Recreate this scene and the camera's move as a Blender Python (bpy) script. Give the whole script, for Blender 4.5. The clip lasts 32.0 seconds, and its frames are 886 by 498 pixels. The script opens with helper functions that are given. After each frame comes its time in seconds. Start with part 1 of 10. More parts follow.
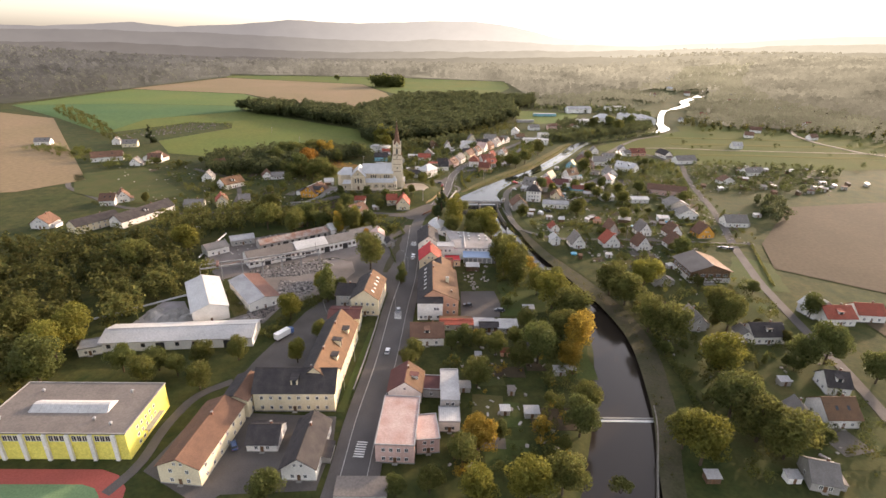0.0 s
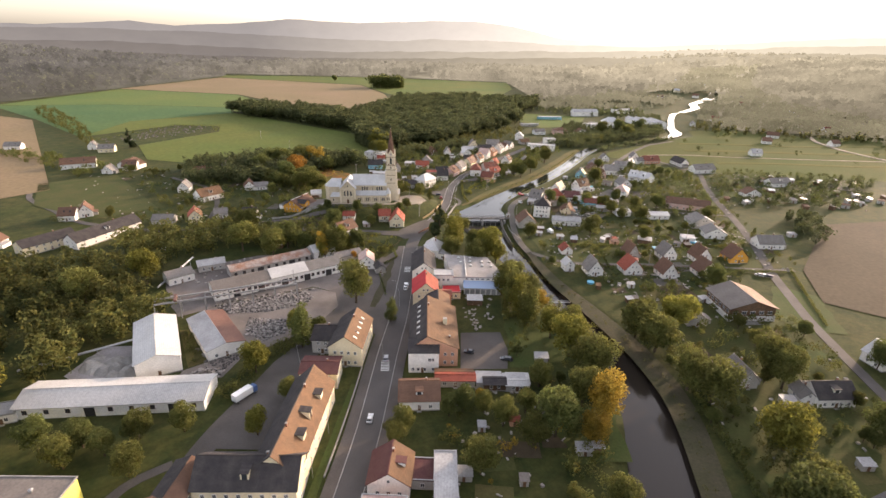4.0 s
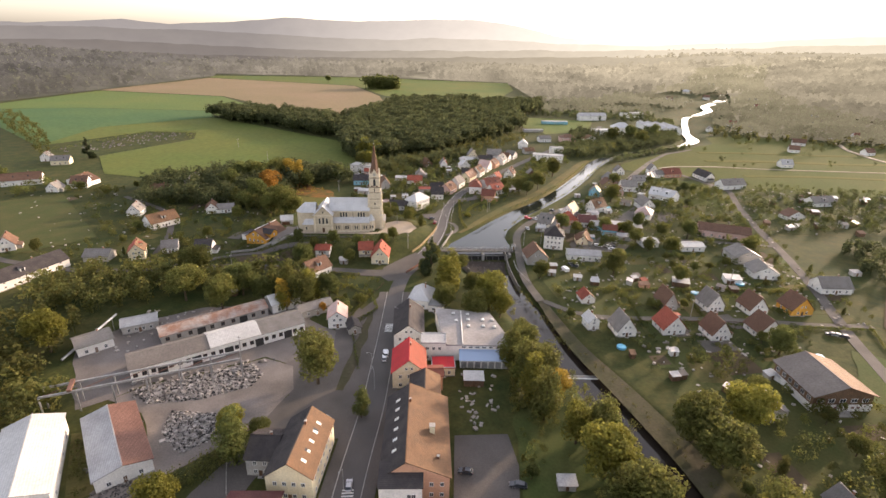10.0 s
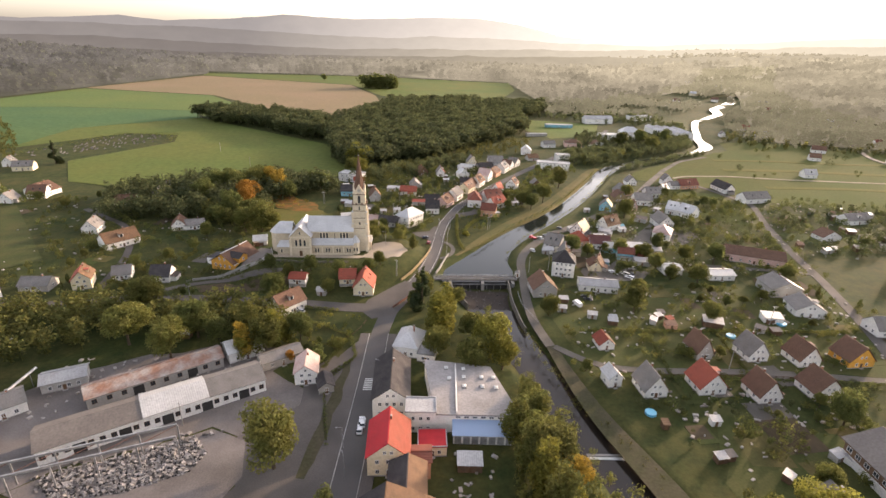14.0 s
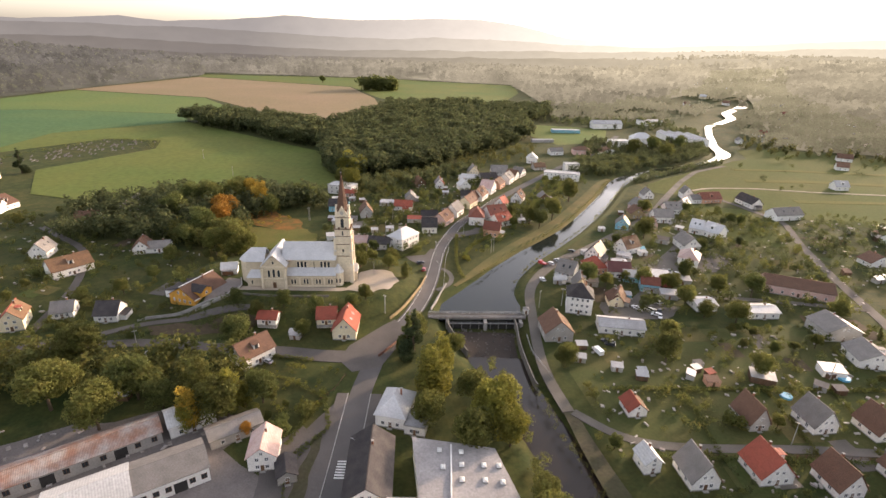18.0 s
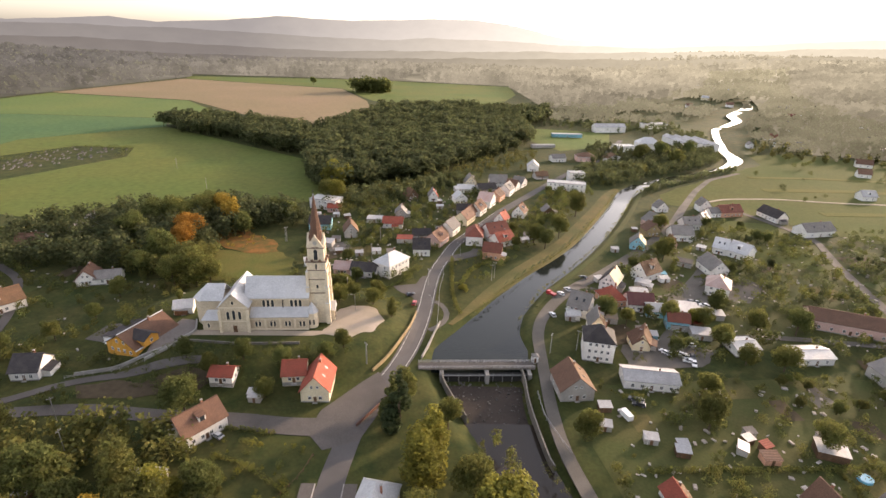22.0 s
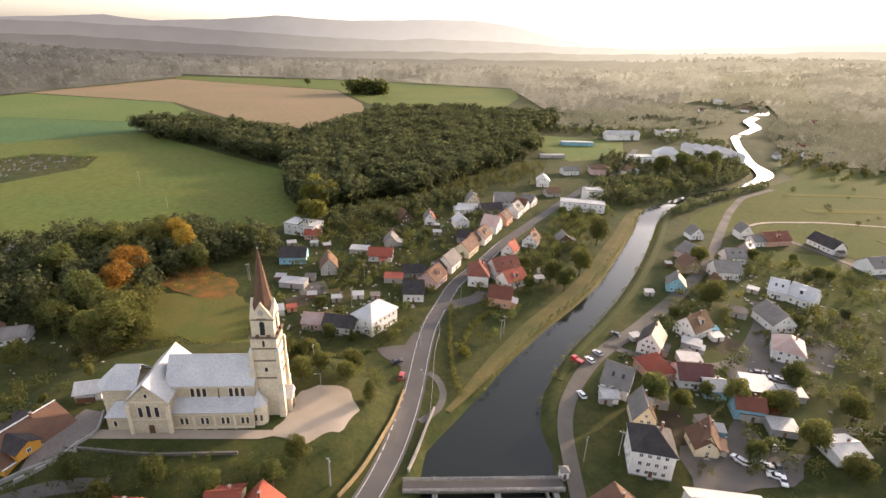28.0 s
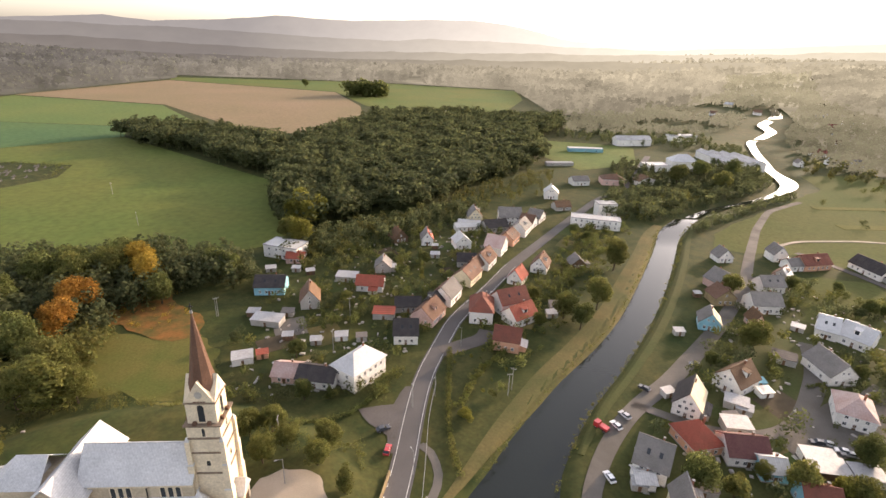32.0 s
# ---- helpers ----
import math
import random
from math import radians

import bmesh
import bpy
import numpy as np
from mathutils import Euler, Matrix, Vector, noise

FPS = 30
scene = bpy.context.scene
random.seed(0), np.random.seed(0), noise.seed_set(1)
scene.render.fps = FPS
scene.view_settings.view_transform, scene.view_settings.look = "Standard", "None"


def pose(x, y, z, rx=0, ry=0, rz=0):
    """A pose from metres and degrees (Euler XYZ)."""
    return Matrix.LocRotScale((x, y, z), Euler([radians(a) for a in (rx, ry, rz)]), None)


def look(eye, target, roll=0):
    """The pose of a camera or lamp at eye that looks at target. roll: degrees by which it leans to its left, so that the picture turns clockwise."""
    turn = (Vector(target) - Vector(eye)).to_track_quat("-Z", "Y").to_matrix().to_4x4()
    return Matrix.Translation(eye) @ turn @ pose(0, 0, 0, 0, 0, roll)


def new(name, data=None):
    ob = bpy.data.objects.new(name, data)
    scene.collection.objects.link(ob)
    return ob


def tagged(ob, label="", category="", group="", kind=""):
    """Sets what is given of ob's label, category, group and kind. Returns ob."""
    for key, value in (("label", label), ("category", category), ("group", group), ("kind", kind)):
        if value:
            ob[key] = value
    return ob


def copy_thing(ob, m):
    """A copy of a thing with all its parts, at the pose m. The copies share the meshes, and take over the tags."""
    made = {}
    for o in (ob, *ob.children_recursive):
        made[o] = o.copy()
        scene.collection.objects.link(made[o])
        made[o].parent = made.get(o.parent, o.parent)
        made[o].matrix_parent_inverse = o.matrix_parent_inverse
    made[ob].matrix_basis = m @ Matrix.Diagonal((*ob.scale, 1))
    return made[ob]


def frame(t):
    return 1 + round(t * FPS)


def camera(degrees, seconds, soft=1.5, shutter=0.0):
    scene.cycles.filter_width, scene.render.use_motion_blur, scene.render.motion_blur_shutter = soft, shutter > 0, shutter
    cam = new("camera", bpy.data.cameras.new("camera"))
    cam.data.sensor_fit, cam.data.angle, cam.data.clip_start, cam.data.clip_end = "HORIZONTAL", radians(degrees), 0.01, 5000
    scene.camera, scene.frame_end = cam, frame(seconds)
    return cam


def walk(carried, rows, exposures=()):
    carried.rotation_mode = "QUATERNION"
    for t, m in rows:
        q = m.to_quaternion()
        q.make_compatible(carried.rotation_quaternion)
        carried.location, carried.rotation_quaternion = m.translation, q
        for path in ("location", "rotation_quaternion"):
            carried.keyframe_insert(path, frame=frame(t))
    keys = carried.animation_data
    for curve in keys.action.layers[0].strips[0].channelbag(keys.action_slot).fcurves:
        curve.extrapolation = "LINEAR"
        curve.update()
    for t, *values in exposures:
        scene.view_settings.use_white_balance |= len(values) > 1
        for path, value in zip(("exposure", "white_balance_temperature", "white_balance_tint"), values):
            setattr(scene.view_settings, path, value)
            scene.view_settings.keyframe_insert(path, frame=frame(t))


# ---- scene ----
cam = camera(82.1, 32.0)
PATH = [
    (0, pose(-0.00, -0.00, 116.40, 68.008, -1.075, -0.107)),
    (1, pose(0.43, 10.30, 116.23, 68.023, -1.062, -0.127)),
    (2, pose(0.80, 20.51, 115.97, 68.026, -1.125, -0.072)),
    (3.5, pose(1.29, 35.87, 115.42, 68.029, -1.242, 0.013)),
    (5, pose(1.80, 51.30, 114.94, 68.012, -1.332, 0.004)),
    (6, pose(2.27, 61.74, 115.01, 67.986, -1.362, -0.000)),
    (7, pose(2.90, 71.99, 115.25, 68.042, -1.346, 0.038)),
    (8, pose(3.61, 82.06, 115.49, 68.029, -1.313, 0.084)),
    (9, pose(4.42, 92.22, 115.53, 67.976, -1.290, 0.063)),
    (10, pose(5.18, 102.36, 115.47, 67.917, -1.289, -0.022)),
    (11, pose(5.85, 112.45, 115.40, 67.941, -1.393, 0.022)),
    (12, pose(6.52, 122.48, 115.30, 67.915, -1.533, 0.094)),
    (13, pose(7.25, 132.58, 115.21, 67.812, -1.638, 0.130)),
    (14, pose(7.95, 142.65, 115.06, 67.778, -1.670, 0.057)),
    (15.5, pose(8.95, 157.59, 114.66, 67.795, -1.692, 0.135)),
    (17, pose(9.90, 172.48, 114.23, 67.855, -1.751, 0.243)),
    (18, pose(10.39, 182.30, 113.88, 67.914, -1.770, 0.340)),
    (19, pose(10.71, 192.09, 113.54, 67.960, -1.763, 0.256)),
    (19.9, pose(10.97, 200.90, 113.23, 67.990, -1.679, 0.049)),
    (20, pose(11.00, 201.88, 113.19, 66.689, -1.667, 0.025)),
    (20.1, pose(11.03, 202.86, 113.16, 67.998, -1.654, 0.001)),
    (21, pose(11.26, 211.65, 112.84, 68.050, -1.624, -0.151)),
    (22, pose(11.39, 221.30, 112.40, 68.021, -1.694, -0.179)),
    (23, pose(11.50, 230.86, 111.97, 68.026, -1.813, -0.179)),
    (24, pose(11.65, 240.36, 111.64, 68.041, -1.897, -0.184)),
    (25, pose(11.84, 249.84, 111.36, 68.096, -1.949, -0.180)),
    (26, pose(12.10, 259.12, 111.06, 68.059, -1.919, -0.157)),
    (27.5, pose(12.62, 272.78, 110.94, 68.097, -1.955, -0.133)),
    (29, pose(13.14, 286.41, 110.87, 68.104, -2.007, -0.058)),
    (30, pose(13.67, 295.20, 110.93, 68.156, -1.980, -0.019)),
    (31, pose(14.23, 303.75, 110.93, 68.192, -2.022, 0.033)),
    (32, pose(14.56, 312.18, 110.84, 68.140, -2.008, 0.139)),
]
walk(cam, PATH, [(0, 1.79, 7050, 20), (32, 1.79, 7050, 20)])

# ---------- world and sun ----------
SUN_AZ, SUN_EL = 50.0, 13.0
world = bpy.data.worlds.new("sky")
scene.world = world
world.use_nodes = True
wn = world.node_tree.nodes
sky = wn.new("ShaderNodeTexSky")
sky.sky_type = "NISHITA"
sky.sun_disc = False
sky.sun_elevation = radians(SUN_EL)
sky.sun_rotation = radians(SUN_AZ)
sky.dust_density = 2.0
sky.air_density = 1.0
sky.ozone_density = 1.6
pale = wn.new("ShaderNodeHueSaturation")
pale.inputs["Saturation"].default_value = 0.5
world.node_tree.links.new(sky.outputs[0], pale.inputs["Color"])
world.node_tree.links.new(pale.outputs[0], wn["Background"].inputs[0])
wn["Background"].inputs[1].default_value = 0.15
sun_data = bpy.data.lights.new("sun", "SUN")
sun_data.energy = 2.1
sun_data.angle = radians(1.2)
sun_data.color = (1.0, 0.80, 0.58)
sun = new("sun", sun_data)
sun.matrix_world = look(
    (0, 0, 0),
    (-math.sin(radians(SUN_AZ)) * math.cos(radians(SUN_EL)), -math.cos(radians(SUN_AZ)) * math.cos(radians(SUN_EL)), -math.sin(radians(SUN_EL))))
sun.location = (300, 300, 200)


# ---------- materials ----------
def mat(name, col, col2=None, scale=0.4, fine=6.0, rough=0.85, bump=0.25, metal=0.0, vary=0.12, wave=None, leafy=0.0, spec=0.12, coord="Object", mid=0.5):
    """A surface with blotches of two colours, finer grain, bump, and a shift from piece to piece."""
    m = bpy.data.materials.new(name)
    m.use_nodes = True
    nt = m.node_tree
    n, ln = nt.nodes, nt.links.new
    b = n["Principled BSDF"]
    b.inputs["Roughness"].default_value = rough
    b.inputs["Metallic"].default_value = metal
    b.inputs["Specular IOR Level"].default_value = spec
    if coord == "World":
        co = n.new("ShaderNodeNewGeometry").outputs["Position"]
    else:
        co = n.new("ShaderNodeTexCoord").outputs["Object"]
    n1 = n.new("ShaderNodeTexNoise")
    n1.inputs["Scale"].default_value = scale
    n1.inputs["Detail"].default_value = 5
    n2 = n.new("ShaderNodeTexNoise")
    n2.inputs["Scale"].default_value = fine
    n2.inputs["Detail"].default_value = 3
    ln(co, n1.inputs["Vector"])
    ln(co, n2.inputs["Vector"])
    ramp = n.new("ShaderNodeMapRange")
    ramp.inputs["From Min"].default_value = mid - 0.18
    ramp.inputs["From Max"].default_value = mid + 0.18
    ln(n1.outputs["Fac"], ramp.inputs["Value"])
    mix = n.new("ShaderNodeMix")
    mix.data_type = "RGBA"
    c2 = col2 or tuple(c * 0.72 for c in col)
    mix.inputs["A"].default_value = (*col, 1)
    mix.inputs["B"].default_value = (*c2, 1)
    ln(ramp.outputs[0], mix.inputs["Factor"])
    last = mix.outputs["Result"]
    hsv = n.new("ShaderNodeHueSaturation")
    info = n.new("ShaderNodeObjectInfo")
    add = n.new("ShaderNodeMath")
    add.operation = "MULTIPLY_ADD"
    ln(info.outputs["Random"], add.inputs[0])
    add.inputs[1].default_value = vary * 2
    add.inputs[2].default_value = 1 - vary
    mul = n.new("ShaderNodeMath")
    mul.operation = "MULTIPLY_ADD"
    ln(n2.outputs["Fac"], mul.inputs[0])
    mul.inputs[1].default_value = 0.7
    mul.inputs[2].default_value = 0.65
    mm = n.new("ShaderNodeMath")
    mm.operation = "MULTIPLY"
    ln(add.outputs[0], mm.inputs[0])
    ln(mul.outputs[0], mm.inputs[1])
    ln(mm.outputs[0], hsv.inputs["Value"])
    ln(last, hsv.inputs["Color"])
    last = hsv.outputs["Color"]
    height = n2.outputs["Fac"]
    if wave:
        w = n.new("ShaderNodeTexWave")
        w.bands_direction = wave[0]
        w.inputs["Scale"].default_value = wave[1]
        w.inputs["Distortion"].default_value = wave[2]
        w.inputs["Detail"].default_value = 1
        ln(co, w.inputs["Vector"])
        wmix = n.new("ShaderNodeMix")
        wmix.data_type = "RGBA"
        wmix.blend_type = "MULTIPLY"
        wmix.inputs["Factor"].default_value = wave[3]
        ln(last, wmix.inputs["A"])
        ln(w.outputs["Color"], wmix.inputs["B"])
        last = wmix.outputs["Result"]
        height = w.outputs["Fac"]
    ln(last, b.inputs["Base Color"])
    if bump:
        bp = n.new("ShaderNodeBump")
        bp.inputs["Strength"].default_value = bump
        bp.inputs["Distance"].default_value = 0.1
        ln(height, bp.inputs["Height"])
        ln(bp.outputs[0], b.inputs["Normal"])
    if leafy:
        tr = n.new("ShaderNodeBsdfTranslucent")
        ln(last, tr.inputs["Color"])
        ms = n.new("ShaderNodeMixShader")
        ms.inputs[0].default_value = leafy
        ln(b.outputs[0], ms.inputs[1])
        ln(tr.outputs[0], ms.inputs[2])
        ln(ms.outputs[0], n["Material Output"].inputs["Surface"])
    return m


def ground_mat():
    m = mat("grass", (0.046, 0.056, 0.019), (0.066, 0.063, 0.025), 0.03, 0.9, 0.95, 0.5, coord="World", vary=0)
    n, ln = m.node_tree.nodes, m.node_tree.links.new
    co = n.new("ShaderNodeNewGeometry").outputs["Position"]
    t = n.new("ShaderNodeTexNoise")
    t.inputs["Scale"].default_value = 0.16
    t.inputs["Detail"].default_value = 6
    t.inputs["Roughness"].default_value = 0.65
    ln(co, t.inputs["Vector"])
    r = n.new("ShaderNodeValToRGB")
    r.color_ramp.elements[0].position, r.color_ramp.elements[1].position = 0.34, 0.68
    r.color_ramp.elements[0].color = (0.55, 0.72, 0.6, 1)
    r.color_ramp.elements[1].color = (1.25, 1.14, 0.95, 1)
    ln(t.outputs["Fac"], r.inputs[0])
    x = n.new("ShaderNodeMix")
    x.data_type, x.blend_type = "RGBA", "MULTIPLY"
    x.inputs["Factor"].default_value = 1.0
    b = n["Principled BSDF"]
    src = b.inputs["Base Color"].links[0].from_socket
    ln(src, x.inputs["A"])
    ln(r.outputs[0], x.inputs["B"])
    ln(x.outputs["Result"], b.inputs["Base Color"])
    return m


M_GRASS = ground_mat()
M_FIELD_GREEN = mat("young_crop", (0.092, 0.138, 0.040), (0.120, 0.148, 0.042), 0.008, 0.25, 0.95, 0.2, coord="World", vary=0)
M_FIELD_LIME = mat("meadow_crop", (0.084, 0.120, 0.028), (0.122, 0.126, 0.031), 0.009, 0.25, 0.95, 0.2, coord="World", vary=0)
M_FIELD_TEAL = mat("dark_crop", (0.062, 0.118, 0.046), (0.080, 0.130, 0.045), 0.009, 0.25, 0.95, 0.2, coord="World", vary=0)
M_STUBBLE = mat("stubble", (0.235, 0.168, 0.10), (0.195, 0.15, 0.08), 0.006, 0.3, 0.95, 0.2, coord="World", vary=0)
M_SOIL = mat("bare_soil", (0.072, 0.055, 0.034), (0.088, 0.067, 0.042), 0.02, 0.5, 0.95, 0.3, coord="World", vary=0)
M_SCRUB = mat("dry_meadow", (0.046, 0.064, 0.021), (0.060, 0.068, 0.025), 0.02, 0.4, 0.95, 0.3, coord="World", vary=0)
M_VALLEY = mat("valley_meadow", (0.076, 0.094, 0.031), (0.106, 0.106, 0.040), 0.012, 0.5, 0.95, 0.3, coord="World", vary=0, spec=0.02)
M_HAY = mat("mown_hay_strip", (0.105, 0.112, 0.036), (0.128, 0.120, 0.042), 0.02, 0.8, 0.95, 0.3, coord="World", vary=0, spec=0.02)
M_BANK = mat("dry_bank_grass", (0.125, 0.100, 0.040), (0.072, 0.074, 0.026), 0.06, 1.2, 0.95, 0.4, coord="World", vary=0)
M_ORANGE = mat("fallen_leaves", (0.23, 0.100, 0.030), (0.085, 0.080, 0.024), 0.16, 1.2, 0.95, 0.3, coord="World", vary=0)
M_ASPHALT = mat("asphalt", (0.118, 0.108, 0.101), (0.092, 0.085, 0.080), 0.08, 8, 0.8, 0.1, coord="World", vary=0)
M_PALE_ROAD = mat("pale_asphalt", (0.128, 0.113, 0.102), (0.088, 0.079, 0.071), 0.08, 3, 0.85, 0.1, coord="World", vary=0)
M_GRAVEL = mat("gravel", (0.158, 0.140, 0.122), (0.105, 0.095, 0.08), 0.09, 5, 0.9, 0.4, coord="World", vary=0)
M_EARTH = mat("trodden_earth", (0.078, 0.067, 0.043), (0.056, 0.056, 0.027), 0.14, 1.2, 0.95, 0.4, coord="World", vary=0)
M_MEADOW = mat("sunny_meadow", (0.056, 0.068, 0.021), (0.078, 0.076, 0.027), 0.09, 1.2, 0.95, 0.3, coord="World", vary=0)
# slope grass with its sunlit brightness put into the base colour
M_SLOPE = mat("sunlit_slope_grass", (0.084, 0.098, 0.024), (0.125, 0.106, 0.030), 0.07, 1.2, 0.95, 0.3, coord="World", vary=0)
M_OCHRE = mat("ochre_wall", (0.34, 0.25, 0.13), (0.24, 0.18, 0.10), 0.3, 3, 0.9, 0.3)
M_LAWN = mat("mown_lawn", (0.052, 0.074, 0.021), (0.070, 0.078, 0.025), 0.08, 1.2, 0.95, 0.3, coord="World", vary=0)
M_DUST = mat("stone_dust_yard", (0.200, 0.175, 0.160), (0.128, 0.112, 0.10), 0.09, 2.2, 0.92, 0.3, coord="World", vary=0)
M_PALE_DUST = mat("pale_stone_dust", (0.34, 0.31, 0.30), (0.24, 0.22, 0.205), 0.12, 2.0, 0.92, 0.3, coord="World", vary=0)
M_PATH = mat("sandy_path", (0.40, 0.33, 0.26), (0.30, 0.25, 0.19), 0.1, 6, 0.92, 0.2, coord="World", vary=0)
M_PAINT = mat("road_paint", (0.72, 0.70, 0.66), (0.55, 0.54, 0.50), 0.6, 3, 0.7, 0.05, coord="World", vary=0)
M_KERB = mat("kerb_stone", (0.36, 0.34, 0.32), None, 0.5, 3, 0.85, 0.2)
M_CONCRETE = mat("concrete", (0.36, 0.34, 0.31), (0.25, 0.235, 0.21), 0.3, 3, 0.9, 0.2)
M_STONE = mat("rubble_stone", (0.21, 0.19, 0.16), (0.14, 0.128, 0.112), 0.8, 3, 0.9, 0.4)
M_GRANITE = mat("granite", (0.31, 0.285, 0.262), (0.12, 0.110, 0.10), 0.5, 4, 0.9, 0.3, vary=0.5, coord="World")
M_CLUTTER = mat("pale_clutter", (0.45, 0.42, 0.38), (0.24, 0.20, 0.17), 0.5, 2.0, 0.8, 0.1, coord="World", vary=0.1)
M_BED = mat("wet_gravel_bed", (0.055, 0.042, 0.034), (0.036, 0.029, 0.024), 0.08, 0.9, 0.7, 0.5, coord="World", vary=0)
M_WHITE = mat("white_plaster", (0.78, 0.75, 0.70), (0.66, 0.63, 0.58), 0.25, 2, 0.85, 0.1, vary=0.06)
M_CREAM = mat("cream_plaster", (0.72, 0.63, 0.44), (0.62, 0.53, 0.36), 0.25, 2, 0.85, 0.1, vary=0.06)
M_YELLOW = mat("yellow_plaster", (0.80, 0.70, 0.16), (0.72, 0.62, 0.14), 0.2, 2, 0.8, 0.08, vary=0.04)
M_GREY_WALL = mat("grey_plaster", (0.42, 0.39, 0.35), (0.32, 0.30, 0.27), 0.25, 2, 0.88, 0.15, vary=0.1)
M_PINK = mat("pink_plaster", (0.62, 0.42, 0.36), (0.52, 0.35, 0.30), 0.25, 2, 0.85, 0.1, vary=0.05)
M_SALMON = mat("salmon_plaster", (0.62, 0.34, 0.22), (0.52, 0.29, 0.19), 0.25, 2, 0.85, 0.1, vary=0.05)
M_BLUE = mat("light_blue_plaster", (0.24, 0.48, 0.56), None, 0.25, 2, 0.85, 0.1)
M_ORANGE_WALL = mat("orange_plaster", (0.72, 0.36, 0.07), None, 0.25, 2, 0.85, 0.1)
M_WOOD = mat("weathered_boards", (0.20, 0.12, 0.07), (0.13, 0.085, 0.055), 0.6, 4, 0.85, 0.3, wave=("X", 2.2, 1.0, 0.35))
M_CHURCH = mat("church_render", (0.56, 0.465, 0.335), (0.44, 0.365, 0.265), 0.22, 1.6, 0.88, 0.2, vary=0.05)
M_CHURCH_TRIM = mat("pale_stone_trim", (0.70, 0.60, 0.44), (0.58, 0.49, 0.36), 0.5, 2.5, 0.85, 0.15, vary=0.05)
M_BAND = mat("dark_cornice", (0.24, 0.18, 0.13), (0.17, 0.13, 0.10), 0.6, 3, 0.85, 0.2)
M_ZINC = mat("painted_tin_roof", (0.56, 0.55, 0.54), (0.46, 0.455, 0.45), 0.18, 2, 0.42, 0.15, wave=("X", 0.9, 0.0, 0.12), vary=0.05, spec=0.5)
M_TIN = mat("grey_tin_roof", (0.42, 0.41, 0.40), (0.29, 0.28, 0.27), 0.15, 1.5, 0.5, 0.25, wave=("X", 0.8, 0.0, 0.2), vary=0.1, spec=0.5)
M_WHITE_TIN = mat("white_tin_roof", (0.54, 0.525, 0.50), (0.43, 0.415, 0.39), 0.1, 1.5, 0.5, 0.2, wave=("X", 0.5, 0.0, 0.12), vary=0.05, spec=0.5)
M_RUST = mat("rusty_sheet_roof", (0.30, 0.16, 0.11), (0.42, 0.38, 0.34), 0.25, 1.5, 0.75, 0.3, wave=("X", 0.9, 0.0, 0.3))
M_BROWN_TIN = mat("brown_corrugated_roof", (0.17, 0.09, 0.07), (0.22, 0.12, 0.09), 0.2, 1.5, 0.6, 0.3, wave=("X", 1.0, 0.0, 0.3))
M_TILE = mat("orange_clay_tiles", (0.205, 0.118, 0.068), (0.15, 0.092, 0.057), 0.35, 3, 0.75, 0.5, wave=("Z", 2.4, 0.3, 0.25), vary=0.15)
M_RED_TILE = mat("red_clay_tiles", (0.37, 0.095, 0.062), (0.28, 0.085, 0.055), 0.35, 3, 0.7, 0.5, wave=("Z", 2.4, 0.3, 0.25), vary=0.12)
M_BRIGHT_RED = mat("bright_red_tin", (0.58, 0.045, 0.05), (0.46, 0.04, 0.045), 0.35, 3, 0.55, 0.3, wave=("Z", 2.4, 0.3, 0.2), vary=0.05)
M_MAROON = mat("maroon_roof", (0.12, 0.05, 0.048), (0.15, 0.07, 0.06), 0.3, 3, 0.7, 0.3, wave=("X", 1.2, 0.3, 0.25), vary=0.08)
M_TERRA = mat("brick_red_tiles", (0.25, 0.088, 0.06), (0.19, 0.078, 0.056), 0.35, 3, 0.75, 0.5, wave=("Z", 2.4, 0.3, 0.25), vary=0.12)
M_BROWN_TILE = mat("brown_tiles", (0.15, 0.086, 0.06), (0.19, 0.108, 0.072), 0.35, 3, 0.75, 0.5, wave=("Z", 2.4, 0.3, 0.25), vary=0.15)
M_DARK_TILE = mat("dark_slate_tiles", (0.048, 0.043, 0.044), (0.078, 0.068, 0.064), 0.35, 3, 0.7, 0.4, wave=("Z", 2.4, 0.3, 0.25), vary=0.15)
M_GREY_TILE = mat("grey_fibre_tiles", (0.26, 0.235, 0.215), (0.20, 0.185, 0.165), 0.3, 3, 0.75, 0.4, wave=("Z", 2.4, 0.3, 0.25), vary=0.15)
M_PINK_TIN = mat("faded_pink_roof", (0.50, 0.38, 0.34), (0.42, 0.27, 0.23), 0.2, 2, 0.55, 0.2, wave=("X", 0.8, 0.0, 0.12))
M_FELT = mat("roofing_felt", (0.19, 0.165, 0.145), (0.15, 0.13, 0.115), 0.15, 1.5, 0.85, 0.15, vary=0.1)
M_FLAT_ROOF = mat("grey_bitumen_roof", (0.34, 0.315, 0.30), (0.25, 0.23, 0.215), 0.12, 1.5, 0.8, 0.2, vary=0.05)
M_FRAME = mat("white_window_frame", (0.75, 0.73, 0.70), None, 1, 4, 0.5, 0, vary=0)
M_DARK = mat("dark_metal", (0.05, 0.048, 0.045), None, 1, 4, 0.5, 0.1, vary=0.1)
M_STEEL = mat("galvanised_steel", (0.42, 0.41, 0.40), None, 0.8, 4, 0.45, 0.1, metal=0.6, vary=0.1)
M_BRICK = mat("chimney_brick", (0.30, 0.14, 0.09), None, 1.5, 6, 0.9, 0.3, vary=0.2)
M_DOOR = mat("brown_door", (0.16, 0.09, 0.05), None, 1.5, 6, 0.6, 0.1, vary=0.2)
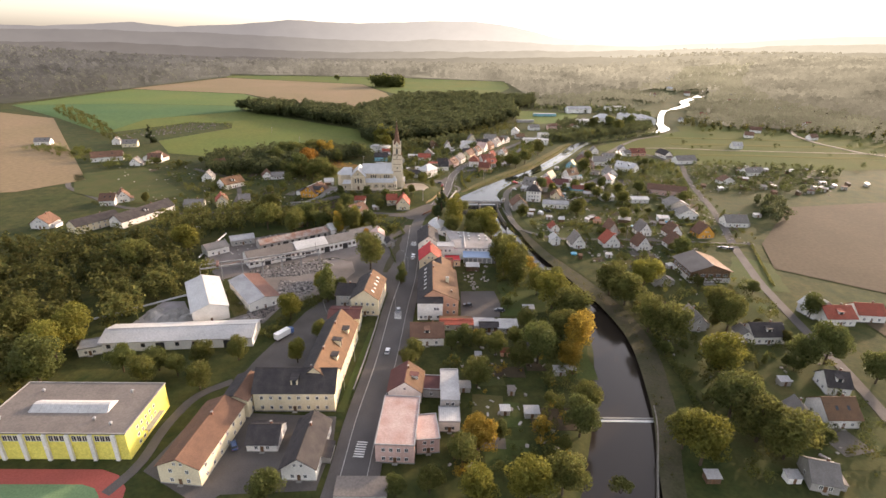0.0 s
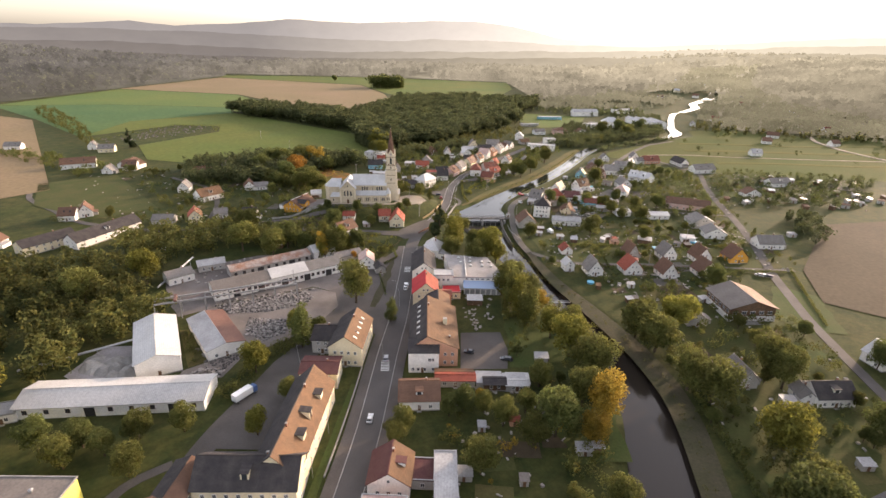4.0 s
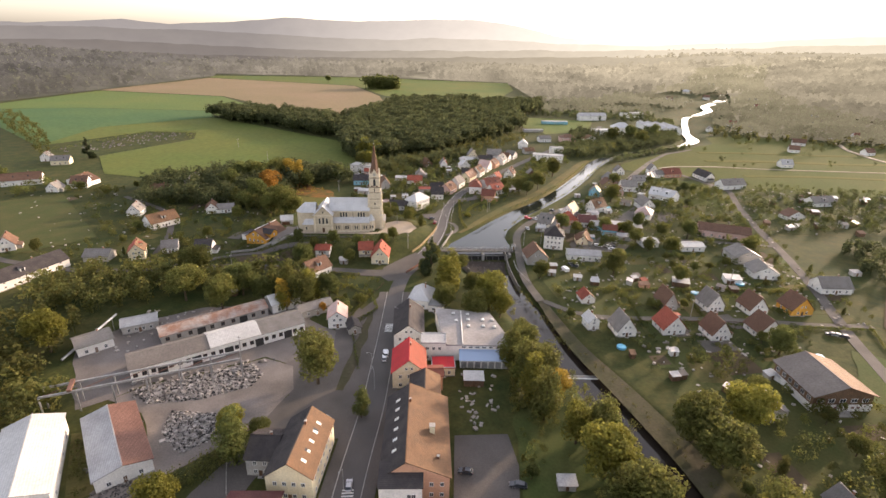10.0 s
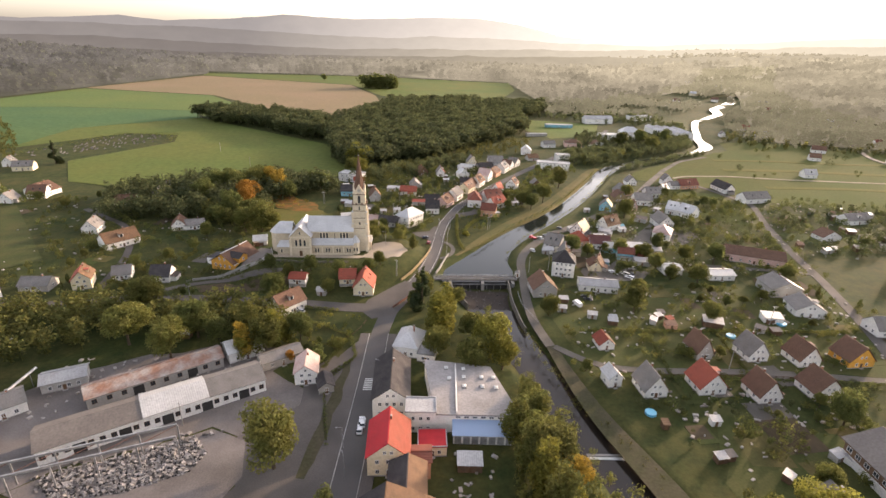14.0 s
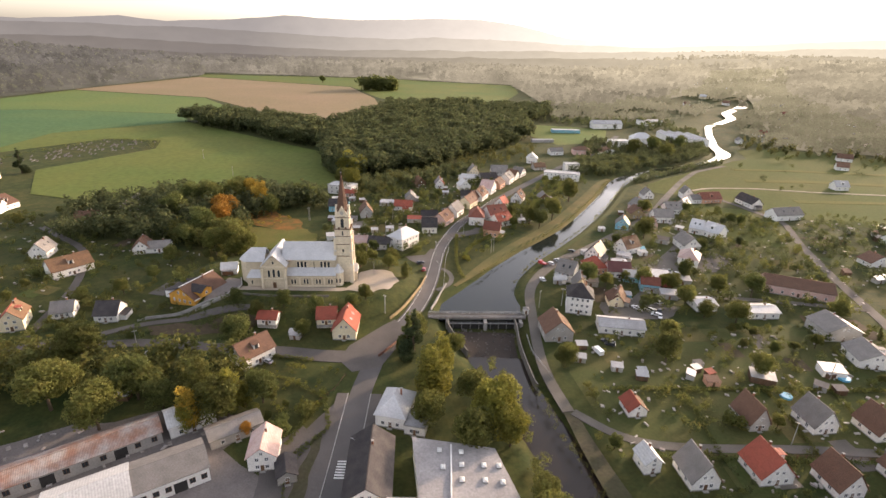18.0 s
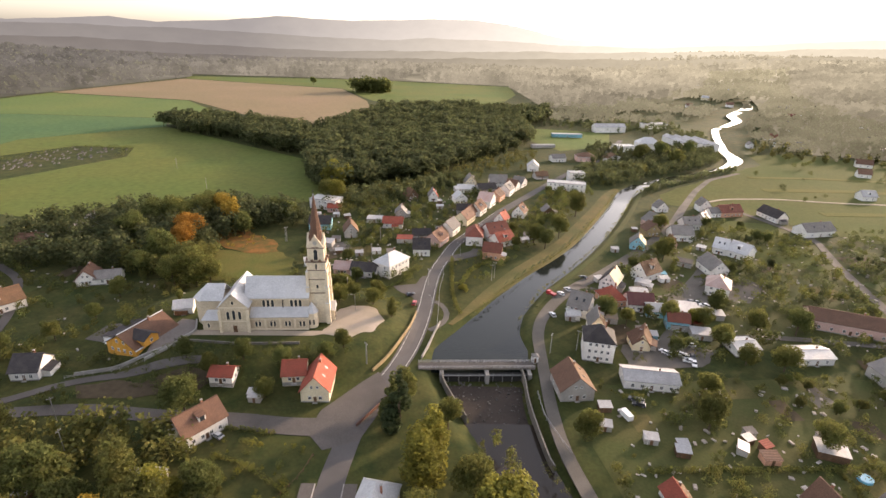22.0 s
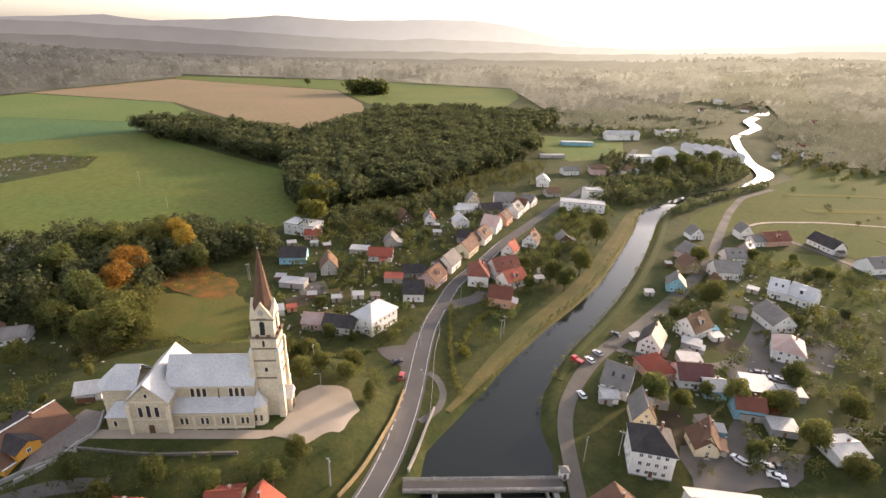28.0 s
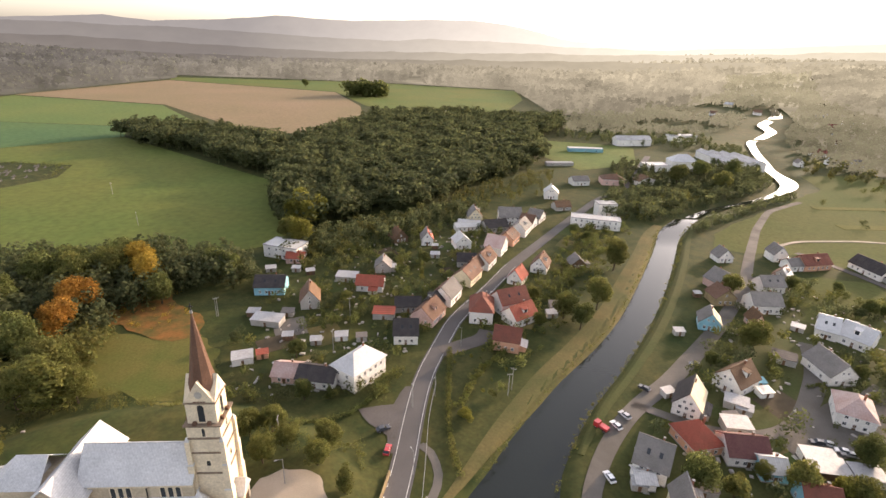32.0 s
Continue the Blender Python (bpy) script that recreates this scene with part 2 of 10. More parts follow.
M_BARK = mat("bark", (0.10, 0.075, 0.05), None, 1.5, 6, 0.95, 0.5)
M_RUBBER = mat("tyre_rubber", (0.03, 0.03, 0.03), None, 1.5, 6, 0.8, 0.1)
M_TRACK = mat("running_track", (0.40, 0.10, 0.075), (0.34, 0.09, 0.07), 0.1, 2, 0.9, 0.1, coord="World", vary=0)
M_TURF = mat("sports_turf", (0.16, 0.24, 0.12), (0.13, 0.21, 0.10), 0.1, 2, 0.9, 0.1, coord="World", vary=0)


def gloss(name, col, rough, trans=0.0):
    m = bpy.data.materials.new(name)
    m.use_nodes = True
    b = m.node_tree.nodes["Principled BSDF"]
    b.inputs["Base Color"].default_value = (*col, 1)
    b.inputs["Roughness"].default_value = rough
    b.inputs["Transmission Weight"].default_value = trans
    return m


M_PANE = gloss("window_glass", (0.035, 0.04, 0.045), 0.06)


def water(name, col, scale, strength):
    m = gloss(name, col, 0.05)
    m.node_tree.nodes["Principled BSDF"].inputs["IOR"].default_value = 1.33
    n, ln = m.node_tree.nodes, m.node_tree.links.new
    co = n.new("ShaderNodeNewGeometry").outputs["Position"]
    t = n.new("ShaderNodeTexNoise")
    t.inputs["Scale"].default_value = scale
    t.inputs["Detail"].default_value = 4
    ln(co, t.inputs["Vector"])
    b = n.new("ShaderNodeBump")
    b.inputs["Strength"].default_value = strength
    b.inputs["Distance"].default_value = 0.05
    ln(t.outputs["Fac"], b.inputs["Height"])
    ln(b.outputs[0], n["Principled BSDF"].inputs["Normal"])
    return m


M_WATER = water("calm_river_water", (0.015, 0.019, 0.017), 0.9, 0.45)
M_WATER_LOW = water("shallow_river_water", (0.034, 0.027, 0.021), 1.6, 0.3)


def leaf_mat(name, a, b):
    m = mat(name, a, b, 0.35, 2.5, 0.75, 0.0, leafy=0.55, vary=0.22)
    n, ln = m.node_tree.nodes, m.node_tree.links.new
    isl = n.new("ShaderNodeNewGeometry").outputs["Random Per Island"]
    hs = n.new("ShaderNodeHueSaturation")
    ma = n.new("ShaderNodeMath")
    ma.operation = "MULTIPLY_ADD"
    ln(isl, ma.inputs[0])
    ma.inputs[1].default_value = 0.5
    ma.inputs[2].default_value = 0.75
    ln(ma.outputs[0], hs.inputs["Value"])
    old = [l for l in m.node_tree.links if l.to_socket.name in ("Base Color",) or l.to_node.bl_idname == "ShaderNodeBsdfTranslucent"]
    src = old[0].from_socket
    targets = [l.to_socket for l in old]
    ln(src, hs.inputs["Color"])
    for t in targets:
        ln(hs.outputs["Color"], t)
    return m


L_GREEN = leaf_mat("green_leaves", (0.122, 0.136, 0.038), (0.160, 0.150, 0.044))
L_DARK = leaf_mat("dark_leaves", (0.100, 0.120, 0.038), (0.130, 0.136, 0.042))
L_LIME = leaf_mat("yellow_green_leaves", (0.212, 0.190, 0.036), (0.165, 0.166, 0.037))
L_GOLD = leaf_mat("golden_leaves", (0.356, 0.231, 0.037), (0.264, 0.198, 0.040))
L_ORANGE = leaf_mat("orange_leaves", (0.34, 0.165, 0.03), (0.26, 0.14, 0.03))
L_FIR = leaf_mat("fir_needles", (0.040, 0.056, 0.024), (0.050, 0.062, 0.026))
L_FOREST = leaf_mat("forest_leaves", (0.080, 0.100, 0.046), (0.116, 0.120, 0.049))
L_WOOD = leaf_mat("woodland_leaves", (0.088, 0.102, 0.033), (0.142, 0.126, 0.036))


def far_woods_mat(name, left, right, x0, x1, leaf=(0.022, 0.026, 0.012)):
    """Far woods with morning haze painted as emission: a plain distance that glows a little."""
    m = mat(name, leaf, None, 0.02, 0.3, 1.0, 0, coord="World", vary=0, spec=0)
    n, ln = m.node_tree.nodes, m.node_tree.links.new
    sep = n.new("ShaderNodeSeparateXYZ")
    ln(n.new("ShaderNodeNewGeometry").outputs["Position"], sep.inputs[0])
    # glow colour goes paler from left to right, as haze nearer the sun
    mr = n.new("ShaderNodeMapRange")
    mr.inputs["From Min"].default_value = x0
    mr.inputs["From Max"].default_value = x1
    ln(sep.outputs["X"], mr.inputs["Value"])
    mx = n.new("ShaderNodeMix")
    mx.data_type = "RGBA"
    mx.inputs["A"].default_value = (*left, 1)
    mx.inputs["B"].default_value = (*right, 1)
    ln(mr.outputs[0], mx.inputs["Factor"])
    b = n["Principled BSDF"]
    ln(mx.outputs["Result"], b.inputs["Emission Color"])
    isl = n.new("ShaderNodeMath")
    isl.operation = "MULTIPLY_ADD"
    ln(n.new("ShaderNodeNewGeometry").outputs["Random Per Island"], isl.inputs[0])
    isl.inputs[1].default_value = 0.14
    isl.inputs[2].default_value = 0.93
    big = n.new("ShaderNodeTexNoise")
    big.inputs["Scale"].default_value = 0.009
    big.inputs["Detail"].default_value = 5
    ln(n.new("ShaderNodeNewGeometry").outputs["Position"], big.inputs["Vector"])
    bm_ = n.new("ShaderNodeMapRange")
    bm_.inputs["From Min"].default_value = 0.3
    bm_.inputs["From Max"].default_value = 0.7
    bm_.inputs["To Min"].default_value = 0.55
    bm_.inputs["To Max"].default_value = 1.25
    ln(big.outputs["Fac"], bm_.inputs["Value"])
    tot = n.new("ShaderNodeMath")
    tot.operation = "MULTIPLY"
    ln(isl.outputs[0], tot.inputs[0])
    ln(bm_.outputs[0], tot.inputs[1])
    # painted haze: the emission strengthens up the valley
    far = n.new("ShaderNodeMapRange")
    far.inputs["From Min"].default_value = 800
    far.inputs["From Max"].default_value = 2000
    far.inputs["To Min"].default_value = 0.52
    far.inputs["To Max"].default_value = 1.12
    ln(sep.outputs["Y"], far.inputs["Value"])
    haze_glow = n.new("ShaderNodeMath")
    haze_glow.operation = "MULTIPLY"
    ln(tot.outputs[0], haze_glow.inputs[0])
    ln(far.outputs[0], haze_glow.inputs[1])
    ln(haze_glow.outputs[0], b.inputs["Emission Strength"])
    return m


L_FAR = far_woods_mat("far_woods_painted_haze", (0.054, 0.051, 0.048), (0.168, 0.152, 0.112), -1000, 800)
L_VALLEY_HAZE = far_woods_mat("valley_woods_painted_haze", (0.040, 0.040, 0.030), (0.132, 0.119, 0.084), -1000, 800, (0.066, 0.074, 0.030))


# ---------- mesh helpers ----------
class Geo:
    def __init__(self):
        self.v, self.f = [], []

    def quad(self, *p):
        k = len(self.v)
        self.v += [tuple(q) for q in p]
        self.f.append(tuple(range(k, k + len(p))))
        return self

    def box(self, x0, x1, y0, y1, z0, z1):
        k = len(self.v)
        self.v += [(x, y, z) for z in (z0, z1) for x, y in ((x0, y0), (x1, y0), (x1, y1), (x0, y1))]
        self.f += [tuple(k + i for i in q) for q in ((3, 2, 1, 0), (4, 5, 6, 7), (0, 1, 5, 4), (1, 2, 6, 5), (2, 3, 7, 6), (3, 0, 4, 7))]
        return self

    def prism(self, low, high):
        """A closed solid between two rings of the same number of corners."""
        k, n = len(self.v), len(low)
        self.v += [tuple(q) for q in low] + [tuple(q) for q in high]
        self.f.append(tuple(k + i for i in reversed(range(n))))
        self.f.append(tuple(k + n + i for i in range(n)))
        self.f += [(k + i, k + (i + 1) % n, k + n + (i + 1) % n, k + n + i) for i in range(n)]
        return self

    def ring(self, n, r, z, x=0.0, y=0.0, turn=0.0):
        return [(x + r * math.cos(turn + 2 * math.pi * i / n), y + r * math.sin(turn + 2 * math.pi * i / n), z) for i in range(n)]

    def tube(self, a, b, ra, rb, n=6):
        a, b = Vector(a), Vector(b)
        q = (b - a).to_track_quat("Z", "Y")
        lo = [a + q @ Vector((ra * math.cos(2 * math.pi * i / n), ra * math.sin(2 * math.pi * i / n), 0)) for i in range(n)]
        hi = [b + q @ Vector((rb * math.cos(2 * math.pi * i / n), rb * math.sin(2 * math.pi * i / n), 0)) for i in range(n)]
        return self.prism(lo, hi)

    def mesh(self, name, material, smooth=False):
        me = bpy.data.meshes.new(name)
        me.from_pydata(self.v, [], self.f)
        me.materials.append(material)
        if smooth:
            me.polygons.foreach_set("use_smooth", [True] * len(me.polygons))
        me.update()
        return me


def part(name, g, material, parent=None, label="", m=None, smooth=False):
    me = g if isinstance(g, bpy.types.Mesh) else g.mesh(name, material, smooth)
    ob = new(name, me)
    if parent is not None:
        ob.parent = parent
    if m is not None:
        ob.matrix_basis = m
    if label:
        ob["label"] = label
    return ob


def smooth01(a, b, x):
    t = np.clip((x - a) / (b - a), 0.0, 1.0)
    return t * t * (3 - 2 * t)


# ---------- the land ----------
RIV_Y = [-400, 0, 105, 137, 182, 222, 255, 298, 335, 357, 372, 392, 405, 420, 432, 447, 464, 484, 509, 541, 581, 622, 648, 672, 702, 724, 744, 768, 790, 815, 840, 903, 983, 1009, 1070, 1140, 1228, 1280, 1333, 1360, 1450, 2200]
RIV_X = [-40, 18, 52, 65, 75, 76, 62.5, 49, 38, 32, 29, 29, 33.5, 40.5, 47.4, 57.2, 70.2, 86.5, 103.6, 122.1, 143.8, 164.2, 186, 212, 266, 297, 320, 334, 338, 344, 356, 381, 418, 446, 500, 524, 603, 632, 655, 698, 760, 1200]
RIV_W = [9, 9, 9.5, 9.5, 7, 6, 5.5, 6, 7, 11, 14, 14, 9, 6.2, 5.8, 5.2, 5.6, 4.6, 4.0, 4.4, 4.2, 4.2, 3.2, 2.6, 2.8, 4.6, 7.5, 8, 6, 5, 4.4, 4.4, 5, 6.5, 8, 8, 11, 8, 7, 8, 5, 5]


def river(y):
    ys = np.asarray(y, float)
    # a little smoothing of the broken line
    off = (-12.0, -6.0, 0.0, 6.0, 12.0)
    x = sum(np.interp(ys + o, RIV_Y, RIV_X) for o in off) / 5
    return x, np.interp(ys, RIV_Y, RIV_W)


WEIR_Y = 377.0


def land(x, y):
    """The height of the natural ground, before the river bed is cut."""
    x, y = np.asarray(x, float), np.asarray(y, float)
    z = 0.008 * (y - 50)
    z = z + 5.5 * (1 - smooth01(0.85, 1.22, np.hypot((x + 57) / 52, (y - 402) / 36)))
    z = z + 66 * smooth01(420, 1500, x) * smooth01(420, 1000, y)
    z = z + 55 * smooth01(650, 2200, -x) * smooth01(500, 1500, y)
    return z


def ground_z(x, y):
    z = land(x, y)
    rx, rw = river(y)
    d = np.abs(np.asarray(x, float) - rx)
    deep = np.where(np.asarray(y) < WEIR_Y - 2, 2.6 + 1.3 * smooth01(310, 350, y), 4.4)
    return z - deep * (1 - smooth01(rw - 1.0, rw + 8.0, d))


def gz(x, y):
    return float(land(x, y))


def sheet(name, xs, ys, zf, material, kind="structure", label=""):
    X, Y = np.meshgrid(xs, ys)
    Z = zf(X, Y)
    nx = len(xs)
    v = np.stack([X.ravel(), Y.ravel(), Z.ravel()], 1)
    i = (np.arange(len(ys) - 1)[:, None] * nx + np.arange(nx - 1)[None, :]).ravel()
    f = np.stack([i, i + 1, i + nx + 1, i + nx], 1)
    me = bpy.data.meshes.new(name)
    me.from_pydata(v.tolist(), [], f.tolist())
    me.materials.append(material)
    me.polygons.foreach_set("use_smooth", [True] * len(me.polygons))
    ob = new(name, me)
    tagged(ob, label, "", "", kind)
    return ob


def spaced(points, step):
    """Evenly spaced places along a smooth line through the points."""
    P = np.array(points, float)
    d = np.r_[0, np.cumsum(np.hypot(*np.diff(P, axis=0).T))]
    n = max(3, int(d[-1] / step) + 1)
    s = np.linspace(0, d[-1], n)
    o = min(8.0, d[-1] / 12)
    acc = 0
    for k in (-1, -0.5, 0, 0.5, 1):
        sk = np.clip(s + k * o, 0, d[-1])
        acc = acc + np.stack([np.interp(sk, d, P[:, 0]), np.interp(sk, d, P[:, 1])], 1)
    Q = acc / 5
    Q[0], Q[-1] = P[0], P[-1]
    T = np.gradient(Q, axis=0)
    T /= np.linalg.norm(T, axis=1)[:, None]
    return Q, np.stack([-T[:, 1], T[:, 0]], 1)


def ribbon(name, points, width, material, lift=0.15, thick=0.25, shift=0.0, step=4.0, kind="structure", label="", category="", parent=None, zf=None):
    """A band along a line on the ground: a road, a path, a kerb, a wall."""
    zf = zf or land
    Q, N = spaced(points, step)
    ws = np.broadcast_to(np.asarray(width, float), (len(Q),)) if np.ndim(width) == 0 else np.interp(np.linspace(0, 1, len(Q)), np.linspace(0, 1, len(width)), width)
    g = Geo()
    k = 5 if ws.max() > 3 else 2
    for a in range(len(Q)):
        for j in range(k):
            o = shift + ws[a] * (0.5 - j / (k - 1))
            p = Q[a] + N[a] * o
            g.v.append((p[0], p[1], float(zf(p[0], p[1])) + lift))
        for e in (0.5, -0.5):
            p = Q[a] + N[a] * (shift + ws[a] * e)
            g.v.append((p[0], p[1], float(zf(p[0], p[1])) + lift - thick))
    r = k + 2
    for a in range(len(Q) - 1):
        b = a * r
        for j in range(k - 1):
            g.f.append((b + j, b + j + 1, b + r + j + 1, b + r + j))
        g.f.append((b + k, b, b + r, b + r + k))
        g.f.append((b + k - 1, b + k + 1, b + r + k + 1, b + r + k - 1))
    for b in (0, (len(Q) - 1) * r):
        g.f.append((*range(b, b + k), b + k + 1, b + k))
    ob = part(name, g, material, parent)
    if parent is None:
        tagged(ob, label, category, "", kind)
    return ob


def patch(name, corners, material, lift=0.1, step=8.0, label="", kind="structure", ragged=0.0):
    """A piece of ground of its own surface, laid on the land; ragged: how far its edge strays, in metres."""
    from mathutils import geometry
    c = [Vector(p) for p in corners]
    edge = []
    for a, b in zip(c, c[1:] + c[:1]):
        n = max(1, int((b - a).length / step))
        for i in range(n):
            q = a.lerp(b, i / n)
            if ragged:
                q = q + Vector((noise.noise((q.x * 0.15, q.y * 0.15, 3.1)), noise.noise((q.x * 0.15, q.y * 0.15, 8.7)))) * ragged
            edge.append(q)
    xs, ys = [p.x for p in c], [p.y for p in c]

    def inside(x, y):
        hit = False
        for a, b in zip(c, c[1:] + c[:1]):
            if (a.y > y) != (b.y > y) and x < (b.x - a.x) * (y - a.y) / (b.y - a.y) + a.x:
                hit = not hit
        return hit

    pts = list(edge)
    for x in np.arange(min(xs) + step / 2, max(xs), step):
        for y in np.arange(min(ys) + step / 2, max(ys), step):
            if inside(x, y):
                pts.append(Vector((x, y)))
    n = len(edge)
    v, _, f, *_ = geometry.delaunay_2d_cdt(pts, [(i, (i + 1) % n) for i in range(n)], [], 1, 1e-4)
    g = Geo()
    g.v = [(p.x, p.y, gz(p.x, p.y) + lift) for p in v]
    g.f = [tuple(q) for q in f]
    return tagged(part(name, g, material), label, "", "", kind)


def axis(parts):
    out = []
    for a, b, s in parts:
        out += list(np.arange(a, b, s))
    return np.array(out + [parts[-1][1]])


GX = axis([(-4500, -1500, 150), (-1500, -500, 50), (-500, -160, 20), (-160, 0, 3), (0, 100, 2.0), (100, 180, 4), (180, 420, 10), (420, 1500, 45), (1500, 4500, 150)])
GY = axis([(-1200, -100, 100), (-100, 60, 20), (60, 660, 4.0), (660, 1000, 12), (1000, 2000, 40), (2000, 4600, 130)])
sheet("ground", GX, GY, ground_z, M_GRASS, label="rough green and dry grass valley ground")



def river_sheet(name, y0, y1, level, material, grow, label):
    g = Geo()
    yy = np.arange(y0, y1 + 0.1, 4.0)
    for y in yy:
        cx, w = river(y)
        for e in (-1, 1):
            g.v.append((float(cx + e * (w + grow)), float(y), level(float(y))))
    g.f = [(2 * i, 2 * i + 1, 2 * i + 3, 2 * i + 2) for i in range(len(yy) - 1)]
    return tagged(part(name, g, material), label, "river", "", "structure")


river_sheet("river_bed", -60, 375, lambda y: 0.008 * (y - 50) - 3.75, M_BED, 2.0, "dark stony river bed below the weir")
river_sheet("river_water", -60, 352, lambda y: 0.008 * (y - 50) - 1.9 - 1.1 * float(smooth01(310, 350, y)), M_WATER_LOW, 2.4, "shallow brown river water over a stony bed")
river_sheet("river_reach", 376.4, 650, lambda y: 0.002 * (y - 385) + 1.15 + 2.6 * float(smooth01(600, 650, y)), M_WATER, 4.6, "calm river held back above the weir")
river_sheet("far_river", 652, 1372, lambda y: float(land(river(y)[0], y)) - 0.6, M_WATER, 0.6, "bright winding upper river")

# fields on the rise beyond the village
patch("field_lime", [(-285, 534), (-330, 600), (-281, 697), (-296, 737), (-354, 739), (-420, 640), (-430, 760), (-328, 866), (-112, 704), (-74, 602), (-60, 588), (-110, 552), (-133, 547), (-219, 518)], M_FIELD_LIME, 0.25, 16, "yellow-green sloping meadow")
patch("field_teal", [(-720, 882), (-560, 760), (-420, 640), (-430, 760), (-328, 867), (-360, 930), (-560, 930)], M_FIELD_TEAL, 0.3, 24, "dark green crop strip")
patch("field_green", [(-720, 884), (-560, 932), (-360, 932), (-330, 880), (-215, 870), (-420, 1128), (-690, 1180)], M_FIELD_GREEN, 0.32, 24, "young green crop on the rise")
patch("field_stubble", [(-695, 1190), (-420, 1135), (-190, 900), (-83, 995), (-125, 1205), (-210, 1420), (-628, 1560)], M_STUBBLE, 0.35, 24, "pale brown harvested stubble field")
patch("field_far_lime", [(-654, 1640), (-628, 1568), (-210, 1428), (-118, 1215), (-60, 1150), (120, 1190), (180, 1400), (190, 1600), (-200, 1700)], M_FIELD_LIME, 0.45, 30, "bright yellow-green far field")
patch("field_soil_west", [(-672, 800), (-559, 753), (-301, 424), (-330, 385), (-520, 330), (-760, 600)], M_STUBBLE, 0.3, 20, "brown harvested field")
patch("field_green_west", [(-322, 440), (-280, 475), (-198, 386), (-228, 360), (-285, 385)], M_MEADOW, 0.3, 12, "small green paddock")
patch("field_soil_east", [(272, 380), (372, 400), (470, 330), (330, 215), (232, 232), (190, 262), (205, 300)], M_SOIL, 0.3, 14, "bare brown ploughed field")
patch("field_soil_near", [(196, 210), (260, 205), (250, 130), (196, 140)], M_SOIL, 0.3, 14, "bare brown ploughed strip")
patch("meadow_east", [(226, 584), (176, 590), (192, 618), (214, 640), (246, 664), (298, 704), (346, 742), (360, 790), (420, 800), (520, 745), (640, 720), (660, 560), (420, 512), (340, 512), (282, 520)], M_VALLEY, 0.16, 10, "green valley meadow", ragged=4)
patch("meadow_paddock", [(176, 508), (200, 556), (240, 552), (236, 500), (222, 470)], M_VALLEY, 0.12, 8, "green paddock behind the houses", ragged=3)
for k, (y0, wd) in enumerate(((640, 9), (576, 8), (684, 7))):
    ribbon("hay_strip", [(288 + k * 6, y0), (360, y0 + 3), (440, y0 - 4), (560, y0 + 2)], wd, M_HAY, 0.3, 0.4, label="pale strip of mown hay", category="hay")

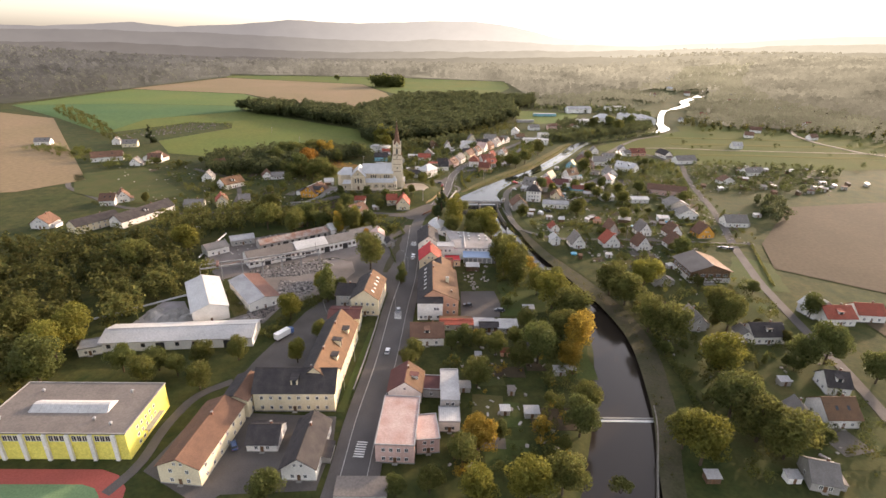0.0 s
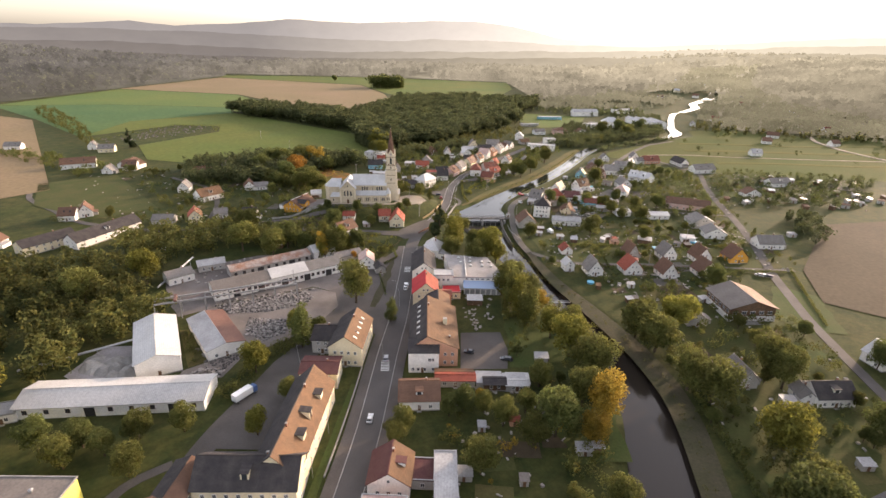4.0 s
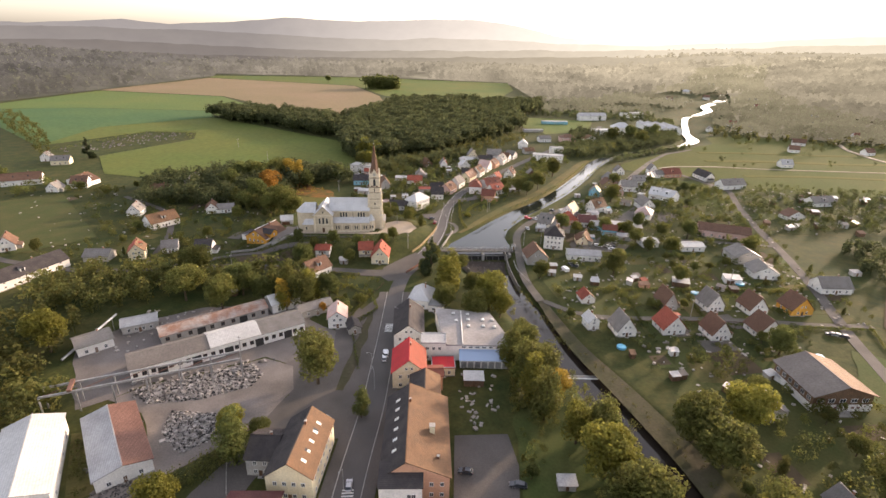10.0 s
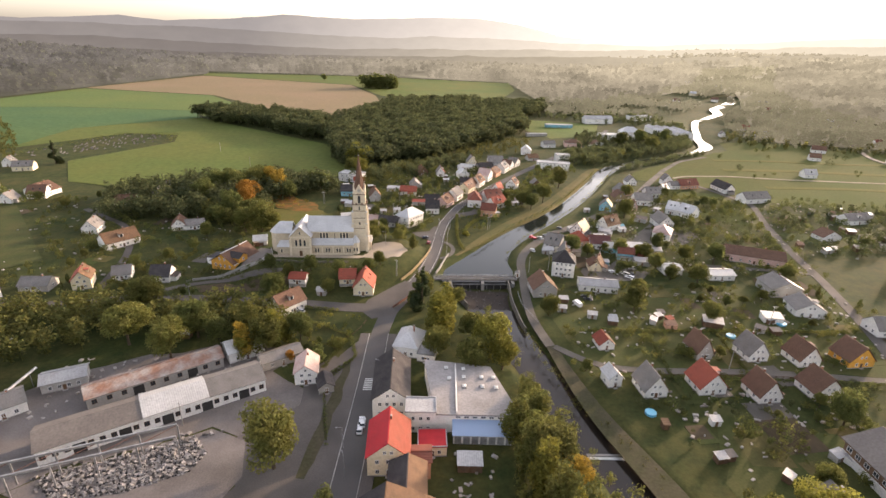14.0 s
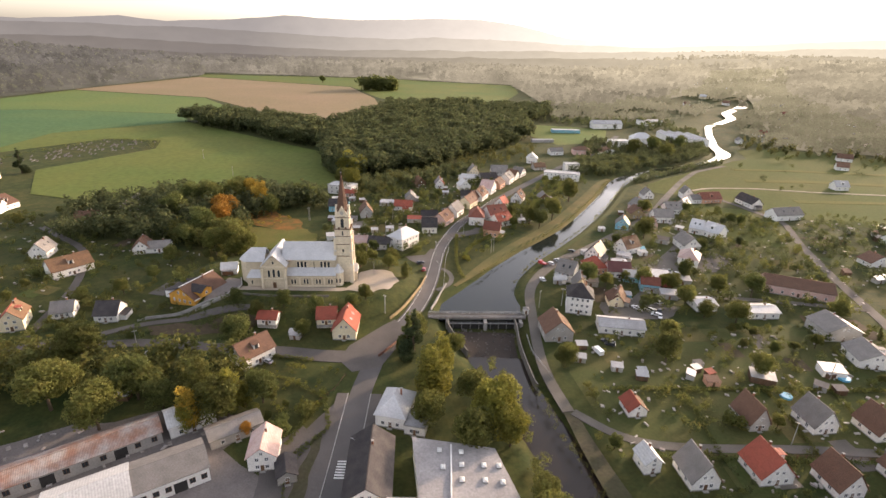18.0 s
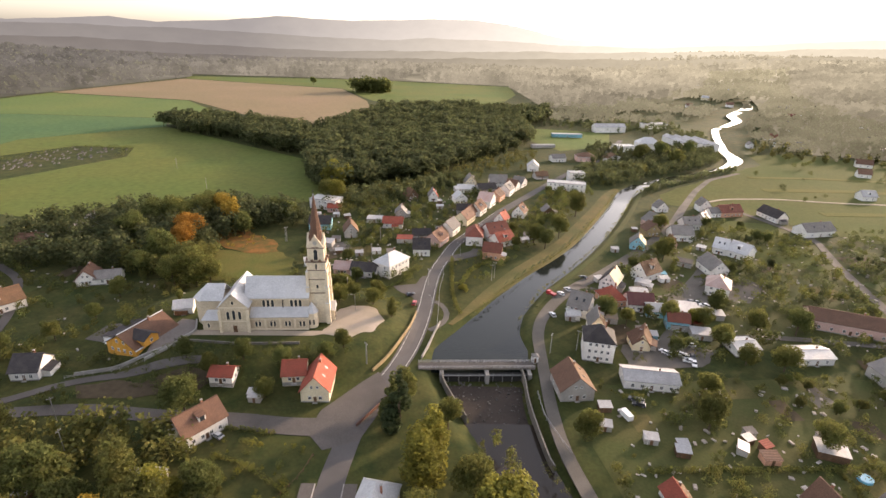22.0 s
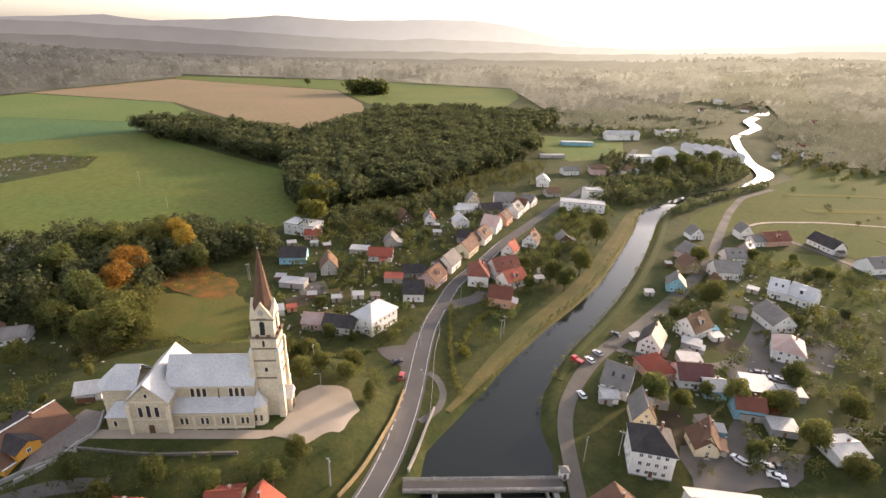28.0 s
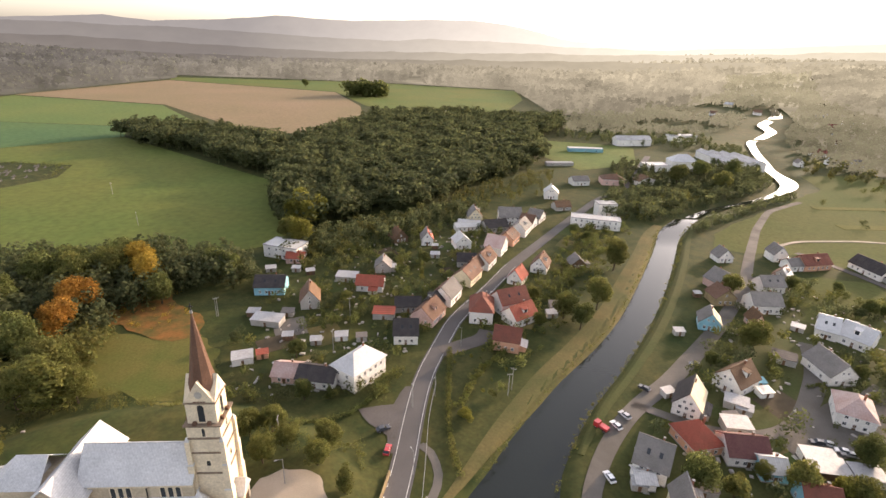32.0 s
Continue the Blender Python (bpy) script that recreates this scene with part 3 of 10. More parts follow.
# wooded hills on the horizon
def ridge(name, dist, tops, base, cols, label):
    g = Geo()
    az = np.linspace(-75, 75, 420)
    for a in az:
        h = np.interp(a, tops[0], tops[1])
        h += 5 * noise.noise((a * 0.23, dist * 0.01, 0)) + 4 * noise.noise((a * 0.6, dist * 0.01, 9)) + 2.0 * noise.noise((a * 2.1, dist * 0.01, 5))
        x, y = dist * math.sin(radians(a)), dist * math.cos(radians(a))
        for k, (s, up) in enumerate(((0.90, base), (0.95, base + 0.45 * (h - base)), (1.0, h), (1.06, base))):
            g.v.append((x * s, y * s, up))
    for i in range(len(az) - 1):
        for k in range(3):
            b = i * 4 + k
            g.f.append((b, b + 4, b + 5, b + 1))
    m = bpy.data.materials.new(name)
    m.use_nodes = True
    n, ln = m.node_tree.nodes, m.node_tree.links.new
    b = n["Principled BSDF"]
    b.inputs["Roughness"].default_value = 1
    b.inputs["Specular IOR Level"].default_value = 0
    co = n.new("ShaderNodeNewGeometry").outputs["Position"]
    t = n.new("ShaderNodeTexNoise")
    t.inputs["Scale"].default_value = 0.006
    t.inputs["Detail"].default_value = 6
    ln(co, t.inputs["Vector"])
    sep = n.new("ShaderNodeSeparateXYZ")
    ln(co, sep.inputs[0])
    # haze painted into the emission colour, paler to the right where the sun stands
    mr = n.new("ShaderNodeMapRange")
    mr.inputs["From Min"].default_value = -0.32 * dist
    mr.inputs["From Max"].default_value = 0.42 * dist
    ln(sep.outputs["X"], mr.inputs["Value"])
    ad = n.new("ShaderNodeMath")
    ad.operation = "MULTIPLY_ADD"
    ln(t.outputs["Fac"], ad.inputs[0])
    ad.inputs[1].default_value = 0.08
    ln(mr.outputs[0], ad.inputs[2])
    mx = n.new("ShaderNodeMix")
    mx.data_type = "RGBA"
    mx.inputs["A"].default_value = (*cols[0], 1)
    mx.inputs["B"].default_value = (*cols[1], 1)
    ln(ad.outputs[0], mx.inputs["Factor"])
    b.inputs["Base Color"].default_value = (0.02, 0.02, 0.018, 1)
    # haze painted as stronger glow at the foot, woods and clearings mottle the slopes
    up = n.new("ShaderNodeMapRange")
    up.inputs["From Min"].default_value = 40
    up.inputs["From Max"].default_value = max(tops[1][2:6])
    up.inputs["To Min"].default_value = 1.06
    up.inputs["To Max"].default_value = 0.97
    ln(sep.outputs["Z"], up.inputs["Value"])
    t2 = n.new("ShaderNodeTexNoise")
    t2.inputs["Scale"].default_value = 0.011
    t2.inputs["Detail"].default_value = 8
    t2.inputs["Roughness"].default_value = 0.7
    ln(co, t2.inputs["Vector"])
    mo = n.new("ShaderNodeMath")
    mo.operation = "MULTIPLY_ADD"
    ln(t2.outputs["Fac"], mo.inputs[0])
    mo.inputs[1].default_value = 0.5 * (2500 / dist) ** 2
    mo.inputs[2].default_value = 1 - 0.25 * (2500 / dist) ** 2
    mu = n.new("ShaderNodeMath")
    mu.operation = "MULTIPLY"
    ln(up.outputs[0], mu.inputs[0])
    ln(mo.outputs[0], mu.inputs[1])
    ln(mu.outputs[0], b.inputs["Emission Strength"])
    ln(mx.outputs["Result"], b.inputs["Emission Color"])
    part_ob = part(name, g, m, smooth=True)
    return tagged(part_ob, label, "hills", "", "structure")


ridge("backdrop_far", 4300, ([-80, -48, -35.8, -32.7, -29.2, -25.6, -19.7, -15.3, -8.7, -1.2, 3.6, 6.3, 9.6, 12.3, 17, 24, 30.3, 36.4, 80], [160, 165, 176, 187, 215, 190, 222, 259, 246, 276, 278, 258, 212, 168, 148, 176, 203, 227, 260]), -20, ((0.094, 0.093, 0.095), (0.40, 0.385, 0.34)), "far blue-grey hills with haze painted as glow")
ridge("backdrop_mid", 3600, ([-80, -45, -35.4, -30.1, -24, -18.1, -11.7, -4.3, -1.1, 6.4, 11.7, 19.2, 26, 36, 80], [130, 136, 150, 152, 150, 142, 128, 124, 140, 138, 124, 122, 146, 187, 240]), -20, ((0.072, 0.070, 0.070), (0.33, 0.315, 0.265)), "wooded hills with painted haze")
ridge("backdrop_low", 2950, ([-80, -45, -34.9, -27.7, -19.2, -11.5, -4.2, 3.8, 11.6, 21.3, 29.6, 35.5, 80], [85, 88, 92, 88, 76, 66, 70, 84, 88, 104, 124, 144, 200]), -20, ((0.054, 0.051, 0.050), (0.25, 0.235, 0.185)), "low wooded hills with painted haze")
ridge("backdrop_near", 2500, ([-80, -45, -34.4, -27.3, -18.9, -11.2, -0.9, 6.4, 16.4, 21, 35, 80], [62, 58, 56, 54, 46, 44, 52, 62, 72, 78, 112, 150]), -20, ((0.043, 0.040, 0.038), (0.18, 0.165, 0.122)), "nearer dark wooded ridge with painted haze")


# ---------- kinds of things ----------
def thing(name, x, y, turn, label, category, group="", z=None):
    e = new(name)
    e.empty_display_size = 0.5
    e.matrix_basis = pose(x, y, gz(x, y) if z is None else z, 0, 0, turn)
    return tagged(e, label, category, group)


WINDOWS = {}


def window_mesh(w, h, style):
    key = (round(w, 1), round(h, 1), style)
    if key not in WINDOWS:
        fr, pn = Geo(), Geo()
        t, d = 0.11, 0.09
        xs_ = [-w / 2, -w / 2 + t, -0.045, 0.045, w / 2 - t, w / 2]
        zs_ = [0, t, h - t, h]
        fr.v = [(a, -d, b) for b in zs_ for a in xs_] + [(a, 0.02, b) for b in zs_ for a in xs_]
        hole = lambda i, j: j == 1 and i in (1, 3)
        for j in range(3):
            for i in range(5):
                k = j * 6 + i
                if not hole(i, j):
                    fr.f.append((k, k + 1, k + 7, k + 6))
                else:
                    for q, r in ((k, k + 1), (k + 1, k + 7), (k + 7, k + 6), (k + 6, k)):
                        fr.f.append((q, r, r + 24, q + 24))
        rim = [0, 1, 2, 3, 4, 5, 11, 17, 23, 22, 21, 20, 19, 18, 12, 6]
        for q, r in zip(rim, rim[1:] + rim[:1]):
            fr.f.append((r, q, q + 24, r + 24))
        pn.box(-w / 2 + 0.05, w / 2 - 0.05, -0.03, 0.0, 0.05, h - 0.05)
        WINDOWS[key] = (fr.mesh("window", M_FRAME if style == "w" else M_DOOR), pn.mesh("pane", M_PANE))
    return WINDOWS[key]


def put_window(parent, x, y, z, face, w=1.1, h=1.35, style="w"):
    fr, pn = window_mesh(w, h, style)
    win = part("window", fr, None, parent, m=pose(x, y, z, 0, 0, face))
    part("pane", pn, None, win)


def facade(parent, side, w, d, z0, floors, storey, count, ww=1.1, wh=1.35, style="w", margin=1.2):
    """Rows of windows on one wall: side s, e, n or w."""
    run = w if side in "sn" else d
    for k in range(floors):
        for i in range(count):
            u = -run / 2 + margin + (run - 2 * margin) * ((i + 0.5) / count)
            z = z0 + k * storey + 0.95
            if side == "s":
                put_window(parent, u, -d / 2, z, 0, ww, wh, style)
            elif side == "n":
                put_window(parent, u, d / 2, z, 180, ww, wh, style)
            elif side == "e":
                put_window(parent, w / 2, u, z, 90, ww, wh, style)
            else:
                put_window(parent, -w / 2, u, z, -90, ww, wh, style)


def slope_slab(g, a, b, c, d, t):
    """A roof plane of four corners, t thick."""
    n = (Vector(b) - Vector(a)).cross(Vector(d) - Vector(a)).normalized() * t
    lo = [Vector(p) for p in (a, b, c, d)]
    g.prism(lo, [p + n for p in lo])


def gable_roof(parent, w, d, h, rh, ridge, material, over=0.45, label="", second=None):
    """Two slopes, ridge along x or y; second: another covering or a painted sunlit tone on the far or right slope."""
    t = 0.22
    if ridge == "x":
        s = rh / (d / 2)
        lo = h - s * over
        A = [(-w / 2 - over, -d / 2 - over, lo), (w / 2 + over, -d / 2 - over, lo), (w / 2 + over, 0, h + rh), (-w / 2 - over, 0, h + rh)]
        B = [(w / 2 + over, d / 2 + over, lo), (-w / 2 - over, d / 2 + over, lo), (-w / 2 - over, 0, h + rh), (w / 2 + over, 0, h + rh)]
    else:
        s = rh / (w / 2)
        lo = h - s * over
        A = [(-w / 2 - over, d / 2 + over, lo), (-w / 2 - over, -d / 2 - over, lo), (0, -d / 2 - over, h + rh), (0, d / 2 + over, h + rh)]
        B = [(w / 2 + over, -d / 2 - over, lo), (w / 2 + over, d / 2 + over, lo), (0, d / 2 + over, h + rh), (0, -d / 2 - over, h + rh)]
    ga, gb = Geo(), Geo()
    slope_slab(ga, *A, t)
    slope_slab(gb, *B, t)
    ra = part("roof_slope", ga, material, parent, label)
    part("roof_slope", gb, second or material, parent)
    gr = Geo()
    if ridge == "x":
        gr.box(-w / 2 - over, w / 2 + over, -0.17, 0.17, h + rh + t * 0.8, h + rh + t + 0.14)
    else:
        gr.box(-0.17, 0.17, -d / 2 - over, d / 2 + over, h + rh + t * 0.8, h + rh + t + 0.14)
    part("ridge_cap", gr, material, parent)
    return ra


def hip_roof(parent, w, d, h, rh, material, over=0.5, label="", run=None):
    """A hipped roof with the ridge along the longer side."""
    g = Geo()
    a, b = w / 2 + over, d / 2 + over
    lo = h - 0.1
    if w >= d:
        r = max(0.05, (w - d) / 2 if run is None else run)
        P, Q = (-r, 0, h + rh), (r, 0, h + rh)
        g.quad((-a, -b, lo), (a, -b, lo), Q, P).quad((a, b, lo), (-a, b, lo), P, Q)
        g.quad((a, -b, lo), (a, b, lo), Q).quad((-a, b, lo), (-a, -b, lo), P)
    else:
        r = max(0.05, (d - w) / 2 if run is None else run)
        P, Q = (0, -r, h + rh), (0, r, h + rh)
        g.quad((-a, -b, lo), (a, -b, lo), P).quad((a, b, lo), (-a, b, lo), Q)
        g.quad((a, -b, lo), (a, b, lo), Q, P).quad((-a, b, lo), (-a, -b, lo), P, Q)
    part("roof", g, material, parent, label)
    part("eaves_board", Geo().box(-a, a, -b, b, lo - 0.2, lo - 0.004), M_FRAME, parent)


def flat_roof(parent, w, d, h, material, label="", rim=None):
    part("roof", Geo().box(-w / 2 - 0.15, w / 2 + 0.15, -d / 2 - 0.15, d / 2 + 0.15, h + 0.004, h + 0.3), material, parent, label)
    g = Geo()
    a, b = w / 2 + 0.2, d / 2 + 0.2
    for q in ((-a, a, -b, -b + 0.3), (-a, a, b - 0.3, b), (-a, -a + 0.3, -b + 0.3, b - 0.3), (a - 0.3, a, -b + 0.3, b - 0.3)):
        g.box(*q, h + 0.304, h + 0.55)
    part("parapet", g, rim or M_STEEL, parent)


def body(parent, w, d, h, rh, ridge, material, label=""):
    g = Geo()
    z0 = -1.2
    if ridge == "y":
        lo = [(-w / 2, -d / 2, z0), (w / 2, -d / 2, z0), (w / 2, -d / 2, h), (0, -d / 2, h + rh), (-w / 2, -d / 2, h)]
        g.prism([(x, d / 2, z) for x, y, z in lo], lo)
    elif ridge == "x":
        lo = [(-w / 2, -d / 2, z0), (-w / 2, d / 2, z0), (-w / 2, d / 2, h), (-w / 2, 0, h + rh), (-w / 2, -d / 2, h)]
        g.prism(lo, [(w / 2, y, z) for x, y, z in lo])
    else:
        g.box(-w / 2, w / 2, -d / 2, d / 2, z0, h)
    return part("wall", g, material, parent, label)


def chimney(parent, x, y, z0, z1, material=None, s=0.5):
    c = part("chimney", Geo().box(x - s / 2, x + s / 2, y - s / 2, y + s / 2, z0, z1), material or M_BRICK, parent)
    if parent.matrix_basis.translation.y < 520:
        part("cap", Geo().box(x - s / 2 - 0.1, x + s / 2 + 0.1, y - s / 2 - 0.1, y + s / 2 + 0.1, z1, z1 + 0.14), M_CONCRETE, c)


HOUSE_N = [0]


def house(x, y, turn, w, d, h, rh, ridge, wall, roof, label, floors=1, front=3, side=2, name="house", category="house", group="village houses", second=None, chim=1, door=True, z=None, style="w", attic=0):
    e = thing(name, x, y, turn, label, category, group, z)
    body(e, w, d, h, rh, ridge, wall)
    if ridge == "h":
        hip_roof(e, w, d, h, rh, roof)
    elif ridge == "f":
        flat_roof(e, w, d, h, roof)
    else:
        gable_roof(e, w, d, h, rh, ridge, roof, second=second)
    if y > 640:
        side, front = min(side, 1), min(front, 3)
    st = h / floors
    wh = min(1.4, st * 0.5)
    if front:
        facade(e, "s", w, d, 0, floors, st, front, 1.1, wh, style)
    if side:
        facade(e, "e", w, d, 0, floors, st, side, 1.1, wh, style)
        facade(e, "w", w, d, 0, floors, st, side if y < 520 else 0, 1.1, wh, style)
    if attic and ridge == "y":
        for i in range(attic):
            put_window(e, (i - (attic - 1) / 2) * 1.9, -d / 2, h + rh * 0.16, 0, 0.9, 1.1, style)
    HOUSE_N[0] += 1
    k = HOUSE_N[0]
    near = y < 480
    if ridge in ("x", "y") and rh > 3 and y < 640:
        run, half = (d, w / 2) if ridge == "y" else (w, d / 2)
        if k % 3 == 0:
            # skylights let into one slope
            for u in (-0.2, 0.16):
                g = Geo()
                q = [(half * 0.62, u * run), (half * 0.42, u * run), (half * 0.42, u * run + 0.9), (half * 0.62, u * run + 0.9)]
                zz = [h + rh * (1 - a / half) + 0.24 for a, b in q]
                p3 = [(a, b, c) if ridge == "y" else (b, -a, c) for (a, b), c in zip(q, zz)]
                g.prism(p3, [(a, b, c + 0.1) for a, b, c in p3])
                part("skylight", g, M_PANE, e)
        elif k % 3 == 1 and rh > 3.4:
            # a dormer with a pent roof
            g, r = Geo(), Geo()
            a0, a1 = half * 0.72, half * 0.2
            z0, z1 = h + rh * 0.24, h + rh * 0.82
            sec = [(a0, z0), (a0, z1 - 0.35), (a1, z1 - 0.05), (a1, z0)]
            turnp = (lambda a, b, c: (a, b, c)) if ridge == "y" else (lambda a, b, c: (b, -a, c))
            g.prism([turnp(a, -1.1, c) for a, c in sec], [turnp(a, 1.1, c) for a, c in sec])
            dm = part("dormer", g, wall, e)
            top = [(a0 + 0.35, z1 - 0.36), (a1 - 0.2, z1), (a1 - 0.2, z1 + 0.14), (a0 + 0.35, z1 - 0.22)]
            r.prism([turnp(a, -1.35, c) for a, c in top], [turnp(a, 1.35, c) for a, c in top])
            part("dormer_roof", r, roof, dm)
            part("dormer_window", Geo().prism([turnp(a0, -0.7, z0 + 0.35), turnp(a0, 0.7, z0 + 0.35), turnp(a0, 0.7, z1 - 0.55), turnp(a0, -0.7, z1 - 0.55)], [turnp(a0 + 0.06, -0.7, z0 + 0.35), turnp(a0 + 0.06, 0.7, z0 + 0.35), turnp(a0 + 0.06, 0.7, z1 - 0.55), turnp(a0 + 0.06, -0.7, z1 - 0.55)]), M_PANE, dm)
        elif group == "village houses" and h < 5.5:
            # a lean-to along the rear or the side
            g, r = Geo(), Geo()
            a, b = w / 2, min(d * 0.3, 3.4)
            lo = [(a, -b, -0.8), (a + 2.6, -b, -0.8), (a + 2.6, -b, 2.1), (a, -b, 2.7)]
            g.prism([(p, b, c) for p, _, c in lo], lo)
            lt = part("lean_to", g, M_GREY_WALL if k % 2 else wall, e)
            slope_slab(r, (a + 2.9, -b - 0.2, 2.05), (a + 2.9, b + 0.2, 2.05), (a + 0.02, b + 0.2, 2.75), (a + 0.02, -b - 0.2, 2.75), 0.1)
            part("lean_to_roof", r, (M_TIN, M_FELT, roof)[k % 3 if k % 4 else 0], lt)
    if door and near:
        part("plinth", Geo().box(-w / 2 - 0.06, w / 2 + 0.06, -d / 2 - 0.06, d / 2 + 0.06, -1.0, 0.35), M_CONCRETE, e)
    if door:
        dr = part("door", Geo().box(-0.5, 0.5, -d / 2 - 0.08, -d / 2 + 0.02, 0.02, 2.1), M_DOOR, e)
        if y < 380:
            part("handle", Geo().box(0.32, 0.42, -d / 2 - 0.14, -d / 2 - 0.08, 1.0, 1.06), M_STEEL, dr)
        if near:
            part("step", Geo().box(-0.8, 0.8, -d / 2 - 0.9, -d / 2 - 0.09, -0.5, 0.15), M_CONCRETE, e)
    for i in range(chim):
        u = (-0.22 + 0.44 * i) if chim > 1 else 0.18
        if ridge == "y":
            chimney(e, 0.5, u * d, h + rh * 0.6, h + rh + 1.0)
        elif ridge == "x" or ridge == "h":
            chimney(e, u * w, 0.5, h + rh * 0.6, h + rh + 1.0)
    return e


def shed(x, y, turn, w, d, h, roof, wall, label, slope=0.5, name="garden_shed", category="shed", group="garden sheds"):
    """A small hut or garage with a roof that falls to one side."""
    e = thing(name, x, y, turn, label, category, group)
    g = Geo()
    lo = [(-w / 2, -d / 2, -0.5), (-w / 2, d / 2, -0.5), (-w / 2, d / 2, h + slope), (-w / 2, -d / 2, h)]
    g.prism(lo, [(w / 2, b, c) for a, b, c in lo])
    part("wall", g, wall, e)
    r = Geo()
    o = 0.25
    slope_slab(r, (-w / 2 - o, -d / 2 - o, h - 0.02), (w / 2 + o, -d / 2 - o, h - 0.02), (w / 2 + o, d / 2 + o, h + slope + 0.02), (-w / 2 - o, d / 2 + o, h + slope + 0.02), 0.1)
    part("roof", r, roof, e)
    part("door", Geo().box(-0.45, 0.45, -d / 2 - 0.05, -d / 2 + 0.02, 0.02, min(1.95, h - 0.1)), M_DOOR, e)
    return e


# ---------- trees ----------
def leaves(rng, lobes, n, size):
    """Many small tilted leaf clumps over the lobes of a crown."""
    vol = np.array([l[3] ** 2 for l in lobes])
    pick = rng.choice(len(lobes), n, p=vol / vol.sum())
    L = np.array(lobes)[pick]
    u = rng.normal(size=(n, 3))
    u /= np.linalg.norm(u, axis=1)[:, None]
    r = L[:, 3] * (0.55 + 0.55 * rng.random(n) ** 0.6)
    c = L[:, :3] + u * r[:, None] * np.array([1, 1, 0.88])
    nrm = u + rng.normal(size=(n, 3)) * 0.45
    nrm /= np.linalg.norm(nrm, axis=1)[:, None]
    a = np.cross(nrm, rng.normal(size=(n, 3)))
    a /= np.linalg.norm(a, axis=1)[:, None]
    b = np.cross(nrm, a)
    s = size * (0.55 + 0.9 * rng.random(n))[:, None]
    v = np.stack([c + a * s, c + b * s * 0.8, c - a * s * 0.9, c - b * s * 0.75 + nrm * s * 0.25], 1).reshape(-1, 3)
    f = np.arange(4 * n).reshape(-1, 4)
    return v, f


def crown_lobes(rng, h, r, kind):
    out = []
    if kind == "round":
        base = h * 0.30
        for i in range(30):
            a = rng.random() * 6.283
            k = rng.random()
            zz = base + (h - base) * (0.12 + 0.78 * k)
            rr = r * (0.25 + 0.5 * rng.random()) * math.sin(math.pi * (0.18 + 0.72 * k)) ** 0.5
            out.append((rr * math.cos(a), rr * math.sin(a), zz, r * (0.20 + 0.24 * rng.random())))
        out.append((0, 0, base + (h - base) * 0.5, r * 0.6))
    elif kind == "tall":
        for i in range(14):
            k = i / 13
            a = rng.random() * 6.283
            out.append((r * 0.3 * math.cos(a), r * 0.3 * math.sin(a), h * (0.16 + 0.76 * k), r * (0.42 + 0.3 * math.sin(math.pi * min(1, k + 0.12)))))
    elif kind == "fir":
        for i in range(12):
            k = i / 11
            a = rng.random() * 6.283
            rr = r * (1 - k) * 0.55
            out.append((rr * math.cos(a), rr * math.sin(a), h * (0.10 + 0.86 * k), r * (0.12 + 0.42 * (1 - k))))
    else:
        for i in range(7):
            a = rng.random() * 6.283
            rr = r * 0.55 * rng.random() ** 0.5
            out.append((rr * math.cos(a), rr * math.sin(a), h * (0.35 + 0.35 * rng.random()), min(r, h) * (0.34 + 0.2 * rng.random())))
    return out


TREES = {}


def tree_meshes(kind, variant, leafmat):
    key = (kind, variant, leafmat.name)
    if key in TREES:
        return TREES[key]
    rng = np.random.default_rng(100 * variant + len(kind))
    h, r = {"round": (10, 4.6), "tall": (12, 2.6), "fir": (13, 2.8), "bush": (2.6, 2.0)}[kind]
    lobes = crown_lobes(rng, h, r, kind)
    n, size = {"round": (6500, 0.215), "tall": (3200, 0.215), "fir": (2400, 0.24), "bush": (800, 0.17)}[kind]
    v, f = leaves(rng, lobes, n, size)
    me = bpy.data.meshes.new("crown")
    me.from_pydata(v.tolist(), [], f.tolist())
    me.materials.append(leafmat)
    g = Geo()
    rt = 0.28 if kind in ("round", "fir") else 0.2
    if kind == "bush":
        for i in range(4):
            a = i * 1.57
            g.tube((0.1 * math.cos(a), 0.1 * math.sin(a), -0.2), (0.7 * math.cos(a), 0.7 * math.sin(a), 1.3), 0.06, 0.02, 5)
    else:
        top = h * (0.9 if kind == "fir" else 0.62)
        g.tube((0, 0, -0.4), (0.1, 0.05, top * 0.5), rt, rt * 0.7, 8)
        g.tube((0.1, 0.05, top * 0.5), (0, 0.1, top), rt * 0.7, rt * 0.25, 8)
        if kind != "fir":
            for l in lobes[:8]:
                z0 = min(top * 0.9, l[2] * 0.6)
                g.tube((0, 0, z0), l[:3], rt * 0.4, 0.03, 5)
    tr = g.mesh("trunk", M_BARK)
    TREES[key] = (tr, me)
    return TREES[key]


WORDS = {"green_leaves": "green", "dark_leaves": "dark green", "yellow_green_leaves": "yellow-green", "golden_leaves": "golden autumn", "orange_leaves": "orange autumn", "fir_needles": "dark", "woodland_leaves": "olive green", "forest_leaves": "deep green"}
TREE_N = [0]


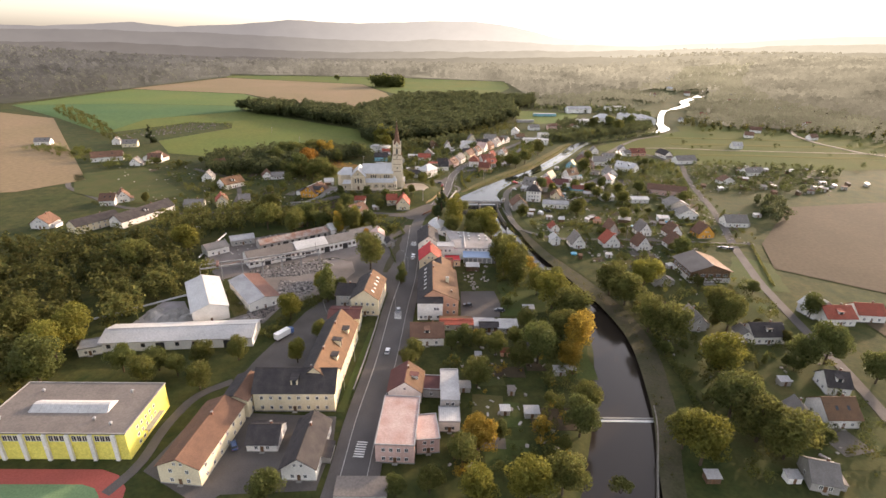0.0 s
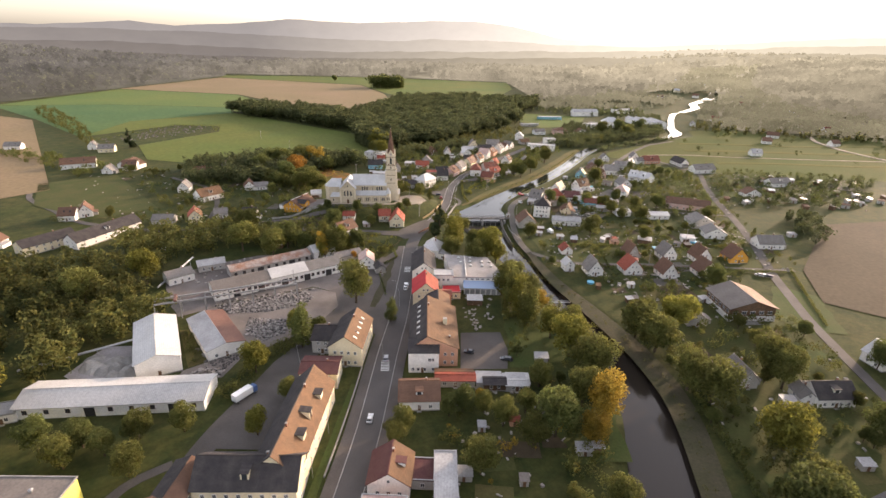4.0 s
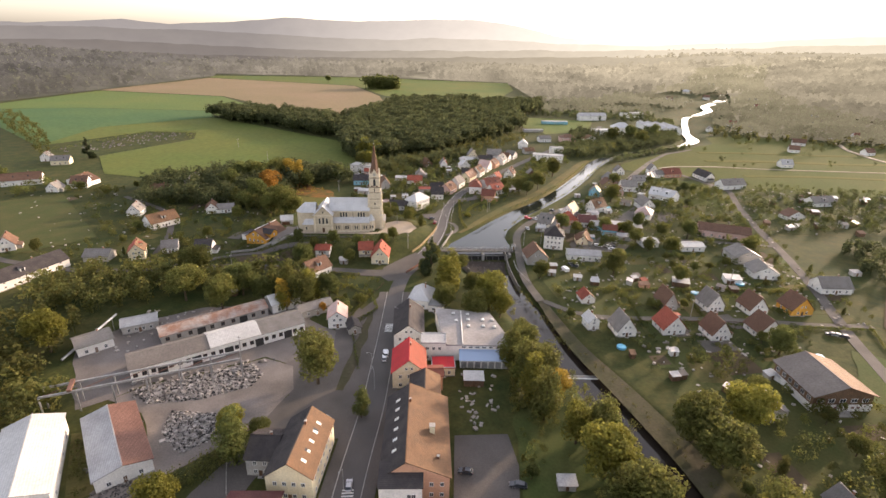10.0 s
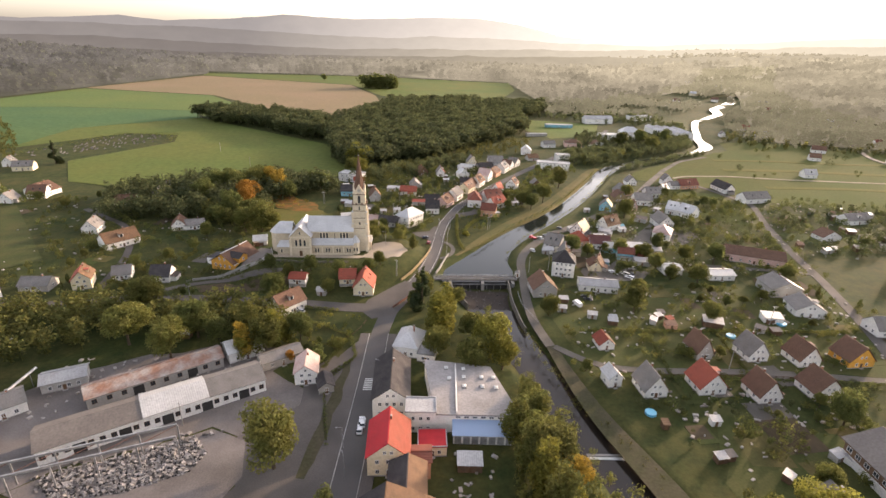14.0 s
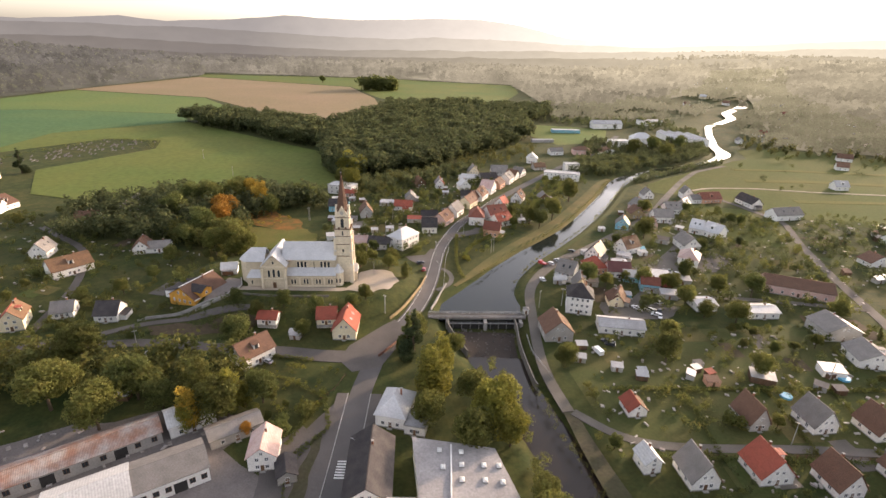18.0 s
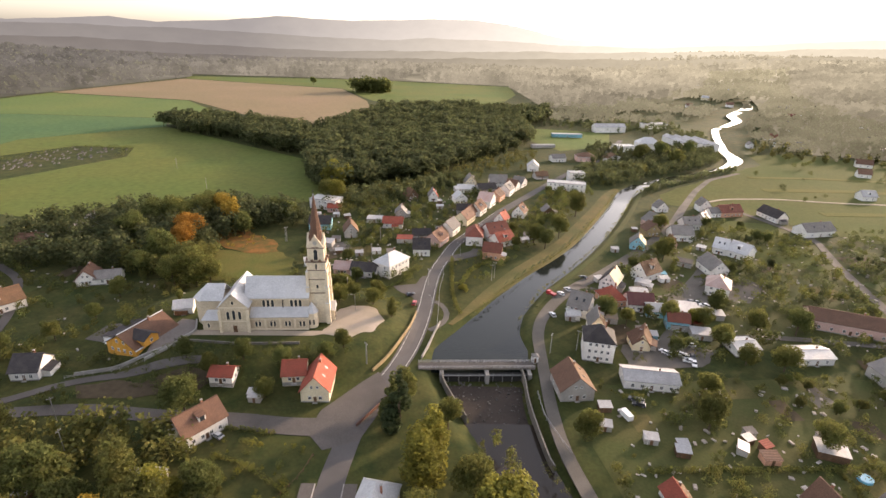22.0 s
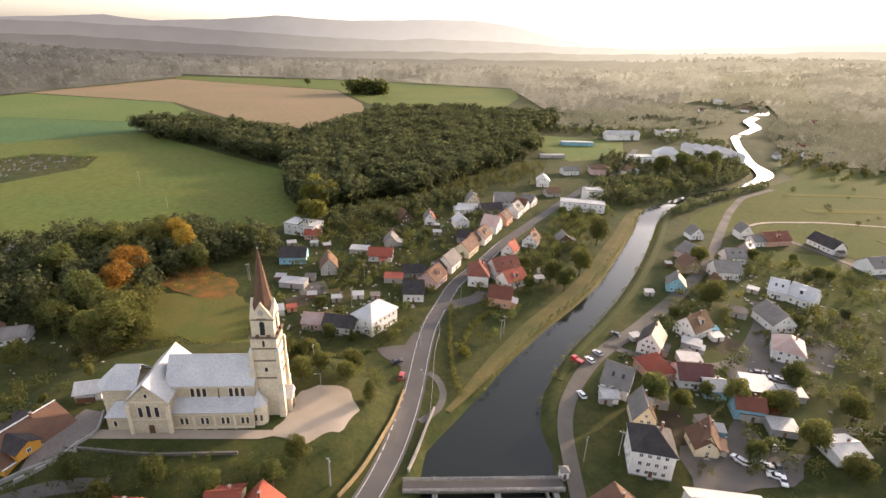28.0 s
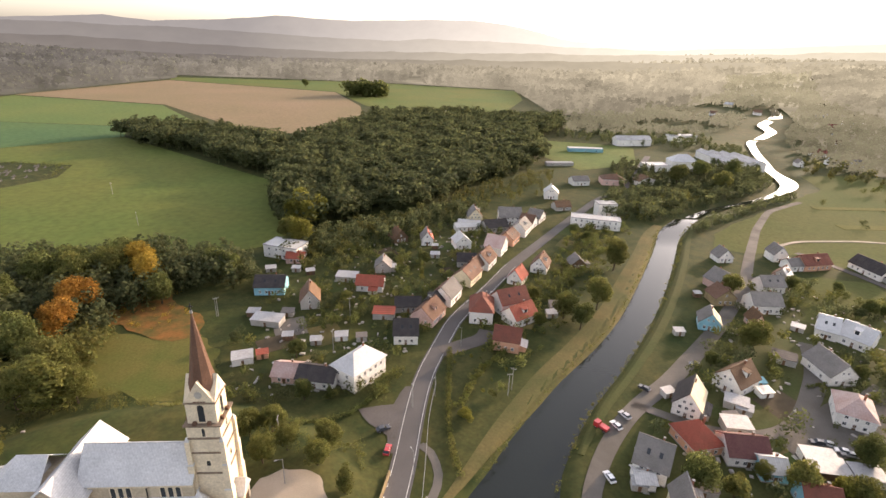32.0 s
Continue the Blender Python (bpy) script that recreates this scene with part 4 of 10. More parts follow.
def tree(x, y, h, r=None, kind="round", leaf=None, place="beside the gardens", group="village trees"):
    leaf = leaf or L_GREEN
    TREE_N[0] += 1
    k = TREE_N[0]
    tr, cr = tree_meshes(kind, k % (4 if kind == "round" else 2), leaf)
    h0, r0 = {"round": (10, 4.6), "tall": (12, 2.6), "fir": (13, 2.8), "bush": (2.6, 2.0)}[kind]
    sz = h / h0
    sx = sz if r is None else r / r0
    word = {"round": "broadleaf tree", "tall": "slender tree", "fir": "conifer", "bush": "bush"}[kind]
    e = thing("bush" if kind == "bush" else "tree", x, y, (k * 137.5) % 360, "%s %s %s" % (WORDS[leaf.name], word, place), "bush" if kind == "bush" else "tree", group)
    e.matrix_basis = e.matrix_basis @ Matrix.Diagonal((sx, sx, sz, 1))
    part("trunk", tr, None, e)
    part("crown", cr, None, e)
    return e


def grove(name, pts, leafmat, per, size, label, seed, kinds):
    """Many small trees or bushes at the given places, in one object."""
    rng = np.random.default_rng(seed)
    V, F, k, protos = [], [], 0, []
    for i in range(5):
        kd = kinds[i % len(kinds)]
        h, r = {"round": (10, 4.4), "tall": (12, 2.8), "fir": (13, 2.7), "bush": (2.6, 2.2)}[kd]
        v, f = leaves(np.random.default_rng(seed * 10 + i), crown_lobes(np.random.default_rng(seed * 7 + i), h, r, kd), per, size * h / 10)
        protos.append((v / h, f))
    for x, y, h in pts:
        v, f = protos[rng.integers(5)]
        a = rng.random() * 6.283
        R = np.array([[math.cos(a), -math.sin(a), 0], [math.sin(a), math.cos(a), 0], [0, 0, 1]])
        V.append((v * h) @ R.T + np.array([x, y, gz(x, y)]))
        F.append(f + k)
        k += len(v)
    me = bpy.data.meshes.new(name)
    me.from_pydata(np.concatenate(V).tolist(), [], np.concatenate(F).tolist())
    me.materials.append(leafmat)
    return tagged(new(name, me), label, "trees", "", "stuff")


def in_poly(c, x, y):
    hit = False
    for (ax, ay), (bx, by) in zip(c, c[1:] + c[:1]):
        if (ay > y) != (by > y) and x < (bx - ax) * (y - ay) / (by - ay) + ax:
            hit = not hit
    return hit


def woods(name, corners, spacing, hs, leafmat, per, size, label, seed, kinds=("round", "tall")):
    """A wood of trees too many to count: trunks and crowns of leaf clumps in one object."""
    rng = np.random.default_rng(seed)
    xs, ys = [p[0] for p in corners], [p[1] for p in corners]
    V, F, k = [], [], 0
    protos = []
    for i in range(6):
        kd = kinds[i % len(kinds)]
        h, r = {"round": (10, 4.4), "tall": (12, 2.8), "fir": (13, 2.7), "bush": (2.6, 2.2)}[kd]
        v, f = leaves(np.random.default_rng(seed * 10 + i), crown_lobes(np.random.default_rng(seed * 7 + i), h, r, kd), per, size * h / 10)
        g = Geo().tube((0, 0, -0.5), (0, 0, h * 0.6), 0.22, 0.08, 4)
        tv = np.array([tuple(p) for p in g.v])
        v = np.concatenate([v, tv[[0, 1, 5, 4, 2, 3, 7, 6]]]) / h
        f = np.concatenate([f, np.array([[0, 1, 2, 3], [4, 5, 6, 7]]) + len(f) * 4])
        protos.append((v, f))
    for gx in np.arange(min(xs), max(xs), spacing):
        for gy in np.arange(min(ys), max(ys), spacing):
            x, y = gx + rng.uniform(-0.5, 0.5) * spacing, gy + rng.uniform(-0.5, 0.5) * spacing
            if not in_poly(corners, x, y) or (leafmat in (L_FAR, L_VALLEY_HAZE) and noise.noise((x * 0.009, y * 0.009, seed * 0.37)) > 0.42):
                continue
            v, f = protos[rng.integers(6)]
            h = rng.uniform(*hs)
            a = rng.random() * 6.283
            R = np.array([[math.cos(a), -math.sin(a), 0], [math.sin(a), math.cos(a), 0], [0, 0, 1]])
            q = (v * h * np.array([1.3, 1.3, 1])) @ R.T + np.array([x, y, gz(x, y)])
            V.append(q)
            F.append(f + k)
            k += len(v)
    me = bpy.data.meshes.new(name)
    V, F = np.concatenate(V), np.concatenate(F)
    me.vertices.add(len(V))
    me.vertices.foreach_set("co", V.ravel())
    me.loops.add(F.size)
    me.loops.foreach_set("vertex_index", F.ravel())
    me.polygons.add(len(F))
    me.polygons.foreach_set("loop_start", np.arange(len(F)) * 4)
    me.update(calc_edges=True)
    me.materials.append(leafmat)
    return tagged(new(name, me), label, "trees", "", "stuff")


# ---------- vehicles ----------
PAINTS = {}


def car_paint(name, col):
    if name not in PAINTS:
        m = gloss("%s_car_paint" % name, col, 0.3)
        m.node_tree.nodes["Principled BSDF"].inputs["Coat Weight"].default_value = 0.6
        PAINTS[name] = m
    return PAINTS[name]


CARS = {}
COLS = {"white": (0.75, 0.75, 0.74), "silver": (0.45, 0.45, 0.46), "dark": (0.04, 0.042, 0.05), "red": (0.42, 0.03, 0.03), "blue": (0.06, 0.12, 0.28), "grey": (0.2, 0.2, 0.21)}


def car(x, y, turn, colour="white", where="parked on the roadside", lift=0.16):
    m = pose(x, y, gz(x, y) + lift, 0, 0, turn)
    if colour in CARS:
        c = copy_thing(CARS[colour], m)
        c["label"] = "%s car %s" % (colour, where)
        return c
    e = new("car")
    e.matrix_basis = m
    tagged(e, "%s car %s" % (colour, where), "car", "cars")
    paint = car_paint(colour, COLS[colour])
    prof = [(-2.1, 0.35), (2.1, 0.35), (2.15, 0.7), (1.95, 0.86), (1.0, 0.95), (-1.75, 0.98), (-2.1, 0.8)]
    part("body", Geo().prism([(-0.86, a, b) for a, b in prof], [(0.86, a, b) for a, b in prof]), paint, e)
    cab = [(-1.9, 0.97), (1.0, 0.95), (0.25, 1.42), (-1.3, 1.45)]
    part("glasshouse", Geo().prism([(-0.78, a, b) for a, b in cab], [(0.78, a, b) for a, b in cab]), M_PANE, e)
    part("roof", Geo().prism([(-0.7, -1.35, 1.44), (0.7, -1.35, 1.44), (0.7, 0.3, 1.42), (-0.7, 0.3, 1.42)], [(-0.62, -1.25, 1.5), (0.62, -1.25, 1.5), (0.62, 0.2, 1.48), (-0.62, 0.2, 1.48)]), paint, e)
    for sx in (-0.8, 0.8):
        for sy in (-1.3, 1.3):
            wl = part("wheel", Geo().tube((sx - 0.1, sy, 0.32), (sx + 0.1, sy, 0.32), 0.32, 0.32, 12), M_RUBBER, e)
            part("rim", Geo().tube((sx - 0.12, sy, 0.32), (sx + 0.12, sy, 0.32), 0.19, 0.19, 8), M_STEEL, wl)
        part("headlight", Geo().box(sx * 0.75 - 0.18, sx * 0.75 + 0.18, 2.06, 2.16, 0.62, 0.76), M_PAINT, e)
        part("tail_light", Geo().box(sx * 0.78 - 0.14, sx * 0.78 + 0.14, -2.12, -2.06, 0.66, 0.8), car_paint("red", COLS["red"]), e)
    CARS[colour] = e
    return e


POLES = []


def lamp_post(x, y, turn, h=8.0):
    m = pose(x, y, gz(x, y), 0, 0, turn)
    if POLES:
        return copy_thing(POLES[0], m)
    e = new("street_lamp")
    e.matrix_basis = m
    tagged(e, "grey steel street lamp beside the road", "street lamp", "street lamps")
    part("pole", Geo().tube((0, 0, -0.4), (0, 0, h), 0.09, 0.06, 8), M_STEEL, e)
    part("arm", Geo().tube((0, 0, h - 0.05), (0, 1.4, h + 0.25), 0.045, 0.04, 6), M_STEEL, e)
    part("lamp_head", Geo().box(-0.14, 0.14, 1.2, 1.9, h + 0.2, h + 0.34), M_STEEL, e)
    POLES.append(e)
    return e


WOODPOLES = []


def power_pole(x, y, turn, h=9.0):
    m = pose(x, y, gz(x, y), 0, 0, turn)
    if WOODPOLES:
        return copy_thing(WOODPOLES[0], m)
    e = new("power_pole")
    e.matrix_basis = m
    tagged(e, "weathered concrete power pole in the gardens", "power pole", "power poles")
    part("pole", Geo().tube((0, 0, -0.4), (0, 0, h), 0.16, 0.1, 8), M_CONCRETE, e)
    part("crossarm", Geo().box(-0.9, 0.9, -0.06, 0.06, h - 0.7, h - 0.55), M_STEEL, e)
    for u in (-0.8, 0, 0.8):
        part("insulator", Geo().tube((u, 0, h - 0.55), (u, 0, h - 0.3), 0.06, 0.04, 6), M_FRAME, e)
    WOODPOLES.append(e)
    return e


# ---------- roads, pavements and paths ----------
MAIN = [(-30, 40), (-23.4, 106), (-22.6, 134), (-19.6, 168), (-17.9, 213), (-15.8, 240), (-15.2, 286), (-15.4, 324), (-12, 350), (-8.5, 361), (-4, 371), (1.0, 384), (4.2, 398), (7.0, 417), (8.9, 442), (11.3, 461), (15.9, 477), (22.5, 500), (39.0, 529), (53.5, 558), (79.6, 600), (101.4, 635), (134.9, 686.6), (163, 718), (182, 745), (202, 790), (239, 862)]
ribbon("road", MAIN, [7.4, 7.4, 7.4, 7.4, 7.2, 7.2, 7.2, 6.8, 6.6, 6.2, 6.0, 6.0, 6.0, 6.0, 6.0], M_ASPHALT, 0.16, 0.4, label="grey asphalt main street", category="road")
TOWN = MAIN[:8]
for name, off in (("pavement_west", 5.75), ("pavement_east", -5.75)):
    ribbon(name, TOWN, 3.5, M_PALE_ROAD, 0.30, 0.5, off, label="worn grey pavement beside the street", category="pavement")
for name, off in (("kerb_west", 3.85), ("kerb_east", -3.85)):
    ribbon(name, TOWN, 0.25, M_KERB, 0.33, 0.5, off, label="pale stone kerb", category="kerb")
patch("junction", [(-26, 343), (-20, 336), (-10, 340), (-4, 356), (-2, 364), (-8, 374), (-13, 368), (-24, 353)], M_PALE_ROAD, 0.165, 4, "wide asphalt road junction")
for off in (2.75, -2.75):
    ribbon("edge_line", MAIN[10:20], 0.14, M_PAINT, 0.185, 0.02, off, label="white painted edge line", category="road marking")


def crossing(x, y, turn):
    e = thing("zebra_crossing", x, y, turn, "white striped pedestrian crossing on the street", "crossing", "crossings")
    for i in range(7):
        part("stripe", Geo().box(-3.2 + i, -2.68 + i, -1.6, 1.6, 0.178, 0.192), M_PAINT, e)


crossing(-22.9, 121.5, 86)
crossing(-18.0, 203.5, 94)
crossing(-15.3, 291.0, 90)
ribbon("lane_west", [(-17, 346), (-30, 345), (-50, 348), (-66, 348), (-100, 351.5), (-140, 346), (-175, 340), (-230, 352), (-300, 400), (-380, 520)], [8, 5.6, 4.4, 4.0, 3.8, 3.6, 3.6, 3.4], M_PALE_ROAD, 0.17, 0.35, label="pale asphalt side lane", category="road")
ribbon("lane_church", [(-142, 347), (-128, 352), (-112, 364), (-96, 369), (-82, 371), (-66, 372)], 3.4, M_PALE_ROAD, 0.2, 0.35, label="narrow lane below the church", category="road")
ribbon("lane_hill", [(-150, 352), (-158, 390), (-166, 410), (-185, 440), (-230, 470)], 3.6, M_PALE_ROAD, 0.18, 0.35, label="narrow village lane", category="road")
ribbon("lane_yard", [(-22, 232), (-32, 231), (-44, 219), (-52, 205), (-60, 186), (-66, 170), (-70, 150), (-66, 140)], [9, 8, 7, 8, 9, 8, 7, 6], M_PALE_ROAD, 0.15, 0.3, label="worn asphalt yard lane", category="road")
ribbon("lane_side", [(-23, 262), (-27, 275), (-29, 290), (-25, 305), (-17, 322)], [7, 9, 10, 9, 7], M_PALE_ROAD, 0.15, 0.3, label="wide worn side lane", category="road")
ribbon("bank_track", [(63, 90), (69, 113), (78, 138), (85, 172), (86.5, 190), (84, 212), (79, 230), (72, 252), (63, 276), (58, 298), (54.5, 320)], [6, 7, 8.5, 9.5, 10, 9.5, 8, 6, 4], M_EARTH, 0.06, 0.15, label="trodden earth track along the river bank", category="path")
ribbon("lane_river", [(54.5, 318), (50.5, 338), (50.5, 356), (52, 376), (53, 392), (54.5, 406), (60, 419), (69.3, 433.7), (81.4, 448), (95.2, 459), (114.2, 478.4), (136.1, 502), (166.9, 539), (191, 578), (225, 630), (257, 671), (300, 700)], [4.2, 4.2, 5.4, 6.6, 6.0, 5.6, 5.0, 4.6, 4.2], M_GRAVEL, 0.2, 0.4, label="gravel lane along the river bank", category="road")
ribbon("lane_gardens", [(56, 318), (70, 305), (90, 303), (120, 304), (150, 303), (178, 300), (200, 300)], 3.4, M_GRAVEL, 0.2, 0.35, label="gravel garden lane", category="road")
ribbon("road_east", [(150, 120), (159, 163), (164, 200), (171, 244), (178, 270), (183, 290), (200, 340), (212, 384), (222, 430), (236, 480), (252, 522), (240, 560), (226, 590)], [4.6, 4.6, 5.2, 5.2, 4.6, 4.4], M_PALE_ROAD, 0.2, 0.35, label="pale asphalt east road", category="road")
ribbon("lane_mill", [(80, 449), (88.2, 445), (96.5, 438.5), (107.4, 436), (118, 435), (131, 442), (146, 457), (158, 473), (165, 490)], [3.6, 3.6, 4, 5, 7, 7, 5], M_GRAVEL, 0.2, 0.35, label="gravel lane between the houses", category="road")
ribbon("lane_mill_east", [(122, 402), (150, 404), (186, 400), (215, 395)], 3.4, M_GRAVEL, 0.2, 0.35, label="gravel lane behind gardens", category="road")
ribbon("track_east", [(640, 1010), (600, 900), (546, 832), (510, 750), (494, 715), (488, 660), (500, 600), (560, 540)], 5.0, M_PATH, 0.8, 1.2, label="pale dirt track on the hillside", category="track")
ribbon("meadow_path", [(222, 600), (238, 609), (281, 613), (330, 606), (470, 600), (640, 590)], 2.4, M_PATH, 0.45, 0.5, label="pale footpath over the meadow", category="path")
ribbon("school_drive", [(17, 476), (26, 481), (34, 486), (36, 492)], 7, M_PALE_ROAD, 0.2, 0.3, label="grey yard before a house", category="road")
patch("church_forecourt", [(-31, 389), (-22, 387), (-13, 392), (-9, 401), (-14, 410), (-23, 413), (-29, 409)], M_PATH, 0.18, 1.2, "sandy forecourt before the church door", ragged=2.5)
patch("church_path", [(-80, 386.5), (-34, 388), (-31, 389.2), (-31, 391.6), (-80, 390)], M_PATH, 0.16, 4, "sandy path along the church wall")
patch("stone_yard", [(-104.4, 242.4), (-97.8, 247.8), (-60.3, 267), (-48.2, 263.3), (-45, 248.7), (-50.2, 232.6), (-57.7, 221.9), (-67.7, 212.8), (-73.3, 207.5), (-77, 194), (-91, 190), (-92, 198), (-86, 202.6), (-78, 217.9), (-90, 236)], M_DUST, 0.14, 6, "dusty pale stonemason's yard", ragged=2)
patch("works_ground", [(-112, 236), (-98, 249), (-60, 268), (-48, 264), (-44, 246), (-34, 236), (-27, 240), (-25, 262), (-31, 282), (-50, 296), (-46, 308), (-64, 318), (-100, 304), (-124, 292), (-136, 272), (-126, 256)], M_DUST, 0.10, 6, "dusty ground round the works", ragged=3)
patch("side_court", [(-52, 264), (-45, 246), (-52, 233), (-46, 226), (-24, 234), (-22, 262), (-22.5, 300), (-30, 308), (-40, 298), (-36, 280)], M_PALE_ROAD, 0.12, 6, "worn asphalt court beside the street", ragged=1.5)
patch("dust_heap_yard", [(-132, 193), (-129, 212), (-119, 214), (-104, 190), (-120, 187)], M_PALE_DUST, 0.14, 6, "pale stone dust beside the storage hall", ragged=2)
patch("yard_court", [(-66, 160), (-66, 177), (-64, 190), (-60.5, 204.5), (-55, 216.5), (-48.5, 226), (-40, 232), (-24, 236), (-24, 226), (-38, 224), (-43, 218), (-46.4, 204), (-48.6, 194), (-50.5, 186), (-48.6, 160)], M_PALE_ROAD, 0.16, 5, "broad worn asphalt court behind the school")
patch("hall_gap_weeds", [(-91, 200), (-86, 204.5), (-102, 227), (-106.5, 226)], M_BANK, 0.12, 4, "weedy strip between two halls")
patch("terraced_plot", [(-108, 363), (-96.7, 366), (-73.3, 368), (-60, 367), (-67.0, 360.9), (-86.7, 357.6), (-103.8, 356.5)], M_SOIL, 0.14, 5, "dug brown terraced plot below the lane", ragged=2)
patch("street_verge", [(-27.5, 248.7), (-25.1, 261.4), (-23.5, 284.9), (-23.5, 304.5), (-25.6, 304.5), (-27.4, 284.7), (-29.0, 263.6), (-30.1, 248.6)], M_EARTH, 0.17, 3, "worn earth verge between two lanes", ragged=1)
patch("house_terrace", [(-91, 374.5), (-88, 375.5), (-83.4, 378), (-82, 386.5), (-79, 388.8), (-82.5, 397), (-88, 398), (-91, 386)], M_FELT, 0.3, 2.5, "dark paved terrace behind a low wall")
patch("car_park", [(10.6, 202), (28.4, 203), (30, 216), (28.2, 229), (11.4, 228)], M_PALE_ROAD, 0.2, 5, "worn grey car park")
patch("gravel_plot", [(122, 424), (138, 427), (146, 433), (160, 433), (178, 452), (172, 463), (150, 452), (136, 448), (119, 432)], M_GRAVEL, 0.22, 5, "bare sandy plot", ragged=2.5)
patch("car_yard", [(84, 378), (96, 379), (112, 381), (125, 393), (114, 395), (112, 408), (106, 404), (100, 396), (86, 396)], M_GRAVEL, 0.18, 5, "gravel car yard", ragged=2.5)
patch("church_meadow", [(-125.6, 468.9), (-119.3, 482.7), (-90.9, 480.0), (-80.1, 486.0), (-65.5, 472.4), (-56.2, 444.8), (-63.4, 436.5), (-85.4, 446.0), (-98.5, 443.0), (-115.2, 448.3)], M_SLOPE, 0.12, 1.8, "grass behind the church painted in a sunlit tone", ragged=3)
patch("fallen_leaf_bank", [(-134, 502), (-129, 518), (-112, 520), (-100, 510), (-84, 498), (-74, 482), (-84, 476), (-98, 482), (-112, 486)], M_ORANGE, 0.2, 1.5, "slope strewn with orange leaves", ragged=3)
ribbon("bank_grass_west", [(float(river(q)[0] - river(q)[1] - 8.5), float(q)) for q in range(408, 640, 8)], [2, 6, 9, 10, 10, 10, 9, 8, 5], M_BANK, 0.10, 0.6, label="dry yellow grass on the river bank", category="grass", zf=ground_z)
ribbon("bank_grass_east", [(float(river(q)[0] + river(q)[1] + 7.5), float(q)) for q in range(426, 640, 8)], [2, 5, 6, 6, 6, 5, 4], M_MEADOW, 0.10, 0.6, label="rough grass along the far bank", category="grass", zf=ground_z)
patch("church_court", [(-9.1, 442.7), (2.0, 445.5), (5.4, 455), (8, 455), (7.6, 442), (4.4, 424), (2.2, 424), (1.4, 431), (-4.4, 436)], M_PALE_ROAD, 0.14, 3, "paved corner before the villa", ragged=1)
ribbon("garden_loop", [(11.5, 428), (15.2, 425), (17.3, 416), (15.1, 408), (9.5, 403)], 2.4, M_GRAVEL, 0.12, 0.3, label="narrow footpath loop below the street", category="path")
patch("school_court", [(-62, 137), (-33, 136), (-31.6, 123), (-33, 106), (-62, 104), (-60, 127)], M_PALE_ROAD, 0.12, 5, "worn asphalt court between the school buildings")
patch("garden_plot_soil", [(176, 388), (200, 386), (202, 368), (172, 372)], M_SOIL, 0.22, 6, "dug brown garden plot", ragged=2.5)
patch("football_pitch", [(123, 836), (146, 784), (210, 816), (238, 905), (200, 925), (126, 938)], M_FIELD_LIME, 0.2, 12, "green village football pitch")
patch("running_track", [(-140, 101), (-140, 112), (-96, 112.5), (-90, 110.5), (-85.5, 106), (-83, 98), (-85, 60), (-140, 60)], M_TRACK, 0.1, 5, "red running track")
patch("sports_turf", [(-140, 60), (-140, 106.5), (-98, 107), (-94, 105.8), (-91, 103), (-89.5, 97), (-91, 60)], M_TURF, 0.22, 5, "worn green sports turf")
patch("school_yard", [(-84, 112), (-78, 140), (-62, 138), (-56, 108), (-62, 100)], M_PALE_ROAD, 0.14, 5, "grey school yard")
patch("hall_lawn", [(30, 204), (56, 210), (54, 246), (31, 240)], M_LAWN, 0.14, 6, "mown lawn beside the car park", ragged=2.5)
patch("east_lawn", [(176, 280), (192, 270), (180, 232), (160, 234), (158, 252)], M_LAWN, 0.16, 6, "mown green lawn", ragged=2.5)
patch("orchard_lawn", [(60, 158), (44, 156), (36, 178), (48, 186), (62, 180)], M_LAWN, 0.14, 6, "green orchard lawn", ragged=2.5)

# eastern gardens laid with lighter grass, haze brightness put into the ground colour
patch("garden_grass_river", [(66, 304), (120, 306), (198, 303), (210, 378), (140, 376), (68, 370), (60, 340)], M_MEADOW, 0.05, 7, "river garden grass painted lighter for sunlit haze", ragged=3)
patch("garden_grass_mill", [(72, 402), (120, 406), (212, 400), (222, 440), (246, 520), (190, 556), (150, 510), (110, 470), (76, 430)], M_MEADOW, 0.05, 7, "upper garden grass painted lighter for sunlit haze", ragged=3)
patch("garden_grass_south", [(92, 116), (146, 116), (156, 180), (162, 240), (104, 288), (92, 250), (96, 190)], M_MEADOW, 0.05, 7, "southern garden grass painted lighter for sunlit haze", ragged=3)


# ---------- the church on its knoll ----------
def arch_window(parent, x, y, z, face, w, h):
    """A tall window with a round head, set in a pale surround."""
    n = 6
    def outline(w, h):
        pts = [(-w / 2, 0), (w / 2, 0)]
        for i in range(n + 1):
            a = math.pi * i / n
            pts.append((w / 2 * math.cos(a), h - w / 2 + w / 2 * math.sin(a)))
        return pts
    o, i_ = outline(w + 0.5, h + 0.3), outline(w, h)
    g = Geo()
    k = len(o)
    g.v = [(a, -0.12, b - 0.1) for a, b in o] + [(a, -0.12, b) for a, b in i_] + [(a, 0.02, b - 0.1) for a, b in o] + [(a, 0.02, b) for a, b in i_]
    for j in range(k):
        q = (j + 1) % k
        g.f += [(j, q, k + q, k + j), (q, j, 2 * k + j, 2 * k + q), (k + j, k + q, 3 * k + q, 3 * k + j)]
    win = part("window", g, M_CHURCH_TRIM, parent, m=pose(x, y, z, 0, 0, face))
    p = Geo()
    p.prism([(a, 0.01, b) for a, b in i_], [(a, -0.03, b) for a, b in i_])
    part("pane", p, M_PANE, win)


